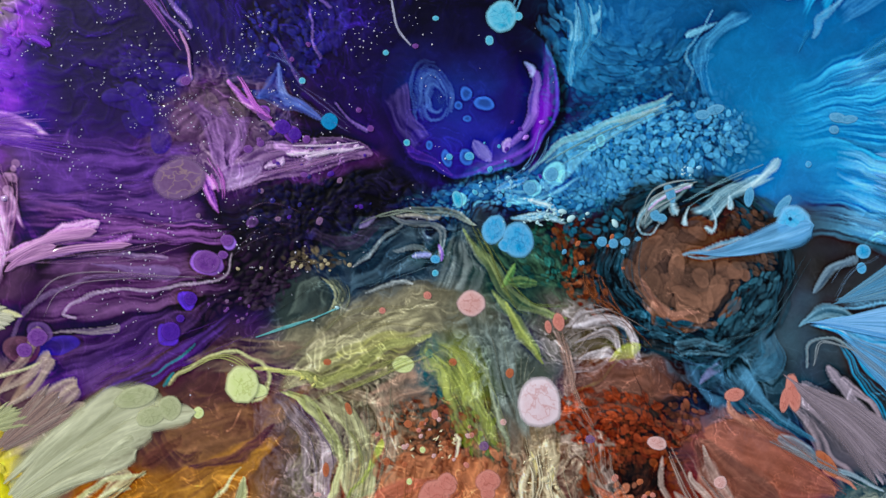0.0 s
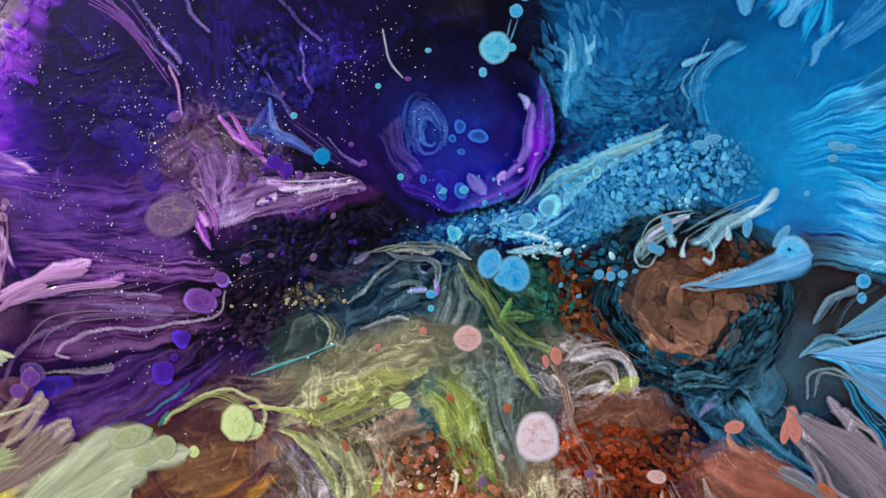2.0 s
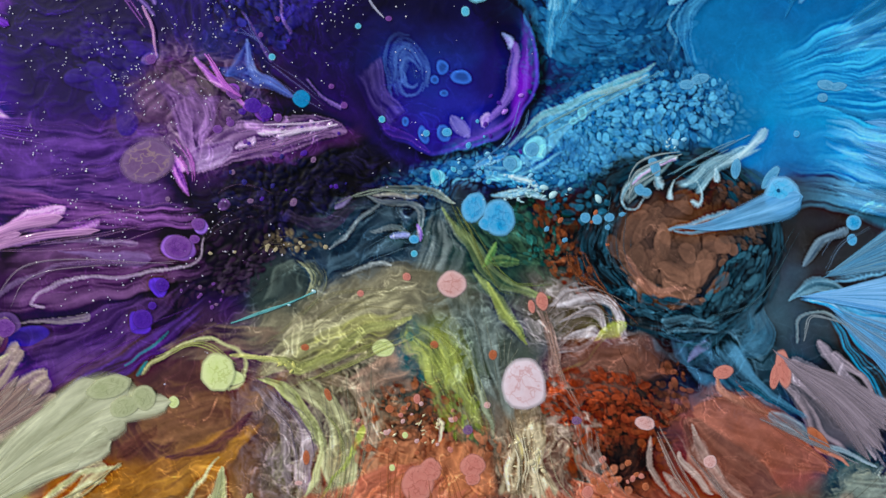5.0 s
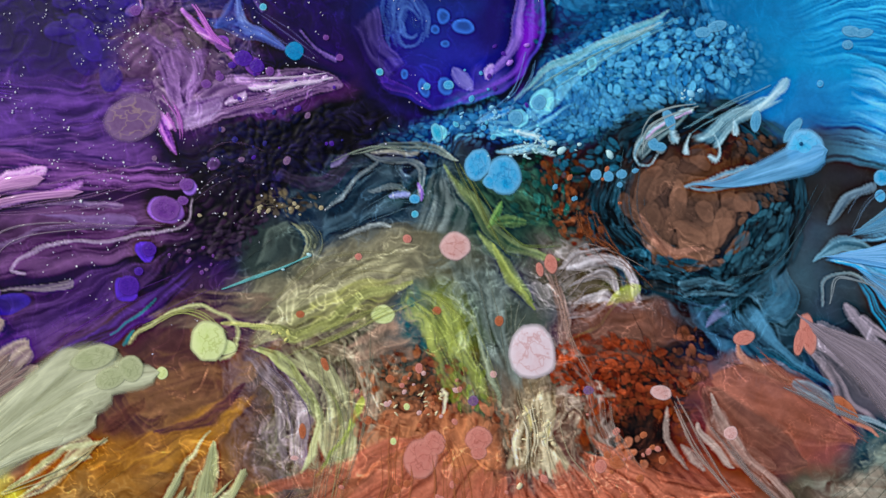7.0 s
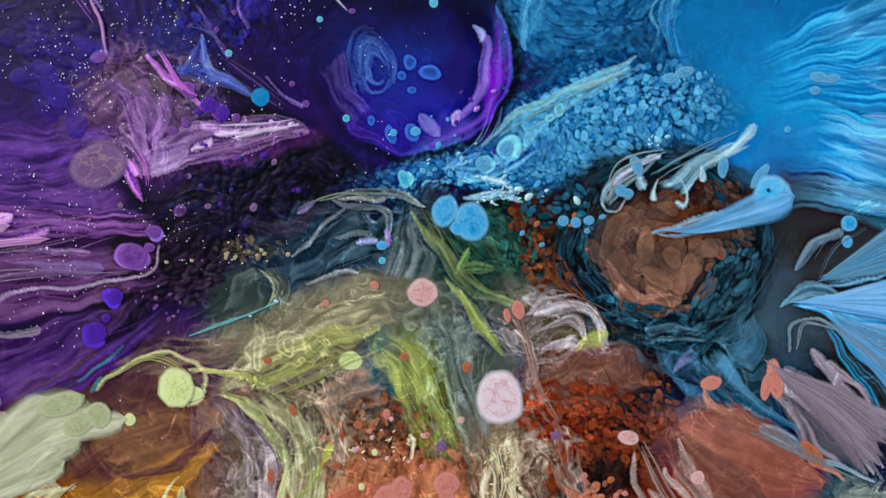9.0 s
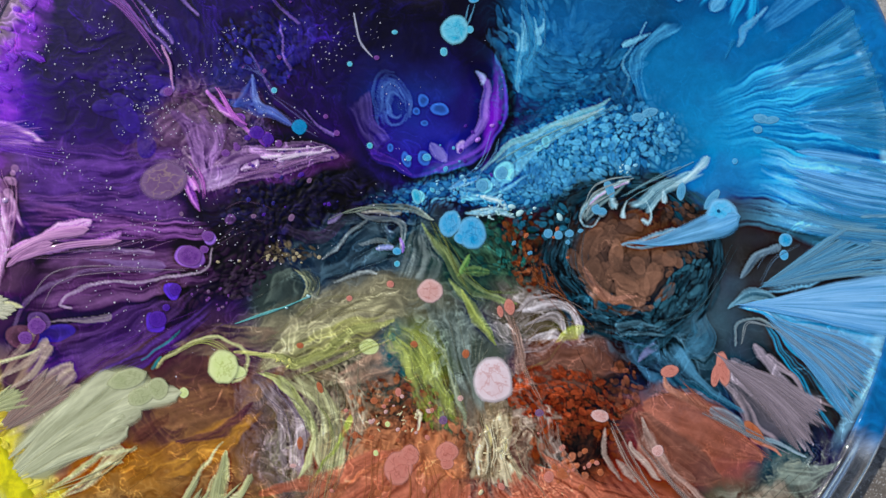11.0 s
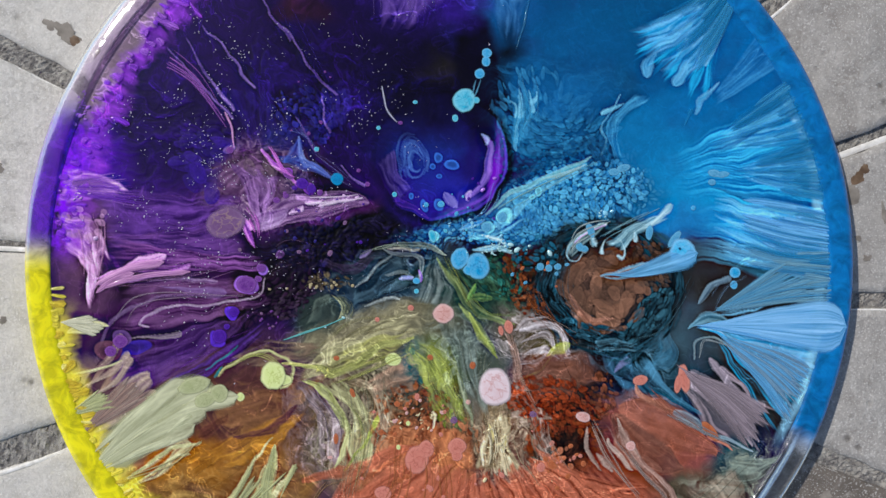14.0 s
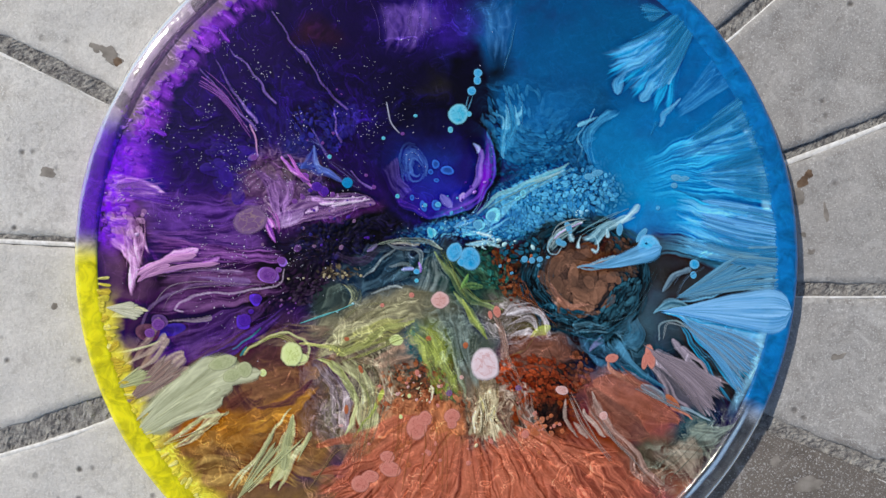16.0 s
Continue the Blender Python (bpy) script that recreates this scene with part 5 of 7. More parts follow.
# clear band and violet frills inside the upper left edge
RAD, ANG = np.hypot(GX - CX, GY - CY), np.degrees(np.arctan2(CY - GY, GX - CX)) % 360
frill = 574 + 22 * fbm(ANG / 3.0, RAD / 60, 4)
upper = smooth(118, 128, ANG) * smooth(160, 155, ANG)
lay((slice(None), slice(None)), upper * smooth(0, 8, RAD - frill) * 0.85, rgb("8c7488"))
lay((slice(None), slice(None)), smooth(118, 128, ANG) * smooth(182, 176, ANG) * smooth(34, 4, np.abs(RAD - frill + 6)) * (0.45 + 0.5 * fbm(ANG / 1.2, RAD / 30, 3)).clip(0, 1), rgb("9a3ce0"))
lay((slice(None), slice(None)), smooth(156, 162, ANG) * smooth(180, 174, ANG) * smooth(557, 592, RAD) * (0.5 + 0.8 * fbm(GX / 9, GY / 9, 3)).clip(0, 1), rgb("7c13f0"))
# pale line where the blue fans meet the edge
lay((slice(None), slice(None)), (smooth(330, 338, ANG) + smooth(28, 22, ANG)).clip(0, 1) * smooth(12, 2, np.abs(RAD - 597 - 8 * fbm(ANG / 5, RAD * 0, 3))) * 0.6, rgb("8cccec"))
lay((slice(None), slice(None)), smooth(184, 192, ANG) * smooth(245, 238, ANG) * smooth(563, 598, RAD + 16 * fbm(ANG / 2, RAD / 40, 3)) * 0.9, rgb("e8d83c"))

wash(770, 208, 92, 26, 0, "0c0828", 0.9, 0.6)
wash(610, 428, 105, 42, -10, "070410", 0.5, 0.5)
wash(520, 500, 70, 26, -40, "10061c", 0.45, 0.5)
# the bubble's skin: a thin bright line, darker ink outside it
SKIN = np.hypot((GX - 776) / 100, (GY - 290) / 92) + 0.05 * W1
lay((slice(None), slice(None)), smooth(0.0, 0.02, SKIN - 1) * smooth(0.16, 0.04, SKIN - 1) * (0.15 + 0.55 * smooth(-90, 60, (GX - 776) * 0.7 + (GY - 290) * 0.7)), rgb("060518"))
lay((slice(None), slice(None)), smooth(0.035, 0.0, np.abs(SKIN - 0.98)) * smooth(-60, 70, (GX - 776) * 0.8 + (GY - 290) * 0.6) * smooth(230, 290, GY) * (0.4 + 0.8 * W2).clip(0, 0.6), rgb("6a44e0"))

# the wet ink has crept: everything drawn is pulled about a little
def crept(field, dx, dy):
    step = axis[1] - axis[0]
    x = np.clip(np.arange(N)[None, :] + dx / step, 0, N - 1.001)
    y = np.clip(np.arange(N)[:, None] + dy / step, 0, N - 1.001)
    i, j = x.astype(int), y.astype(int)
    u, v = x - i, y - j
    if field.ndim == 3:
        u, v = u[..., None], v[..., None]
    return (field[j, i] * (1 - u) + field[j, i + 1] * u) * (1 - v) + (field[j + 1, i] * (1 - u) + field[j + 1, i + 1] * u) * v


CREEP_X = 9 * fbm(GX / 50 + 3, GY / 50, 2) + 2.2 * fbm(GX / 18, GY / 18 + 8, 2)
CREEP_Y = 9 * fbm(GX / 50 + 70, GY / 50, 2) + 2.2 * fbm(GX / 18 + 44, GY / 18, 2)
still = smooth(560, 500, np.hypot(GX - CX, GY - CY))
PIG, HGT = crept(PIG, CREEP_X * still, CREEP_Y * still), crept(HGT, CREEP_X * still, CREEP_Y * still)

# marbling over it all: ink drawn out into fine curls, weaker where the washes lie smooth
calm = np.clip(smooth(1.2, 0.85, np.hypot((GX - 1100) / 290, (GY - 190) / 260)) + 0.6 * smooth(1.2, 0.8, np.hypot((GX - 776) / 110, (GY - 292) / 100)) + 0.7 * smooth(1.2, 0.8, np.hypot((GX - 1160) / 110, (GY - 530) / 100)) + 0.6 * smooth(1.3, 0.8, np.hypot((GX - 330) / 200, (GY - 460) / 200)) + 0.5 * smooth(1.2, 0.8, np.hypot((GX - 1130) / 110, (GY - 740) / 70)), 0, 0.85)
curl = fbm(GX / 30 + 2.6 * W2 + 0.8 * fbm(GX / 24, GY / 24, 2), GY / 30 + 2.6 * W1, 4)
hair = ridge(GX / 34 + 3.2 * W1, GY / 34 - 3.2 * W2, 3)
PIG *= np.exp((0.22 * curl + 0.15 * (hair - 0.33)) * (1 - calm))[..., None]
HGT += 0.10 * MM * (hair - 0.3) * (1 - calm)
# thin filaments run through all of it
P1, Q1 = GX / 30 + 1.5 * fbm(GX / 60, GY / 60 + 4, 3), GY / 30 + 1.5 * fbm(GX / 60 + 33, GY / 60, 3)
P2, Q2 = fbm(P1 * 1.2, Q1 * 1.2 + 9, 3), fbm(P1 * 1.2 + 51, Q1 * 1.2, 3)
thin = (1 - np.abs(2 * value(P1 * 1.3 + 1.2 * P2, Q1 * 1.3 + 1.2 * Q2) - 1)) ** 10 + 0.7 * (1 - np.abs(2 * value(P1 * 2.9 + 1.6 * Q2, Q1 * 2.9 + 1.6 * P2) - 1)) ** 10
PIG *= np.exp((0.75 * thin * smooth(-0.3, 0.4, P2) - 0.12) * (1 - calm))[..., None]
# deepen the darks and lift the lights of the pigment
bright = PIG @ np.array([0.3, 0.55, 0.15])
PIG *= (np.clip(bright / 0.06, 0.02, 1) ** 0.19)[..., None]
PIG *= (1.18 * np.clip(bright / 0.10, 0.05, 6) ** 0.10)[..., None]


def spread(field, r):
    """The field averaged over squares of 2 r + 1 cells."""
    for ax in (0, 1):
        pad = [(0, 0)] * field.ndim
        pad[ax] = (r + 1, r)
        total = np.cumsum(np.pad(field, pad, mode="edge"), axis=ax)
        n = field.shape[ax]
        field = (np.take(total, np.arange(2 * r + 1, n + 2 * r + 1), axis=ax) - np.take(total, np.arange(0, n), axis=ax)) / (2 * r + 1)
    return field


# ink draws back from its borders: paler cores, darker seams
for reach, share in ((2, 0.6), (11, 0.25)):
    PIG = np.clip(PIG + share * (PIG - spread(PIG, reach)), 0.25 * PIG, 2.2 * PIG)
HGT += 0.10 * MM * W1 + 0.05 * MM * fbm(GX / 22, GY / 22, 3)
HGT += 0.5 * MM * np.clip(1 - (np.hypot((GX - 776) / 102, (GY - 292) / 94)) ** 2, 0, 1)
HGT = np.clip(spread(HGT, 1) * 0.17, -0.2 * MM, 0.22 * MM)


def bed_mesh():
    inside = np.hypot(GX - CX, GY - CY) <= BED
    number = -np.ones((N, N), dtype=np.int64)
    number[inside] = np.arange(inside.sum())
    x, y = (GX[inside] - CX) * UNIT, -(GY[inside] - CY) * UNIT
    z = 6.65 * MM + HGT[inside]
    a, b, c, d = number[:-1, :-1], number[:-1, 1:], number[1:, 1:], number[1:, :-1]
    full = (a >= 0) & (b >= 0) & (c >= 0) & (d >= 0)
    quads = np.stack([a[full], d[full], c[full], b[full]], 1).astype(np.int32)
    me = bpy.data.meshes.new("ink_bed")
    me.vertices.add(len(x))
    me.vertices.foreach_set("co", np.stack([x, y, z], 1).astype(np.float32).ravel())
    me.loops.add(quads.size)
    me.loops.foreach_set("vertex_index", quads.ravel())
    me.polygons.add(len(quads))
    me.polygons.foreach_set("loop_start", np.arange(0, quads.size, 4, dtype=np.int32))
    me.polygons.foreach_set("use_smooth", np.ones(len(quads), dtype=bool))
    me.update(calc_edges=True)
    col = me.attributes.new("pigment", "FLOAT_COLOR", "POINT")
    p = np.clip(PIG[inside], 0, 1)
    col.data.foreach_set("color", np.concatenate([p, np.ones((len(p), 1))], 1).astype(np.float32).ravel())
    return me


part("ink_bed", bed_mesh(), bed_material(), disc, "swirled alcohol ink in purple, blue, olive and coral")


def rim_mesh():
    """The disc's clear edge: a rounded lip, open to the ink within; tint and clarity change round it."""
    groove = ((602, 6.2), (604, 7.9), (609, 7.95), (613, 7.6), (617, 7.1), (621, 6.75), (625, 6.75), (629, 7.15), (633, 7.6), (637, 7.8), (642, 7.4), (646, 6.0), (648, 3.4), (646, 1.0), (641, 0.2), (609, 0.2))
    plain = (6.2, 7.0, 7.15, 7.25, 7.35, 7.4, 7.45, 7.45, 7.4, 7.25, 6.8, 5.6, 3.4, 1.0, 0.2, 0.2)
    sloped = (6.2, 7.4, 7.85, 7.95, 7.92, 7.84, 7.72, 7.58, 7.4, 7.1, 6.5, 5.3, 3.2, 1.0, 0.2, 0.2)
    n = 360
    verts, tint, clear, faces = [], [], [], []
    for i in range(n):
        th = 360 * i / n
        ca, sa = math.cos(radians(th)), math.sin(radians(th))

        def band(a, b, soft=3.0):
            mid, half = (a + b) / 2, (b - a) / 2
            d = abs((th - mid + 180) % 360 - 180)
            return float(smooth(half + soft, half - soft, np.array(d)))
        c, k = rgb("e8ecf0"), 1.0
        for a, b, code, q in ((-27, 92, "0874bc", 0.02), (92, 122, "5a60c8", 0.7), (122, 157, "ddc8f0", 0.97), (157, 178, "7c34ec", 0.6),
                              (178, 250, "fff218", 0.05), (250, 300, "d8825c", 0.6), (300, 316, "c84a12", 0.5), (316, 333, "e4ecf4", 0.97)):
            m = band(a, b)
            c, k = c * (1 - m) + rgb(code) * m, k * (1 - m) + q * m
        deep, lean = band(314, 336, 6.0), band(116, 164, 8.0)
        for (r, z), flat, slant in zip(groove, plain, sloped):
            z = flat + (z - flat) * deep + (slant - flat) * lean
            r += 2.0 * float(fbm(np.array(th / 4.0), np.array(z), 2)) if 605 < r < 639 else 0.0
            verts.append((r * UNIT * ca, r * UNIT * sa, z * MM))
            tint.append((*c, 1.0))
            clear.append(k)
    p = len(groove)
    for i in range(n):
        for j in range(p - 1):
            a, b = i * p + j, ((i + 1) % n) * p + j
            faces.append((a, b, b + 1, a + 1))
    me = mesh_of("resin_rim", verts, faces)
    me.attributes.new("tint", "FLOAT_COLOR", "POINT").data.foreach_set("color", np.array(tint, dtype=np.float32).ravel())
    me.attributes.new("clarity", "FLOAT", "POINT").data.foreach_set("value", np.array(clear, dtype=np.float32))
    return me


part("resin_rim", rim_mesh(), rim_material(), disc, "glossy clear rim, yellow, violet and blue where ink ran into it")


def backing_mesh():
    verts, faces, n = [], [], 96
    for z in (0.2 * MM, 4.4 * MM):
        for i in range(n):
            a = 2 * math.pi * i / n
            verts.append((603 * UNIT * math.cos(a), 603 * UNIT * math.sin(a), z))
    for i in range(n):
        faces.append((i, (i + 1) % n, n + (i + 1) % n, n + i))
    faces += [tuple(range(n, 2 * n)), tuple(reversed(range(n)))]
    return mesh_of("backing", verts, faces, None, False)


part("backing", backing_mesh(), solid("cast_resin", "2a1340", "3a3048", 60.0), disc, "dark cast resin underside")

# ---- drops of ink on the disc ----
SKY = drop_ink("18a3dc", "0b6ca8", "7cc6ee")
PALE = drop_ink("d9a49c", "b05a50", "ecc8c4")
WHITE = drop_ink("e4c8cc", "c4746c", "f2e4ea")
ROSE = drop_ink("cf7d6e", "9c4a3c", "dc9484")
LIME = drop_ink("d8e894", "a8b848", "ecf4b4")
VIOLET = drop_ink("441a94", "2c0c64", "5c2cac")
MAUVE = drop_ink("6c3490", "48206c", "8c58a8")
SAND = drop_ink("6c4878", "b89c88", "8c6c98")
CYAN = drop_ink("1fb4d8", "0e78a8", "8cd8ec")
RUST = drop_ink("b05e3a", "7a3418", "c87a54")
TEALISH = drop_ink("4a9cc8", "1c74a8", "74bce0")

drop(disc, 614, 323, 10, 10, 0, drop_ink("0c86c0", "045a94", "1194cc"), "blue bead of ink")
drop(disc, 811, 201, 18, 19, 0, CYAN, "pale blue cracked drop with a trailing tail")
drop(disc, 797, 229, 5, 6, 0, CYAN)
drop(disc, 835, 160, 8, 8, 0, SKY)
drop(disc, 845, 141, 7, 8, 0, SKY)
drop(disc, 846, 128, 8, 8, 0, SKY)
drop(disc, 830, 201, 5, 5, 0, CYAN)
drop(disc, 804, 446, 14, 18, 15, SKY, "bright blue drop, one of a pair")
drop(disc, 832, 458, 19, 22, -10, SKY, "bright blue drop, one of a pair")
drop(disc, 820, 464, 11, 9, 0, SKY)
drop(disc, 762, 412, 6, 11, -15, CYAN)
drop(disc, 870, 382, 8, 8, 0, TEALISH)
drop(disc, 845, 398, 8, 8, 0, TEALISH)
drop(disc, 779, 532, 17, 16, 0, PALE, "pale pink cracked drop")
drop(disc, 701, 603, 13, 11, 0, LIME, "lime green bead of ink")
drop(disc, 858, 645, 27, 30, 0, WHITE, "large pale pink drop, cracked like porcelain", TOP + 0.4 * MM, 0.10)
drop(disc, 995, 692, 12, 8, 15, PALE, "pale pink oval bead")
drop(disc, 1069, 737, 8, 8, 0, PALE)
drop(disc, 1084, 635, 12, 8, -10, ROSE)
drop(disc, 880, 552, 7, 11, -10, ROSE)
drop(disc, 868, 558, 4, 8, -10, ROSE)
drop(disc, 441, 391, 33, 24, -14, SAND, "translucent lilac and sand coloured drop")
drop(disc, 737, 758, 19, 23, 0, ROSE, "coral drop, one of a pair")
drop(disc, 752, 742, 13, 14, 0, ROSE)
drop(disc, 800, 738, 15, 14, 0, ROSE, "coral drop, one of a pair")
drop(disc, 800, 752, 9, 9, 0, ROSE)
drop(disc, 685, 810, 14, 11, 10, ROSE)
drop(disc, 690, 832, 20, 15, 15, ROSE)
drop(disc, 637, 858, 17, 16, 0, ROSE)
drop(disc, 655, 845, 16, 12, 0, ROSE)
drop(disc, 516, 628, 20, 23, 10, LIME, "lime drop with a curling tail", TOP + 0.4 * MM, 0.12)
drop(disc, 530, 634, 15, 9, 10, LIME)
drop(disc, 1149, 437, 21, 22, -20, drop_ink("2bbcf0", "1174b0", "8ccef8"), "bright blue bird-shaped drop with a long tail", TOP + 0.4 * MM)
drop(disc, 1144, 431, 2.2, 2.2, 0, drop_ink("0b4a74", "042a44", "0b4a74"), "", TOP + 0.75 * MM)
drop(disc, 1137, 416, 6, 16, 38, TEALISH)
drop(disc, 1098, 406, 6, 12, 8, TEALISH)
drop(disc, 1007, 403, 6, 13, -22, TEALISH)
drop(disc, 990, 428, 6, 8, -30, TEALISH)
drop(disc, 997, 431, 7, 5, 10, TEALISH)
drop(disc, 929, 459, 6, 6, 0, TEALISH)
drop(disc, 942, 461, 6, 6, 0, TEALISH)
drop(disc, 956, 459, 6, 5, 0, TEALISH)
drop(disc, 1043, 312, 9, 6, -10, TEALISH)
drop(disc, 1058, 306, 11, 6, -15, TEALISH)
drop(disc, 1198, 314, 10, 6, 10, TEALISH)
drop(disc, 1212, 316, 10, 5, -8, TEALISH)
drop(disc, 1195, 328, 6, 5, 0, TEALISH)
drop(disc, 1231, 468, 9, 9, 0, SKY)
drop(disc, 1229, 487, 6, 7, 0, SKY)
drop(disc, 1166, 368, 3.5, 4, 0, SKY)
drop(disc, 1152, 632, 9, 24, -8, ROSE, "flat coral tongue of ink")
drop(disc, 1143, 640, 6, 16, 12, ROSE)
drop(disc, 1192, 714, 8, 20, -40, RUST)
drop(disc, 560, 330, 10, 9, 0, VIOLET)
drop(disc, 574, 338, 8, 8, 0, VIOLET)
drop(disc, 538, 316, 9, 7, 40, MAUVE)
drop(disc, 520, 356, 6, 5, 0, MAUVE)
drop(disc, 473, 486, 16, 14, 0, MAUVE, "translucent violet bubble of ink")
drop(disc, 496, 461, 8, 7, 0, MAUVE)
drop(disc, 492, 478, 6, 5, 0, MAUVE)
drop(disc, 455, 529, 8, 8, 0, VIOLET)
drop(disc, 443, 552, 5, 5, 0, VIOLET)
drop(disc, 432, 567, 12, 11, 0, VIOLET)
drop(disc, 278, 575, 12, 11, 0, MAUVE)
drop(disc, 263, 590, 10, 9, 0, MAUVE)
drop(disc, 448, 278, 6, 6, 0, MAUVE)
drop(disc, 463, 433, 3, 3, 0, SAND)
drop(disc, 536, 404, 3, 3, 0, SAND)
drop(disc, 603, 438, 4, 5, 30, SAND)
drop(disc, 626, 391, 3, 4, 30, SAND)
drop(disc, 555, 436, 4, 3, 0, SAND)
drop(disc, 728, 523, 5, 5, 0, ROSE)
drop(disc, 676, 541, 4, 4, 0, ROSE)
drop(disc, 613, 601, 5, 4, 0, RUST)
drop(disc, 737, 481, 6, 5, 0, SKY)
drop(disc, 737, 497, 4, 4, 0, CYAN)
drop(disc, 661, 331, 4, 4, 0, MAUVE)
drop(disc, 703, 347, 4, 4, 0, CYAN)
drop(disc, 752, 363, 4, 4, 0, SKY)
drop(disc, 775, 362, 6, 5, 0, SKY)
drop(disc, 735, 204, 4, 3, 0, CYAN)
drop(disc, 678, 244, 3.5, 3.5, 0, CYAN)
drop(disc, 582, 277, 4, 4, 0, CYAN)
drop(disc, 712, 236, 4, 3, 0, MAUVE)
drop(disc, 738, 661, 4, 6, 0, ROSE)
drop(disc, 724, 702, 3.5, 4, 0, LIME)
drop(disc, 709, 739, 3.5, 4, 0, LIME)
drop(disc, 758, 600, 5, 5, 0, RUST)
drop(disc, 824, 612, 5, 6, 0, RUST)
drop(disc, 795, 697, 6, 6, 0, SAND)
drop(disc, 817, 669, 4, 4, 0, PALE)
drop(disc, 930, 770, 7, 8, 0, ROSE)
drop(disc, 948, 766, 9, 8, 0, RUST)
drop(disc, 918, 688, 6, 5, 0, SAND)
drop(disc, 707, 672, 5, 5, 0, RUST)
drop(disc, 682, 716, 5, 5, 0, RUST)
drop(disc, 612, 726, 4, 9, 0, RUST)
drop(disc, 638, 655, 4, 8, -25, RUST)
drop(disc, 603, 755, 5, 3, 0, PALE)
drop(disc, 464, 661, 7, 7, 0, LIME, "lime tip")

# ---- plumes: fans of tongues that ran to the edge ----
BLUES = [ink("066cac", "2c9cd4", 0.5), ink("0c78bc", "4cb0e0", 0.5), ink("06609c", "1c8cc8", 0.5)]
PALEBLUE = [ink("4aa8f0", "80ccfc", 0.8), ink("58b2f4", "74c4f8", 0.8)]
HAZEBLUE = [ink("3c80a8", "78bce0", 0.7), ink("2a78a8", "60b0dc", 0.7), ink("4c8aa8", "88bcd4", 0.7)]
GREYPINK = [ink("7a6c78", "a89aa4"), ink("6a6470", "968890")]
GREYBLUE = [ink("1d8cc4", "78bcec"), ink("5a80a0", "88b0cc")]
LIMES = [ink("a4ac76", "d4d8a0"), ink("949a6c", "c8cc98")]
CORALS = [ink("a8563f", "d08068"), ink("984a34", "c87058")]
fan(disc, "bright blue fan of ink at the edge", [(1331, 158), (1265, 207), (1190, 264)], [(1377, 258), (1305, 273), (1190, 283)], 40, 9, BLUES)
fan(disc, "sky blue fan of ink with a blunt inner edge", [(1377, 251), (1305, 278), (1231, 305)], [(1381, 359), (1305, 342), (1224, 315)], 38, 9, BLUES)
fan(disc, "sky blue brush of ink with a ragged inner edge", [(1379, 378), (1305, 363), (1197, 348)], [(1381, 451), (1305, 438), (1193, 393)], 34, 11, BLUES + PALEBLUE[:1])
fan(disc, "pale blue brush of ink over a dark hollow", [(1381, 438), (1305, 438), (1203, 400)], [(1390, 481), (1305, 467), (1207, 454)], 26, 10, HAZEBLUE + BLUES)
fan(disc, "hazy blue fan with dark gaps", [(1393, 477), (1305, 487), (1203, 515)], [(1397, 511), (1305, 515), (1196, 532)], 14, 6, HAZEBLUE)
fan(disc, "blue fan of ink near the edge", [(1204, 16), (1143, 57), (1061, 88)], [(1231, 54), (1197, 122), (1149, 183)], 36, 11, BLUES)
plume(disc, "grey-blue tongues over a dark hollow", (1195, 530), -36, -8, 150, 190, 18, 7, HAZEBLUE, start=0.08)
part("plume", petal_mesh("plume", spline([(1164, 550), (1270, 549), (1403, 553)], 26), 84, TOP + 0.62 * MM, 0.6, 0.02, 0.95), ink("27acee", "96cefa", 1.0, 14.0, 0.4, 0.06), disc, "large pale blue plume, pointed at its tip")
plume(disc, "pale blue streaks within the large plume", (1166, 550), -8, 11, 215, 215, 16, 7, PALEBLUE, TOP + 0.25 * MM, start=0.1, ragged=0.3)
plume(disc, "grey-blue tongues fanning to the edge", (1200, 560), 20, 52, 195, 185, 26, 9, GREYBLUE, start=0.2, curl=-0.04)
plume(disc, "dusty pink and grey tongues of ink", (1140, 610), 28, 50, 170, 180, 16, 14, GREYPINK, start=0.15, curl=-0.04)
plume(disc, "short blue tongues at the edge", (1185, 20), 150, 200, 40, 60, 8, 10, BLUES)
lime_plume = part("plume", petal_mesh("plume", spline([(244, 767), (312, 710), (377, 663), (429, 654)], 26), 78, TOP + 0.05 * MM, 0.6, 0.85, 0.3, 0.55), ink("989c74", "ccd0a4", 1.0, 3.0, 0.4, 0.14), disc, "lime green plume with rounded lobes")
for pts, w in (([(241, 762), (313, 692), (381, 636)], 40), ([(240, 767), (328, 688), (418, 634)], 40), ([(248, 770), (335, 711), (413, 674)], 46), ([(251, 773), (334, 733), (394, 704)], 30), ([(274, 747), (380, 681), (462, 660)], 30),
               ([(335, 711), (365, 689), (403, 659)], 22), ([(349, 718), (372, 700), (391, 689)], 18), ([(237, 747), (291, 699), (344, 658)], 24), ([(266, 768), (311, 744), (360, 726)], 14), ([(244, 767), (290, 733), (342, 700)], 12)):
    part("tongue", petal_mesh("tongue", spline(pts, 18), w, TOP + rng.uniform(0.08, 0.2) * MM, 0.9, 0.3, 0.8), ink("a8ac80", "e4e6c0", 0.95, 2.5, 0.4, 0.2), lime_plume)
plume(disc, "small lime tongues at the edge", (195, 690), -40, -8, 75, 90, 10, 8, LIMES, start=0.1)
plume(disc, "dusty rose tongues at the edge", (215, 720), -52, -28, 120, 135, 14, 13, [ink("6a4c58", "b49888"), ink("7c5c60", "bca898")], start=0.1)
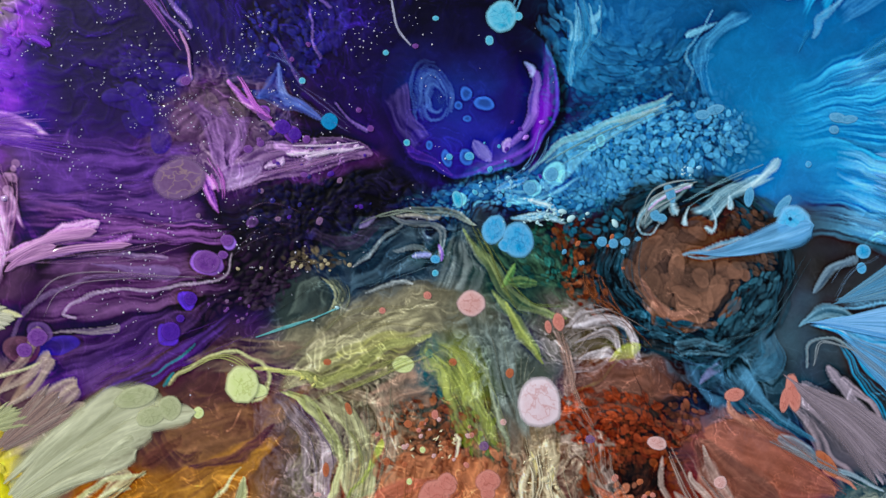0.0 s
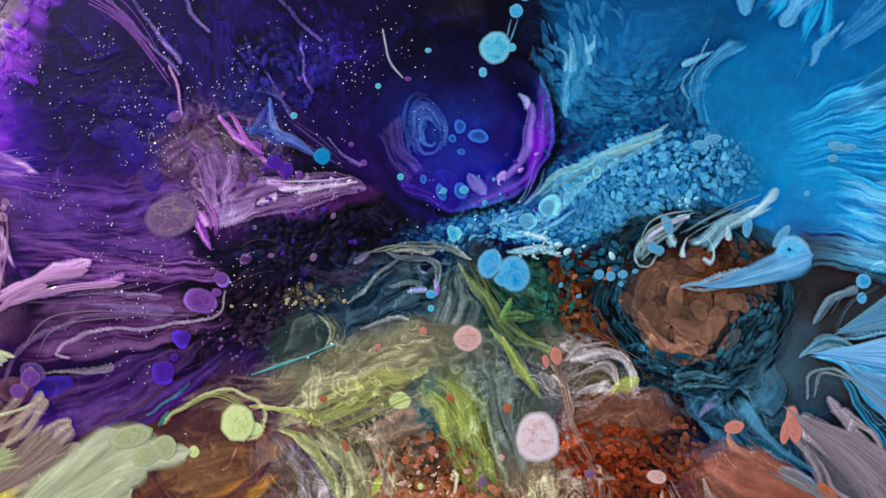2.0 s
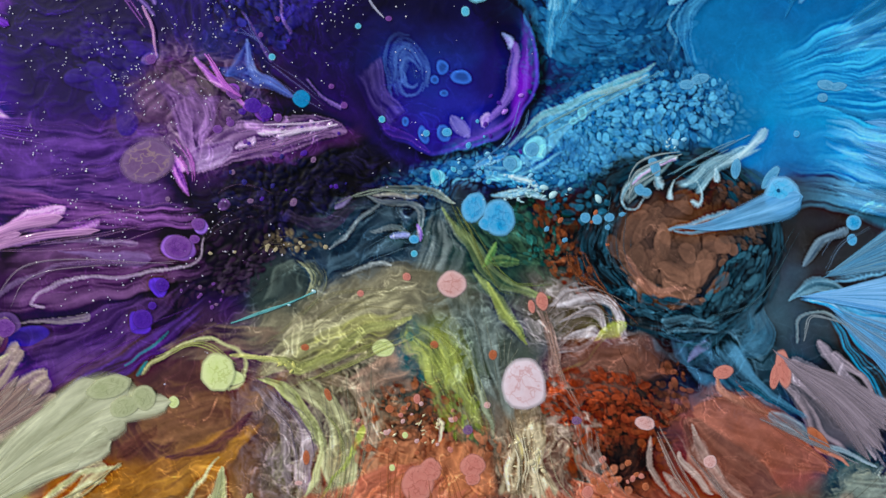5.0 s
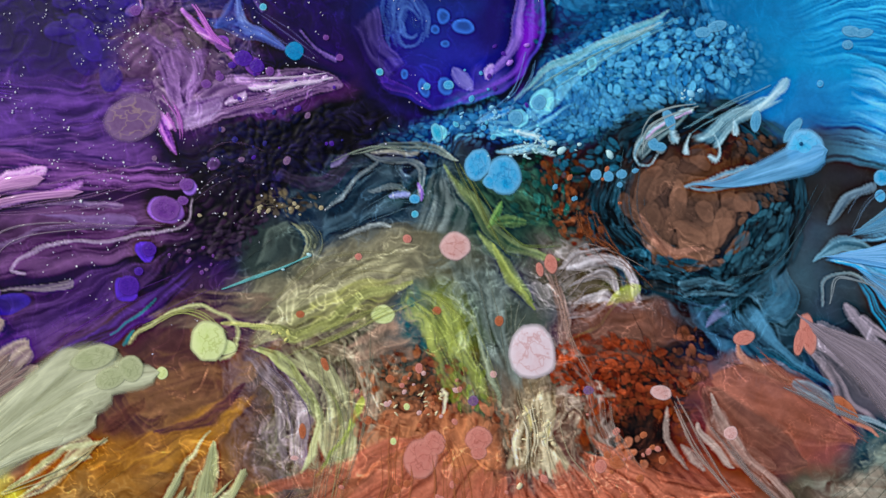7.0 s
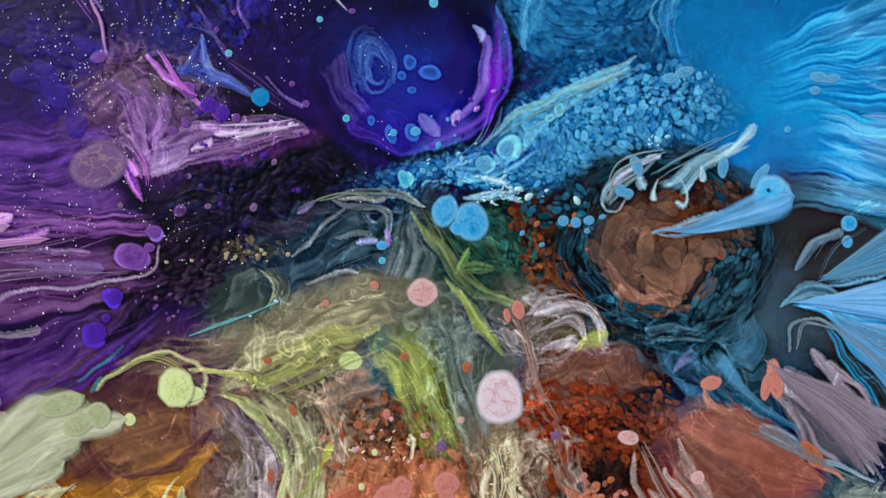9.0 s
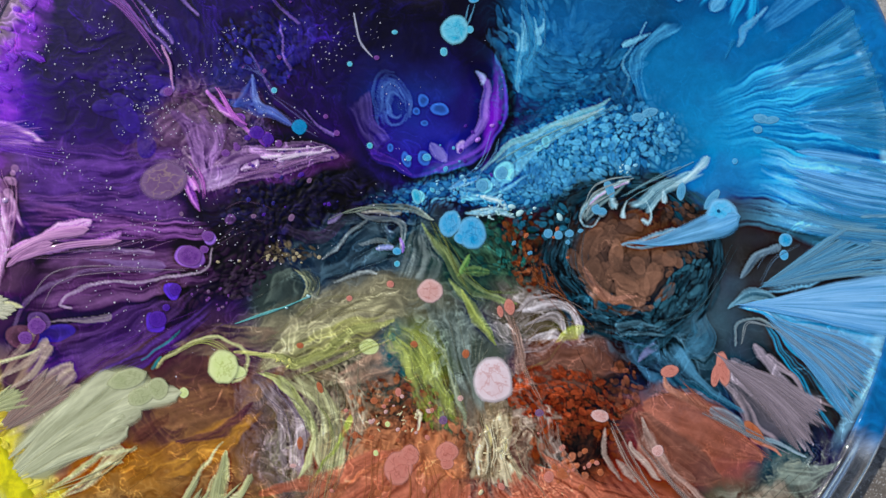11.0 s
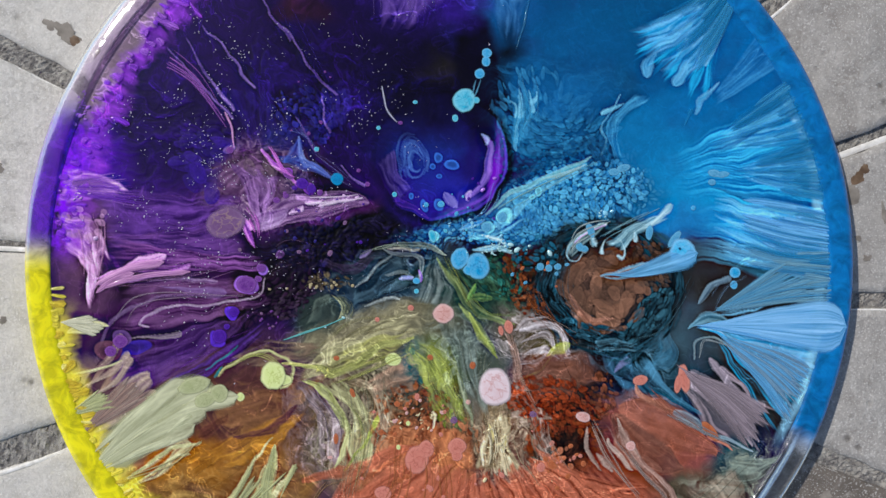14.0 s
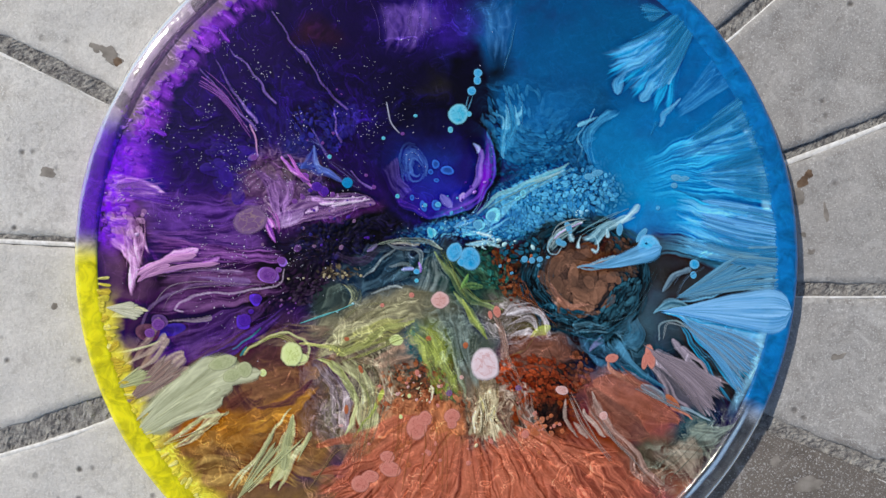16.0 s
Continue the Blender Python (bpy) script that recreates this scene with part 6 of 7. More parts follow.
plume(disc, "pale cream tongues at the edge", (185, 545), -12, 22, 60, 75, 7, 12, [ink("b8b890", "ecead0")], start=0.1)
plume(disc, "lime feather of long tongues", (415, 890), -62, -42, 140, 175, 3, 11, LIMES, start=0.15)
plume(disc, "coral fan sweeping to the lower edge", (850, 730), 60, 130, 180, 180, 36, 15, CORALS, TOP - 0.6 * MM, start=0.5)
for pts, w in (([(238, 488), (290, 462), (347, 452)], 15), ([(245, 494), (310, 474), (388, 467)], 10), ([(240, 500), (270, 478), (300, 470)], 12)):
    part("tongue", petal_mesh("tongue", spline(pts, 14), w, TOP + 0.1 * MM, 1.2, 0.8, 0.8), ink("a058a8", "eab0e0", 1.0, 5.0, 0.4, 0.2), disc, "pink tongue of ink reaching in from the edge")
FRILL = [ink("5a18c0", "9840f0", 0.9, 5.0, 0.4, 0.28), ink("6a20c8", "b058f0", 0.9, 5.0, 0.4, 0.28), ink("7c38c8", "bc74ec", 0.8, 5.0, 0.4, 0.28)]
frill_root = part("frill", petal_mesh("frill", spline([(262, 228), (278, 232), (293, 240)], 10), 12, TOP, 0.8, 0.6, 0.7), FRILL[0], disc, "bright violet lobes of ink along the edge")
for k in range(50):
    a = 123 + 54 * (k + rng.uniform(0, 1)) / 50
    r = 574 + rng.uniform(-16, 22) + (12 if a > 160 else 0)
    lean = radians(a + 180 + rng.uniform(-10, 34))
    long = rng.uniform(8, 20) if rng.random() < 0.85 else rng.uniform(30, 52)
    x0, y0 = CX + r * math.cos(radians(a)), CY - r * math.sin(radians(a))
    pts = [(x0, y0), (x0 + long * 0.5 * math.cos(lean) + rng.uniform(-3, 3), y0 - long * 0.5 * math.sin(lean)), (x0 + long * math.cos(lean), y0 - long * math.sin(lean))]
    part("lobe", petal_mesh("lobe", spline(pts, 9), rng.uniform(6, 17), TOP + rng.uniform(0, 0.1) * MM, 0.8, 0.6, 0.7), FRILL[int(rng.integers(3)) if a < 158 else int(rng.integers(2))], frill_root)
YELLOW = [ink("d8c818", "fff060", 1.0, 4.0, 0.4, 0.25), ink("e8dc30", "fff8a0", 1.0, 4.0, 0.4, 0.25), ink("b89018", "e8d048", 0.9, 4.0, 0.4, 0.25)]
gold_root = part("frill", petal_mesh("frill", spline([(198, 640), (206, 636), (216, 630)], 8), 12, TOP, 0.8, 0.6, 0.7), YELLOW[0], disc, "bright yellow lobes of ink along the edge")
for k in range(70):
    a = 183 + 64 * (k + rng.uniform(0, 1)) / 70
    r = 607 + rng.uniform(-4, 4)
    lean, long = radians(a + 180 + rng.uniform(-30, 30)), rng.uniform(8, 30)
    x0, y0 = CX + r * math.cos(radians(a)), CY - r * math.sin(radians(a))
    pts = [(x0, y0), (x0 + long * 0.5 * math.cos(lean), y0 - long * 0.5 * math.sin(lean)), (x0 + long * math.cos(lean), y0 - long * math.sin(lean))]
    part("lobe", petal_mesh("lobe", spline(pts, 8), rng.uniform(6, 18), TOP + rng.uniform(0, 0.1) * MM, 0.8, 0.7, 0.7), YELLOW[int(rng.integers(3))], gold_root)
plume(disc, "violet streaks running in from the edge", (150, 335), -10, 12, 130, 190, 12, 7, [ink("4a18a8", "9048e0", 0.4), ink("7c48b8", "b878e4", 0.4)], start=0.4, inward=True)
part("tongue", petal_mesh("tongue", spline([(1024, 471), (1067, 470), (1117, 456), (1173, 438)], 26), 42, TOP + 0.35 * MM, 0.7, 0.03, 0.98, 0.84), ink("2a9cdc", "86ccf8", 1.0, 4.0, 0.4, 0.12), disc, "bright blue drop that tapers into a long tail")
part("tongue", petal_mesh("tongue", spline([(1165, 214), (1160, 222), (1152, 240)][::-1], 10), 9, TOP, 0.7), BLUES[0], disc)
part("tongue", petal_mesh("tongue", spline([(525, 820), (538, 790), (551, 765)], 12), 11, TOP, 0.7, 0.2), LIMES[0], disc)
part("tongue", petal_mesh("tongue", spline([(500, 835), (505, 790), (517, 735)][::-1], 14), 26, TOP, 0.7, 0.3), LIMES[1], disc, "lime tongue of ink")
for px, py, rx, ry, tr in ((392, 643, 26, 13, -15), (432, 655, 14, 15, 10), (410, 665, 18, 12, -20)):
    drop(disc, px, py, rx, ry, tr, drop_ink("a8b080", "7c8458", "c8cca0"), "", TOP + 0.5 * MM)

# ---- skeins: threads of ink ----
skein(disc, "violet threads draped like a curtain", [(640, -30), (665, 40), (672, 100)], [(760, -30), (730, 30), (745, 85)], 26, 2.6, ("4a1f88", "8c74c0", 0.55))
skein(disc, "violet threads", [(700, -20), (735, 40), (770, 80)], [(780, -30), (765, 40), (775, 60)], 14, 2.4, ("3430a0", "6c70cc", 0.5))
skein(disc, "lilac trailing thread", [(330, 140), (390, 175), (446, 250)], [(360, 120), (405, 165), (450, 238)], 5, 4, ("5c2788", "a86ac8", 0.8), TOP, 2)
skein(disc, "pink hooked thread", [(440, 220), (450, 245), (456, 275)], [(446, 220), (453, 240), (457, 275)], 3, 4, ("b064c0", "f0b8e8"), TOP + 0.4 * MM, 2)
skein(disc, "fine violet threads", [(500, 30), (560, 130), (600, 220)], [(540, 40), (580, 130), (640, 225)], 24, 1.4, ("200e80", "4a34b4", 0.32), TOP, 5)
skein(disc, "fine violet threads", [(430, 90), (480, 180), (560, 270)], [(480, 90), (540, 180), (610, 250)], 22, 1.8, ("1a0c6c", "3620a0", 0.35), TOP, 6)
skein(disc, "pale hooked thread", [(683, 180), (690, 215), (706, 236)], [(684, 180), (691, 215), (707, 235)], 1, 3, ("a0a8d0", "e0e0f4"), TOP, 1)
skein(disc, "blue threads to a bead", [(535, 250), (560, 255), (580, 275)], [(555, 225), (565, 255), (582, 277)], 7, 3, ("3040b0", "8c94dc", 0.4), TOP, 3)
skein(disc, "blue and lilac threads", [(555, 285), (600, 320), (660, 350)], [(570, 270), (620, 305), (665, 352)], 5, 2.2, ("3c3890", "8c84c4", 0.35), TOP, 3)
skein(disc, "violet veil of threads", [(480, 290), (525, 310), (530, 350)], [(430, 330), (480, 350), (510, 400)], 20, 2.8, ("5c3878", "a880b0", 0.34), TOP, 7)
skein(disc, "bright pink thread", [(505, 265), (527, 300), (545, 320)], [(515, 290), (530, 310), (560, 325)], 5, 4.5, ("a038d0", "f08ef0"), TOP + 0.3 * MM, 3)
skein(disc, "pink folded ribbon", [(470, 370), (485, 400), (490, 425)], [(478, 365), (495, 395), (492, 425)], 6, 5, ("9a43b8", "e080e0"), TOP, 3)
skein(disc, "lilac spike of threads", [(515, 365), (580, 352), (665, 350)], [(530, 400), (590, 385), (663, 352)], 34, 4, ("7c3298", "c898cc", 0.6), TOP, 4)
# near-white threads paint the highlights along the lilac fold
skein(disc, "white glints painted on a lilac fold", [(565, 352), (590, 352), (650, 348)], [(585, 368), (610, 362), (660, 352)], 4, 6, ("d0a8d8", "f8ecfa", 0.8), TOP + 0.5 * MM, 3)
skein(disc, "long violet streaks", [(270, 345), (380, 340), (470, 365)], [(270, 440), (390, 420), (480, 405)], 30, 2.4, ("502084", "80509c", 0.34), TOP - 0.3 * MM, 5)
skein(disc, "long pink streaks", [(250, 470), (350, 440), (470, 420)], [(250, 490), (380, 485), (480, 460)], 30, 2.6, ("7a3388", "b88cb8", 0.55), TOP - 0.3 * MM, 5)
skein(disc, "curved lilac threads", [(255, 560), (310, 500), (480, 505)], [(300, 555), (330, 525), (490, 500)], 7, 2.6, ("7c6484", "b8a4b4", 0.7), TOP - 0.2 * MM, 3)
skein(disc, "violet diagonal streaks", [(250, 660), (380, 590), (500, 540)], [(330, 690), (430, 620), (560, 560)], 40, 2.6, ("3a1370", "742ea8", 0.5), TOP - 0.3 * MM, 4)
skein(disc, "grey-lilac tongue lines", [(300, 498), (380, 500), (440, 506)], [(310, 512), (380, 505), (440, 506)], 4, 7, ("6a3380", "8c6c98", 0.7), TOP, 1)
skein(disc, "dark ridges of ink", [(510, 420), (545, 405), (590, 425)], [(480, 500), (540, 460), (600, 460)], 24, 3, ("3a1848", "6c5470", 0.6), TOP - 0.3 * MM, 6)
skein(disc, "cream beaded threads", [(560, 490), (590, 475), (650, 490)], [(555, 500), (590, 495), (640, 480)], 12, 2.2, ("6a5c48", "c0b088", 0.4), TOP - 0.2 * MM, 8)
skein(disc, "cream thread over the rift", [(640, 445), (700, 425), (780, 440)], [(670, 425), (720, 428), (790, 430)], 10, 2.6, ("66706a", "a8b8a4", 0.8), TOP, 5)
skein(disc, "grey-blue veils", [(640, 490), (690, 450), (745, 440)], [(650, 520), (720, 490), (755, 500)], 26, 2.6, ("3c5c70", "7ca0ac", 0.45), TOP - 0.2 * MM, 8)
skein(disc, "pale green contour threads", [(600, 508), (622, 520), (612, 560)], [(630, 495), (640, 530), (600, 575)], 9, 2.2, ("5a6448", "a0a87c", 0.7), TOP, 3)
skein(disc, "teal thread", [(530, 572), (580, 555), (625, 538)], [(532, 575), (590, 558), (628, 540)], 3, 2.2, ("118c94", "8ce0dc"), TOP, 2)
skein(disc, "yellow-green ribbon of ink", [(772, 430), (800, 490), (860, 590)], [(785, 440), (825, 500), (868, 580)], 22, 4.2, ("56642c", "949c50", 0.55), TOP, 5)
skein(disc, "green ribbon branching", [(800, 490), (840, 540), (890, 540)], [(815, 500), (860, 530), (900, 530)], 14, 3.4, ("4c6430", "8a9c4c", 0.6), TOP, 6)
skein(disc, "lime ridge", [(600, 640), (680, 600), (745, 575)], [(590, 655), (690, 620), (760, 590)], 26, 4, ("7c8040", "bcc06c", 0.6), TOP + 0.2 * MM, 6)
skein(disc, "lime curtain of threads", [(745, 575), (790, 600), (830, 700)], [(740, 590), (765, 640), (775, 730)], 34, 3.4, ("788034", "bcc468", 0.5), TOP + 0.2 * MM, 7)
skein(disc, "olive veil of threads", [(560, 590), (640, 530), (740, 530)], [(600, 630), (680, 580), (790, 590)], 48, 2.4, ("7c7850", "b4ac78", 0.5), TOP - 0.1 * MM, 9)
skein(disc, "pale olive threads", [(790, 540), (810, 600), (830, 720)], [(860, 590), (850, 640), (870, 720)], 30, 2.6, ("5c6454", "a0a48c", 0.5), TOP - 0.1 * MM, 7)
skein(disc, "pinkish-grey folds", [(880, 560), (920, 535), (990, 570)], [(885, 620), (930, 580), (990, 600)], 36, 2.6, ("80706a", "bcaca4", 0.6), TOP, 8)
skein(disc, "rose thread from a bead", [(878, 562), (890, 620), (915, 690)], [(885, 562), (900, 630), (925, 680)], 10, 3.4, ("94705c", "c8a494", 0.7), TOP, 4)
skein(disc, "grey fibres", [(610, 640), (630, 720), (620, 830)], [(690, 620), (680, 720), (650, 820)], 60, 2.6, ("6a6650", "a8a488", 0.6), TOP - 0.1 * MM, 9)
skein(disc, "yellow-green fibres", [(600, 650), (640, 690), (640, 820)], [(660, 690), (665, 740), (655, 800)], 22, 3.2, ("84884c", "c0c47c", 0.5), TOP, 8)
skein(disc, "plum and grey folds", [(540, 650), (590, 700), (600, 790)], [(570, 640), (620, 690), (625, 780)], 30, 3, ("54445a", "948494", 0.5), TOP - 0.1 * MM, 6)
skein(disc, "brown fibres", [(560, 860), (600, 800), (630, 790)], [(530, 880), (580, 810), (600, 760)], 26, 3, ("6c4c30", "a48460", 0.7), TOP, 6)
skein(disc, "looping lime threads", [(440, 620), (490, 600), (545, 630)], [(440, 610), (500, 592), (548, 628)], 4, 2.4, ("94984c", "d4d884"), TOP, 2)
skein(disc, "lime thread", [(530, 615), (570, 612), (600, 628)], [(535, 612), (575, 614), (602, 625)], 5, 3, ("a8ac48", "e8ec98"), TOP, 3)
skein(disc, "rust fibres", [(650, 880), (690, 780), (700, 700)], [(800, 880), (790, 790), (770, 710)], 70, 3.6, ("8c4824", "c87c50", 0.8), TOP - 0.1 * MM, 10)
skein(disc, "pale fibres under the large drop", [(840, 690), (850, 740), (850, 800)], [(890, 690), (900, 750), (940, 800)], 44, 3, ("8c7c5c", "ccbc98", 0.7), TOP, 8)
# cream fibres whose pale colour stands for specular glints
skein(disc, "glints painted as cream fibres", [(845, 700), (850, 740), (845, 770)], [(875, 705), (885, 740), (880, 760)], 5, 3, ("e0d098", "fff8d8", 0.7), TOP + 0.4 * MM, 5)
skein(disc, "grey-pink fibres", [(905, 670), (930, 720), (960, 800)], [(940, 690), (950, 730), (990, 790)], 26, 3, ("8a7064", "b8a496", 0.6), TOP, 8)
skein(disc, "rust threads", [(900, 480), (915, 520), (980, 590)], [(925, 480), (945, 530), (1000, 585)], 24, 3.4, ("5c2c14", "a4623c", 0.8), TOP - 0.1 * MM, 8)
skein(disc, "teal contour threads", [(950, 400), (955, 510), (1050, 580)], [(985, 440), (985, 510), (1040, 560)], 26, 2.4, ("16303a", "4c7280", 0.6), TOP - 0.1 * MM, 4, 36)
skein(disc, "teal contour threads", [(1050, 580), (1120, 560), (1180, 470)], [(1040, 555), (1100, 535), (1150, 470)], 22, 2.4, ("16303a", "4c7280", 0.6), TOP - 0.1 * MM, 4, 36)
skein(disc, "hazy blue threads", [(1000, 420), (1060, 390), (1130, 360)], [(1050, 430), (1080, 400), (1125, 375)], 26, 3, ("1e8098", "94c0cc", 0.7), TOP, 4)
skein(disc, "looped pale thread", [(1040, 385), (990, 395), (968, 440)], [(1045, 392), (985, 425), (985, 450)], 5, 3, ("7898a0", "b4c4c4"), TOP, 3)
skein(disc, "pale teal threads along the beads", [(840, 380), (920, 335), (1030, 290)], [(870, 385), (930, 345), (1020, 305)], 22, 2.8, ("1e94a4", "a0ccc8", 0.6), TOP, 4)
skein(disc, "blue rings of thread", [(720, 250), (735, 300), (765, 250)], [(745, 260), (755, 310), (760, 255)], 12, 2.0, ("2840a0", "5888cc", 0.4), TOP - 0.2 * MM, 10)
skein(disc, "pale blue threads from the bubble", [(800, 400), (840, 370), (865, 310)], [(840, 390), (860, 360), (870, 320)], 14, 2.4, ("1370b8", "7cb0e0", 0.7), TOP, 4)
skein(disc, "blue threads falling from the edge", [(860, 20), (880, 90), (870, 130)], [(920, 20), (905, 80), (890, 130)], 18, 3, ("1c6898", "4898c4", 0.45), TOP, 4)
skein(disc, "blue scaly threads", [(890, 150), (900, 220), (895, 270)], [(920, 150), (935, 210), (905, 235)], 14, 3.4, ("1c6c9c", "58a8cc", 0.6), TOP, 6)
skein(disc, "thin tail of a drop", [(838, 165), (832, 185), (826, 200)], [(830, 165), (824, 185), (820, 195)], 5, 2, ("188cc0", "80c4e4", 0.8), TOP + 0.3 * MM, 2)
skein(disc, "grey-blue curling threads", [(1240, 470), (1200, 490), (1180, 525)], [(1260, 475), (1225, 495), (1205, 530)], 18, 2.4, ("3c5c78", "7c9cb8", 0.45), TOP, 6)
skein(disc, "thin hooked thread", [(1175, 600), (1185, 572), (1240, 590)], [(1176, 600), (1188, 574), (1242, 592)], 2, 2.4, ("6c7c84", "9caab0"), TOP, 2)
skein(disc, "pale streaks across coral", [(1000, 690), (1030, 760), (1110, 860)], [(1010, 690), (1050, 760), (1130, 860)], 14, 4.4, ("94786c", "c4aca0", 0.75), TOP, 4)
skein(disc, "grey streaks across coral", [(1030, 730), (1080, 790), (1140, 850)], [(1060, 730), (1110, 790), (1150, 840)], 12, 4.4, ("806c68", "a89890", 0.7), TOP, 4)
skein(disc, "coral curve", [(1090, 640), (1150, 690), (1230, 750)], [(1090, 650), (1140, 700), (1220, 755)], 10, 4, ("7c4434", "b8705a", 0.8), TOP, 4)
skein(disc, "grey tongue", [(1125, 690), (1180, 715), (1240, 745)], [(1130, 675), (1190, 705), (1250, 740)], 9, 6, ("6c7078", "989ca0", 0.8), TOP, 3)
skein(disc, "dull threads near the lower edge", [(1090, 850), (1180, 800), (1260, 740)], [(1180, 860), (1220, 820), (1280, 760)], 24, 3, ("54584c", "90907c", 0.6), TOP - 0.1 * MM, 7)
skein(disc, "rosy veins at the edge", [(185, 380), (215, 440), (210, 540)], [(250, 380), (250, 440), (235, 520)], 26, 3.4, ("8c5488", "dca0d0", 0.65), TOP, 10)
skein(disc, "amber veins", [(300, 840), (400, 760), (530, 690)], [(330, 860), (450, 800), (560, 700)], 24, 2.6, ("8a5a1c", "b48440", 0.4), TOP - 0.3 * MM, 8)
skein(disc, "thin cream threads", [(290, 785), (350, 760), (405, 730)], [(290, 790), (360, 765), (402, 728)], 3, 2.4, ("9c8c60", "d0c890"), TOP, 2)

# dark rifts where two inks met
for lines in (([(985, 575), (1050, 600), (1130, 560)], [(990, 590), (1060, 580), (1140, 550)], 16), ([(1010, 590), (1012, 640), (1040, 690)], [(1030, 590), (1028, 640), (1060, 690)], 14),
              ([(480, 560), (540, 520), (600, 500)], [(490, 580), (560, 540), (620, 505)], 16), ([(560, 400), (640, 410), (720, 400)], [(570, 440), (650, 430), (725, 385)], 16),
              ([(950, 600), (985, 660), (1010, 720)], [(990, 590), (1005, 650), (1020, 740)], 12), ([(960, 740), (985, 770), (1040, 810)], [(990, 740), (1010, 770), (1060, 800)], 14),
              ([(650, 690), (700, 680), (760, 690)], [(660, 720), (710, 712), (780, 715)], 12),
              ([(1060, 300), (1075, 350), (1110, 380)], [(1040, 310), (1058, 360), (1090, 385)], 12), ([(945, 470), (950, 520), (990, 570)], [(935, 480), (938, 520), (975, 575)], 12),
              ([(780, 560), (770, 620), (800, 690)], [(800, 560), (795, 620), (815, 690)], 10)):
    skein(disc, "dark rift between two inks", lines[0], lines[1], lines[2], 3.0, ("040508", "14161c", 0.25), TOP + 0.02 * MM, 9)


def fleck(count):
    """Tiny white specks of mica, strewn over the purple side."""
    verts, faces = [], []
    made = 0
    while made < count:
        x, y = rng.normal(0, 1, 2) * (190, 170) + (430, 280)
        if float(fbm(np.array(x / 40), np.array(y / 40), 3)) < rng.uniform(-0.1, 0.45):
            continue
        if math.hypot(x - CX, y - CY) > 560 or (x > 880) or y > 700 or y > 1080 - 0.9 * x:
            continue
        r = abs(rng.normal(0, 0.35)) + 0.4
        k = len(verts)
        z = TOP + 0.02 * MM
        verts += [at(x - r, y, z), at(x, y - r, z), at(x + r, y, z), at(x, y + r, z), at(x, y, z + r * UNIT * 0.6)]
        faces += [(k, k + 1, k + 4), (k + 1, k + 2, k + 4), (k + 2, k + 3, k + 4), (k + 3, k, k + 4)]
        made += 1
    return mesh_of("mica_dust", verts, faces)


mica = part("mica_dust", fleck(1000), solid("mica", "c8c4e4", "ffffff"), disc, "tiny white specks of mica")
mica["kind"] = "stuff"

# small beads of ink, strewn where each colour gathers
for cx, cy, sx, sy, count, big, inks in ((730, 690, 55, 40, 34, 4.5, (RUST, ROSE, PALE)), (960, 760, 45, 40, 26, 5.0, (RUST, ROSE)), (580, 345, 50, 35, 26, 5.0, (VIOLET, MAUVE)),
                                         (820, 405, 75, 16, 36, 4.0, (SKY, CYAN, TEALISH)), (620, 425, 60, 28, 18, 3.5, (VIOLET, drop_ink("26206c", "140f40", "3a3490"))), (500, 540, 45, 28, 20, 3.2, (SAND, MAUVE)),
                                         (590, 492, 40, 10, 22, 3.2, (drop_ink("b0a078", "7c6c48", "ccc09c"),)), (935, 470, 40, 18, 18, 4.0, (TEALISH, RUST)), (800, 350, 45, 30, 16, 3.5, (SKY, VIOLET)),
                                         (760, 800, 110, 26, 26, 5.5, (ROSE, RUST)), (560, 200, 50, 60, 16, 3.2, (VIOLET, MAUVE))):
    for k in range(int(count * 0.6)):
        px, py = rng.normal(0, 1, 2) * (sx * 0.6, sy * 0.6) + (cx, cy)
        r = big * rng.uniform(0.35, 1.0)
        drop(disc, px, py, r, r * rng.uniform(0.65, 1.0), rng.uniform(0, 180), inks[int(rng.integers(len(inks)))], "", TOP + 0.06 * MM, 0.1, 0.12, "bead")

# ---- glossy beads added for glints: pale colour paints them, the coat catches the sun ----
GLINT_BEAD = {code: solid("glint_bead_" + code, code, code, 200.0, 1.0, 0.12) for code in ("8cd0ec", "dcd878", "b478e8", "e0d2a4", "b4e0e4", "d0acdc")}
for px, py, r, code in ((883, 425, 7, "b4e0e4"), (893, 433, 8, "b4e0e4"), (868, 411, 5, "8cd0ec"), (912, 427, 4, "b4e0e4"), (944, 438, 8, "b4e0e4"), (858, 431, 5, "8cd0ec"),
                        (1030, 376, 7, "8cd0ec"), (1040, 373, 5, "8cd0ec"), (820, 386, 4, "8cd0ec"), (838, 376, 3, "8cd0ec"), (585, 619, 5, "dcd878"), (597, 628, 4, "dcd878"),
                        (866, 735, 8, "e0d2a4"), (850, 712, 5, "e0d2a4"), (872, 724, 6, "e0d2a4"), (761, 690, 4, "e0d2a4"), (843, 790, 6, "e0d2a4"), (590, 365, 7, "d0acdc"),
                        (645, 352, 6, "d0acdc"), (625, 349, 5, "d0acdc"), (560, 372, 5, "d0acdc"), (215, 225, 8, "b478e8"), (208, 238, 6, "b478e8"), (228, 212, 6, "b478e8"),
                        (840, 340, 6, "b478e8"), (858, 322, 5, "b478e8"), (240, 415, 7, "d0acdc"), (624, 538, 4, "b4e0e4"), (596, 553, 3, "b4e0e4"), (880, 745, 5, "e0d2a4")):
    drop(disc, px, py, r * 0.65, r * 0.45, rng.uniform(-60, 60), GLINT_BEAD[code], "", TOP + 0.1 * MM, 0.15, 0.5, "bead")

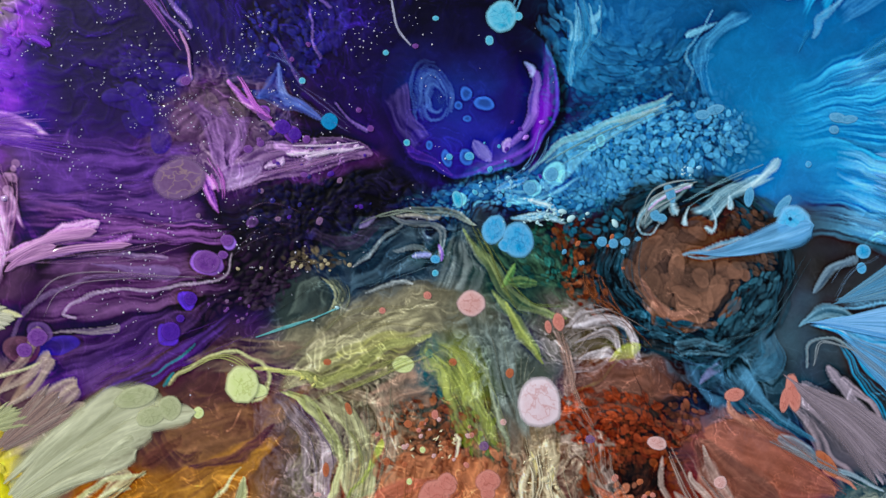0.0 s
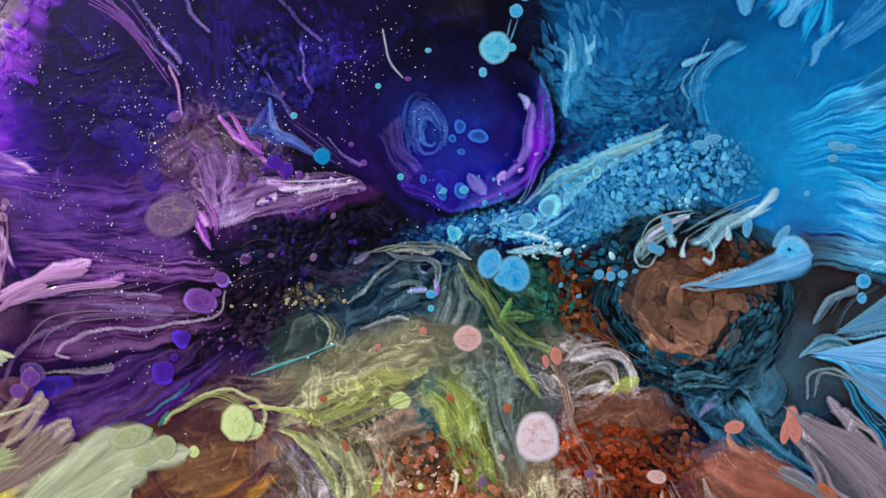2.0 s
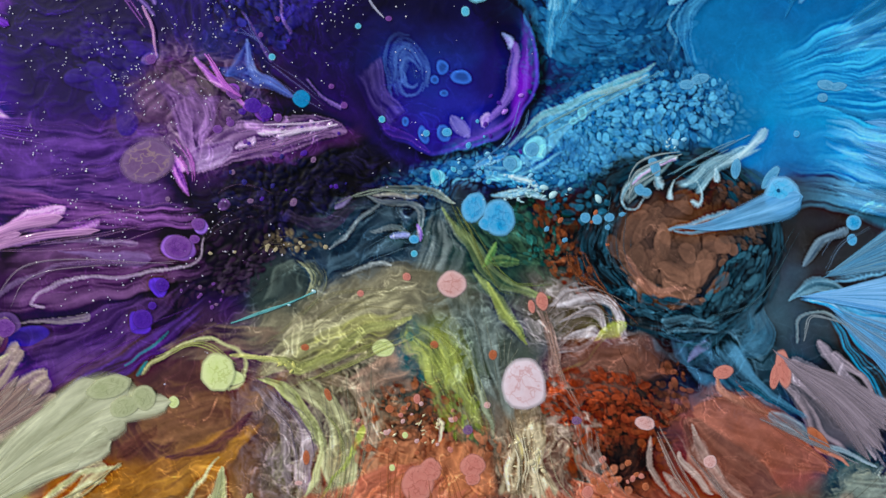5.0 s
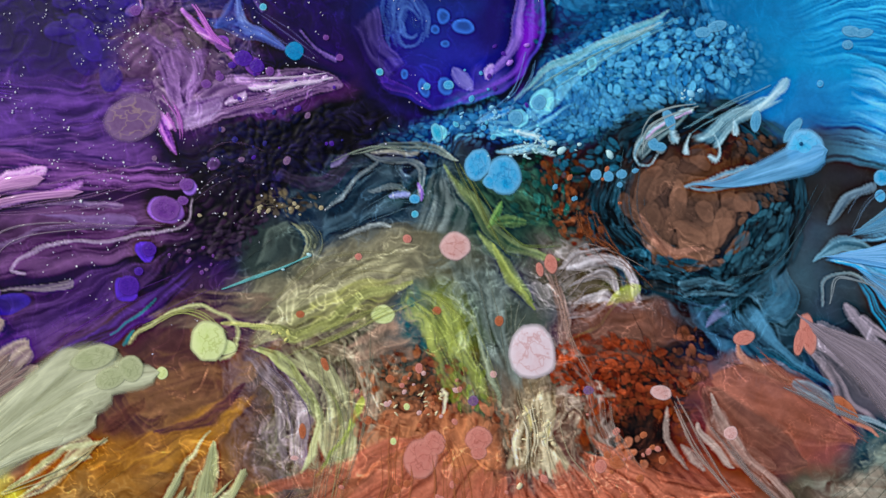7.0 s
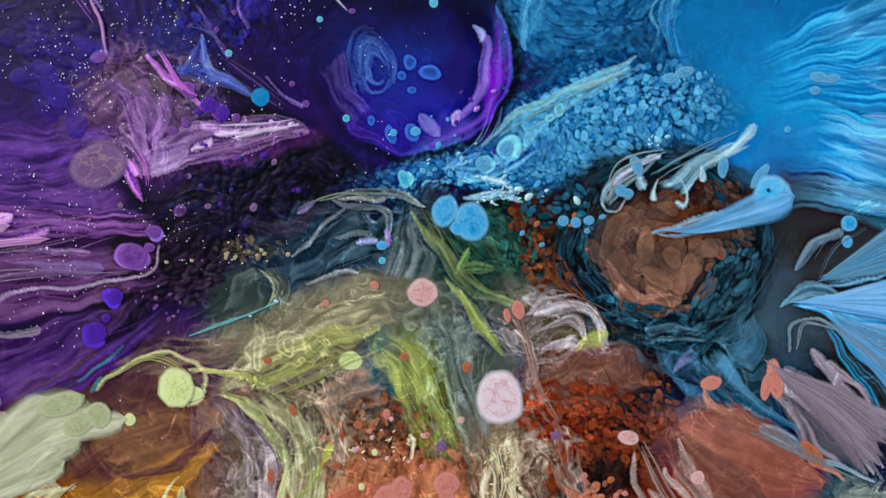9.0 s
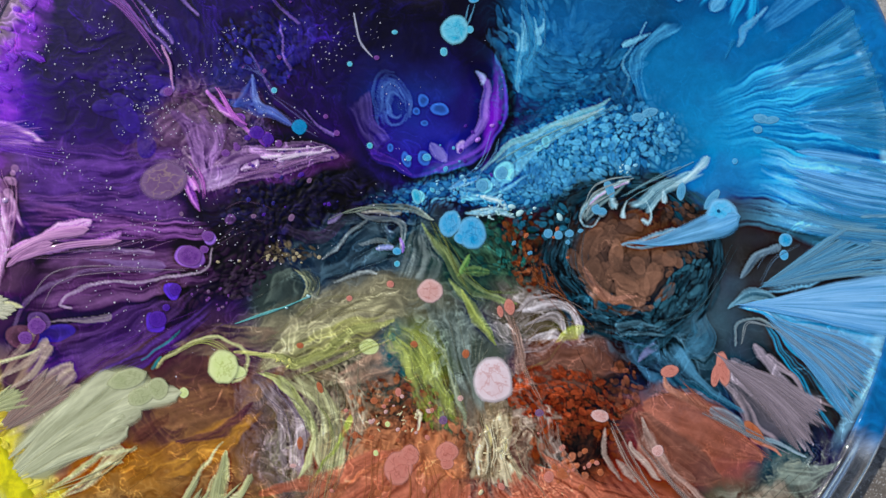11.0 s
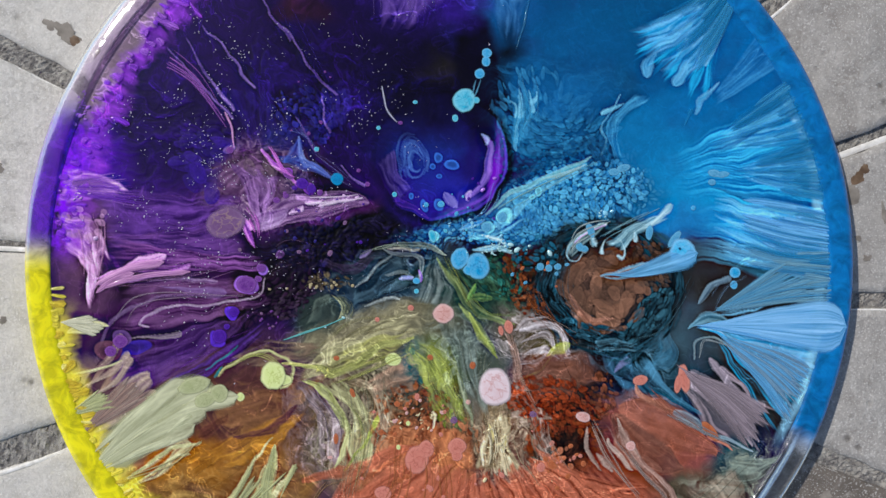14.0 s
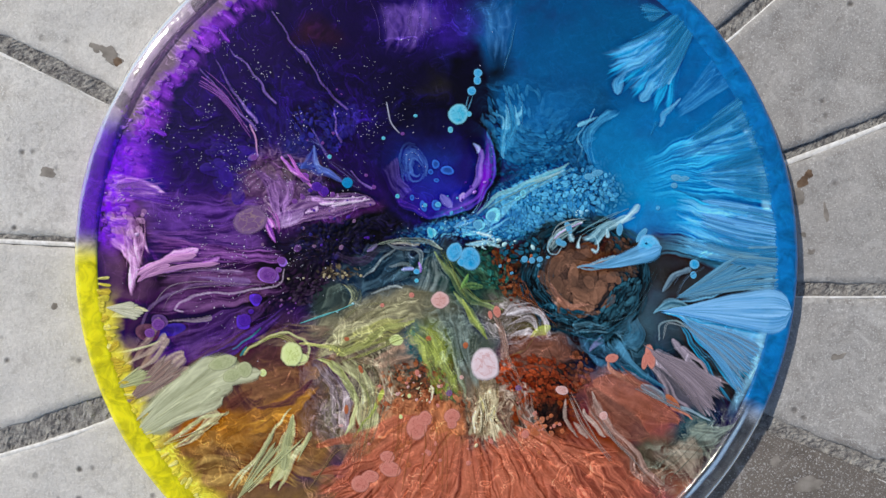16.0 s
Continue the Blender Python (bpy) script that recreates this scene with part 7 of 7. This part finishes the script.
for (px, py), sx, sy, count, code in (((861, 434), 34, 7, 26, "b4e0e4"), ((818, 396), 30, 10, 14, "8cd0ec"), ((866, 426), 20, 8, 14, "b4e0e4"), ((861, 725), 20, 34, 26, "e0d2a4"), ((589, 619), 14, 5, 8, "dcd878"), ((594, 364), 30, 8, 10, "d0acdc"),
                                      ((220, 206), 12, 22, 22, "b478e8"), ((207, 342), 24, 16, 16, "d0acdc"), ((742, 694), 40, 20, 16, "e0d2a4"), ((1027, 379), 8, 5, 6, "b4e0e4")):
    for k in range(count):
        r = rng.uniform(0.7, 1.9)
        drop(disc, px + rng.normal(0, 0.5) * sx, py + rng.normal(0, 0.5) * sy, r * rng.uniform(1.0, 2.0), r * 0.7, rng.uniform(-60, 60), GLINT_BEAD[code], "", TOP + 0.1 * MM, 0.2, 0.5, "bead")

# ---- the paving: wedge-shaped stones laid in a ring round a middle stone ----
GROUND_Z = -3.6 * MM
ground_verts = [(-40, -40, GROUND_Z), (40, -40, GROUND_Z), (40, 40, GROUND_Z), (-40, 40, GROUND_Z)]
ground = part("ground", mesh_of("ground", ground_verts, [(0, 1, 2, 3)], None, False), joint_material(), None)
tagged(ground, "grey mortar bed between the paving stones", "ground", "", "structure")
STONE = stone_material()
# paler copy for the stones at left: sunlight put into its tones
STONE_SUNLIT = stone_material("sunlit_limestone", ("dad5cc", "f2eee6", "f8f4ee", "b4aca2"))
# brown stone for the lower right, with shade also put into its tones
STONE_BROWN_SHADED = stone_material("shaded_brown_limestone", ("6c635b", "8c8278", "9a9084", "4a423a"))
pavement = tagged(new("pavement"), "grey limestone paving laid in rings of wedge-shaped stones", "pavement", "", "structure")
HUB = (775.0, 505.0)


def bearing(joint, r):
    """A joint's angle at a distance from the hub: it need not point straight at the hub."""
    return joint[0] + (joint[1] - joint[0]) * (r - 640) / 760


def wedge_mesh(j0, j1, r0, r1, na, nr):
    """One stone between two joints (angles anticlockwise at 640 and 1400 units, and the joint's width) and two radii, with worn, uneven edges."""
    verts, faces = [], []
    u = rng.random() * 90
    for j in range(nr + 1):
        for i in range(na + 1):
            p, q = (0.010 if i == 1 else 0.990 if i == na - 1 else i / na), (0.006 if j == 1 else 0.994 if j == nr - 1 else j / nr)
            r = r0 + (r1 - r0) * q
            a0, a1 = bearing(j0, r) + math.degrees(j0[2] / 2 / r), bearing(j1, r) - math.degrees(j1[2] / 2 / r)
            edge = min(p, 1 - p) * (a1 - a0) * r * math.pi / 180
            rag = (5.0 * float(fbm(np.array([r / 45 + u]), np.array([(0 if p < 0.5 else 9) + u]), 3)[0]) + 2.5 * float(value(np.array([r / 9 + u]), np.array([u])))) * max(0.0, 1 - edge / 40)
            a = radians(a0 + (a1 - a0) * p) + (rag / r if p < 0.5 else -rag / r)
            rr = r + (4 * float(fbm(np.array([p * 5 + u]), np.array([q * 3]), 3)[0]) if j in (0, nr) else 0)
            x, y = HUB[0] + rr * math.cos(a), HUB[1] - rr * math.sin(a)
            z = 1.2 * MM * float(fbm(np.array([x / 130.0]), np.array([y / 130.0]), 3)[0]) - 0.6 * MM + 0.25 * MM * float(fbm(np.array([x / 22.0]), np.array([y / 22.0]), 2)[0])
            if i in (0, na) or j in (0, nr):
                z -= 1.1 * MM
            verts.append(at(x, y, z))
    n = na + 1
    for j in range(nr):
        for i in range(na):
            k = j * n + i
            faces.append((k, k + n, k + n + 1, k + 1))
    # the sides go down into the mortar
    ring = [i for i in range(n)] + [j * n + na for j in range(1, nr + 1)] + [nr * n + i for i in range(na - 1, -1, -1)] + [j * n for j in range(nr - 1, 0, -1)]
    low = len(verts)
    for k in ring:
        v = verts[k]
        verts.append(Vector((v.x, v.y, -9.0 * MM)))
    for i in range(len(ring)):
        j = (i + 1) % len(ring)
        faces.append((ring[i], ring[j], low + j, low + i))
    return mesh_of("paving_stone", verts, faces, None, True)


def grit_mesh(joint, r0, r1):
    """Crumbling mortar in one joint: a rough strip, high and low from grain to grain."""
    n, k = int((r1 - r0) / 4), 10
    verts, faces = [], []
    for i in range(n + 1):
        r = r0 + (r1 - r0) * i / n
        for j in range(k + 1):
            w = (j / k - 0.5) * (joint[2] + 14)
            a = radians(bearing(joint, r)) + w / r
            x, y = HUB[0] + r * math.cos(a) + rng.uniform(-1, 1), HUB[1] - r * math.sin(a) + rng.uniform(-1, 1)
            lump = float(fbm(np.array([x / 26.0]), np.array([y / 26.0]), 3)[0])
            verts.append(at(x, y, (-1.9 + 0.8 * lump + rng.uniform(-0.3, 0.3)) * MM))
    for i in range(n):
        for j in range(k):
            q = i * (k + 1) + j
            faces.append((q, q + k + 1, q + k + 2, q + 1))
    return mesh_of("joint_mortar", verts, faces, None, False)


# each joint: its angle at 640 and at 1400 units from the hub, and its width
JOINTS = ((-0.9, -0.4, 22), (19.8, 20.7, 22), (41.4, 39.9, 26), (66, 66, 26), (89, 89, 26), (112, 112, 26), (131, 131, 26), (149.9, 153.6, 30), (173.4, 176.0, 15), (200.4, 199.0, 40),
          (221, 221, 26), (244, 244, 26), (267, 267, 26), (290, 290, 26), (313, 313, 26), (337.2, 337.5, 24))
GRIT = grit_material()
for i, j0 in enumerate(JOINTS):
    j1 = JOINTS[i + 1] if i + 1 < len(JOINTS) else (JOINTS[0][0] + 360, JOINTS[0][1] + 360, JOINTS[0][2])
    part("paving_stone", wedge_mesh(j0, j1, 300, 1420, 30, 70), STONE_BROWN_SHADED if 285 < j0[0] < 336 else STONE_SUNLIT if 105 < j0[0] < 250 else STONE, pavement)
    part("joint_mortar", grit_mesh(j0, 480, 1420), GRIT, pavement, "dark crumbling mortar in a joint")
for i in range(24):
    part("paving_stone", wedge_mesh((i * 15 + 5,) * 2 + (24,), (i * 15 + 20,) * 2 + (24,), 1445, 2600, 8, 10), STONE, pavement)
for i in range(36):
    part("paving_stone", wedge_mesh((i * 10 + 2,) * 2 + (24,), (i * 10 + 12,) * 2 + (24,), 2625, 3900, 6, 8), STONE, pavement)
part("paving_stone", wedge_mesh((0, 0, 0.1), (359.9, 359.9, 0.1), 3, 280, 40, 4), STONE, pavement, "round middle stone under the disc")


def stone_top(x, y):
    return 1.2 * MM * float(fbm(np.array(x / 130.0), np.array(y / 130.0), 3)) - 0.6 * MM


# hollows and rusty stains in the stones
PIT = solid("worn_hollow", "7c756d", "a09990", 220.0, 0.0)
RUSTY = solid("rusty_stain", "5c4a3c", "8a7460", 260.0, 0.0)
for px, py, rx, ry, tr, kind in ((178, 88, 22, 13, 25, PIT), (150, 72, 14, 8, 15, PIT), (190, 98, 8, 8, 0, RUSTY), (1452, 305, 6, 9, 20, RUSTY), (1440, 322, 9, 14, 15, RUSTY), (1432, 345, 11, 13, 0, PIT),
                                 (1482, 375, 5, 16, -10, PIT), (1440, 415, 6, 5, 0, PIT), (1456, 445, 7, 5, 0, PIT), (128, 484, 11, 6, 0, PIT), (72, 547, 6, 6, 0, PIT), (123, 560, 5, 6, 0, RUSTY),
                                 (1452, 868, 26, 16, 0, PIT), (1390, 830, 9, 12, 20, PIT), (1500, 640, 20, 7, -20, PIT), (60, 300, 16, 9, 0, PIT)):
    drop(pavement, px, py, rx, ry, tr, kind, "", stone_top(px, py) + 0.12 * MM, 0.35, 0.003, "hollow")

# worn arrises on the joints' sunward sides: pale strips paint the sunlight on them
LIT_ARRIS = solid("lit_worn_arris", "dcd8d0", "fcfaf6", 500.0, 0.0)
for joint in JOINTS:
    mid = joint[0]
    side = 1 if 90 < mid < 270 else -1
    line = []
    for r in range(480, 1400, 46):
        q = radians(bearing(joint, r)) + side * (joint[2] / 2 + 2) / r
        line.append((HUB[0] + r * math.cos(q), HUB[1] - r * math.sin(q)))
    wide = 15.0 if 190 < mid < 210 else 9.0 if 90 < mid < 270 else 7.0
    part("lit_worn_edge", strand_mesh("lit_worn_edge", line, line, 1, wide, -0.95 * MM, 9.0, 110), LIT_ARRIS, pavement, "pale strip painting sunlight on a paving stone's worn edge")
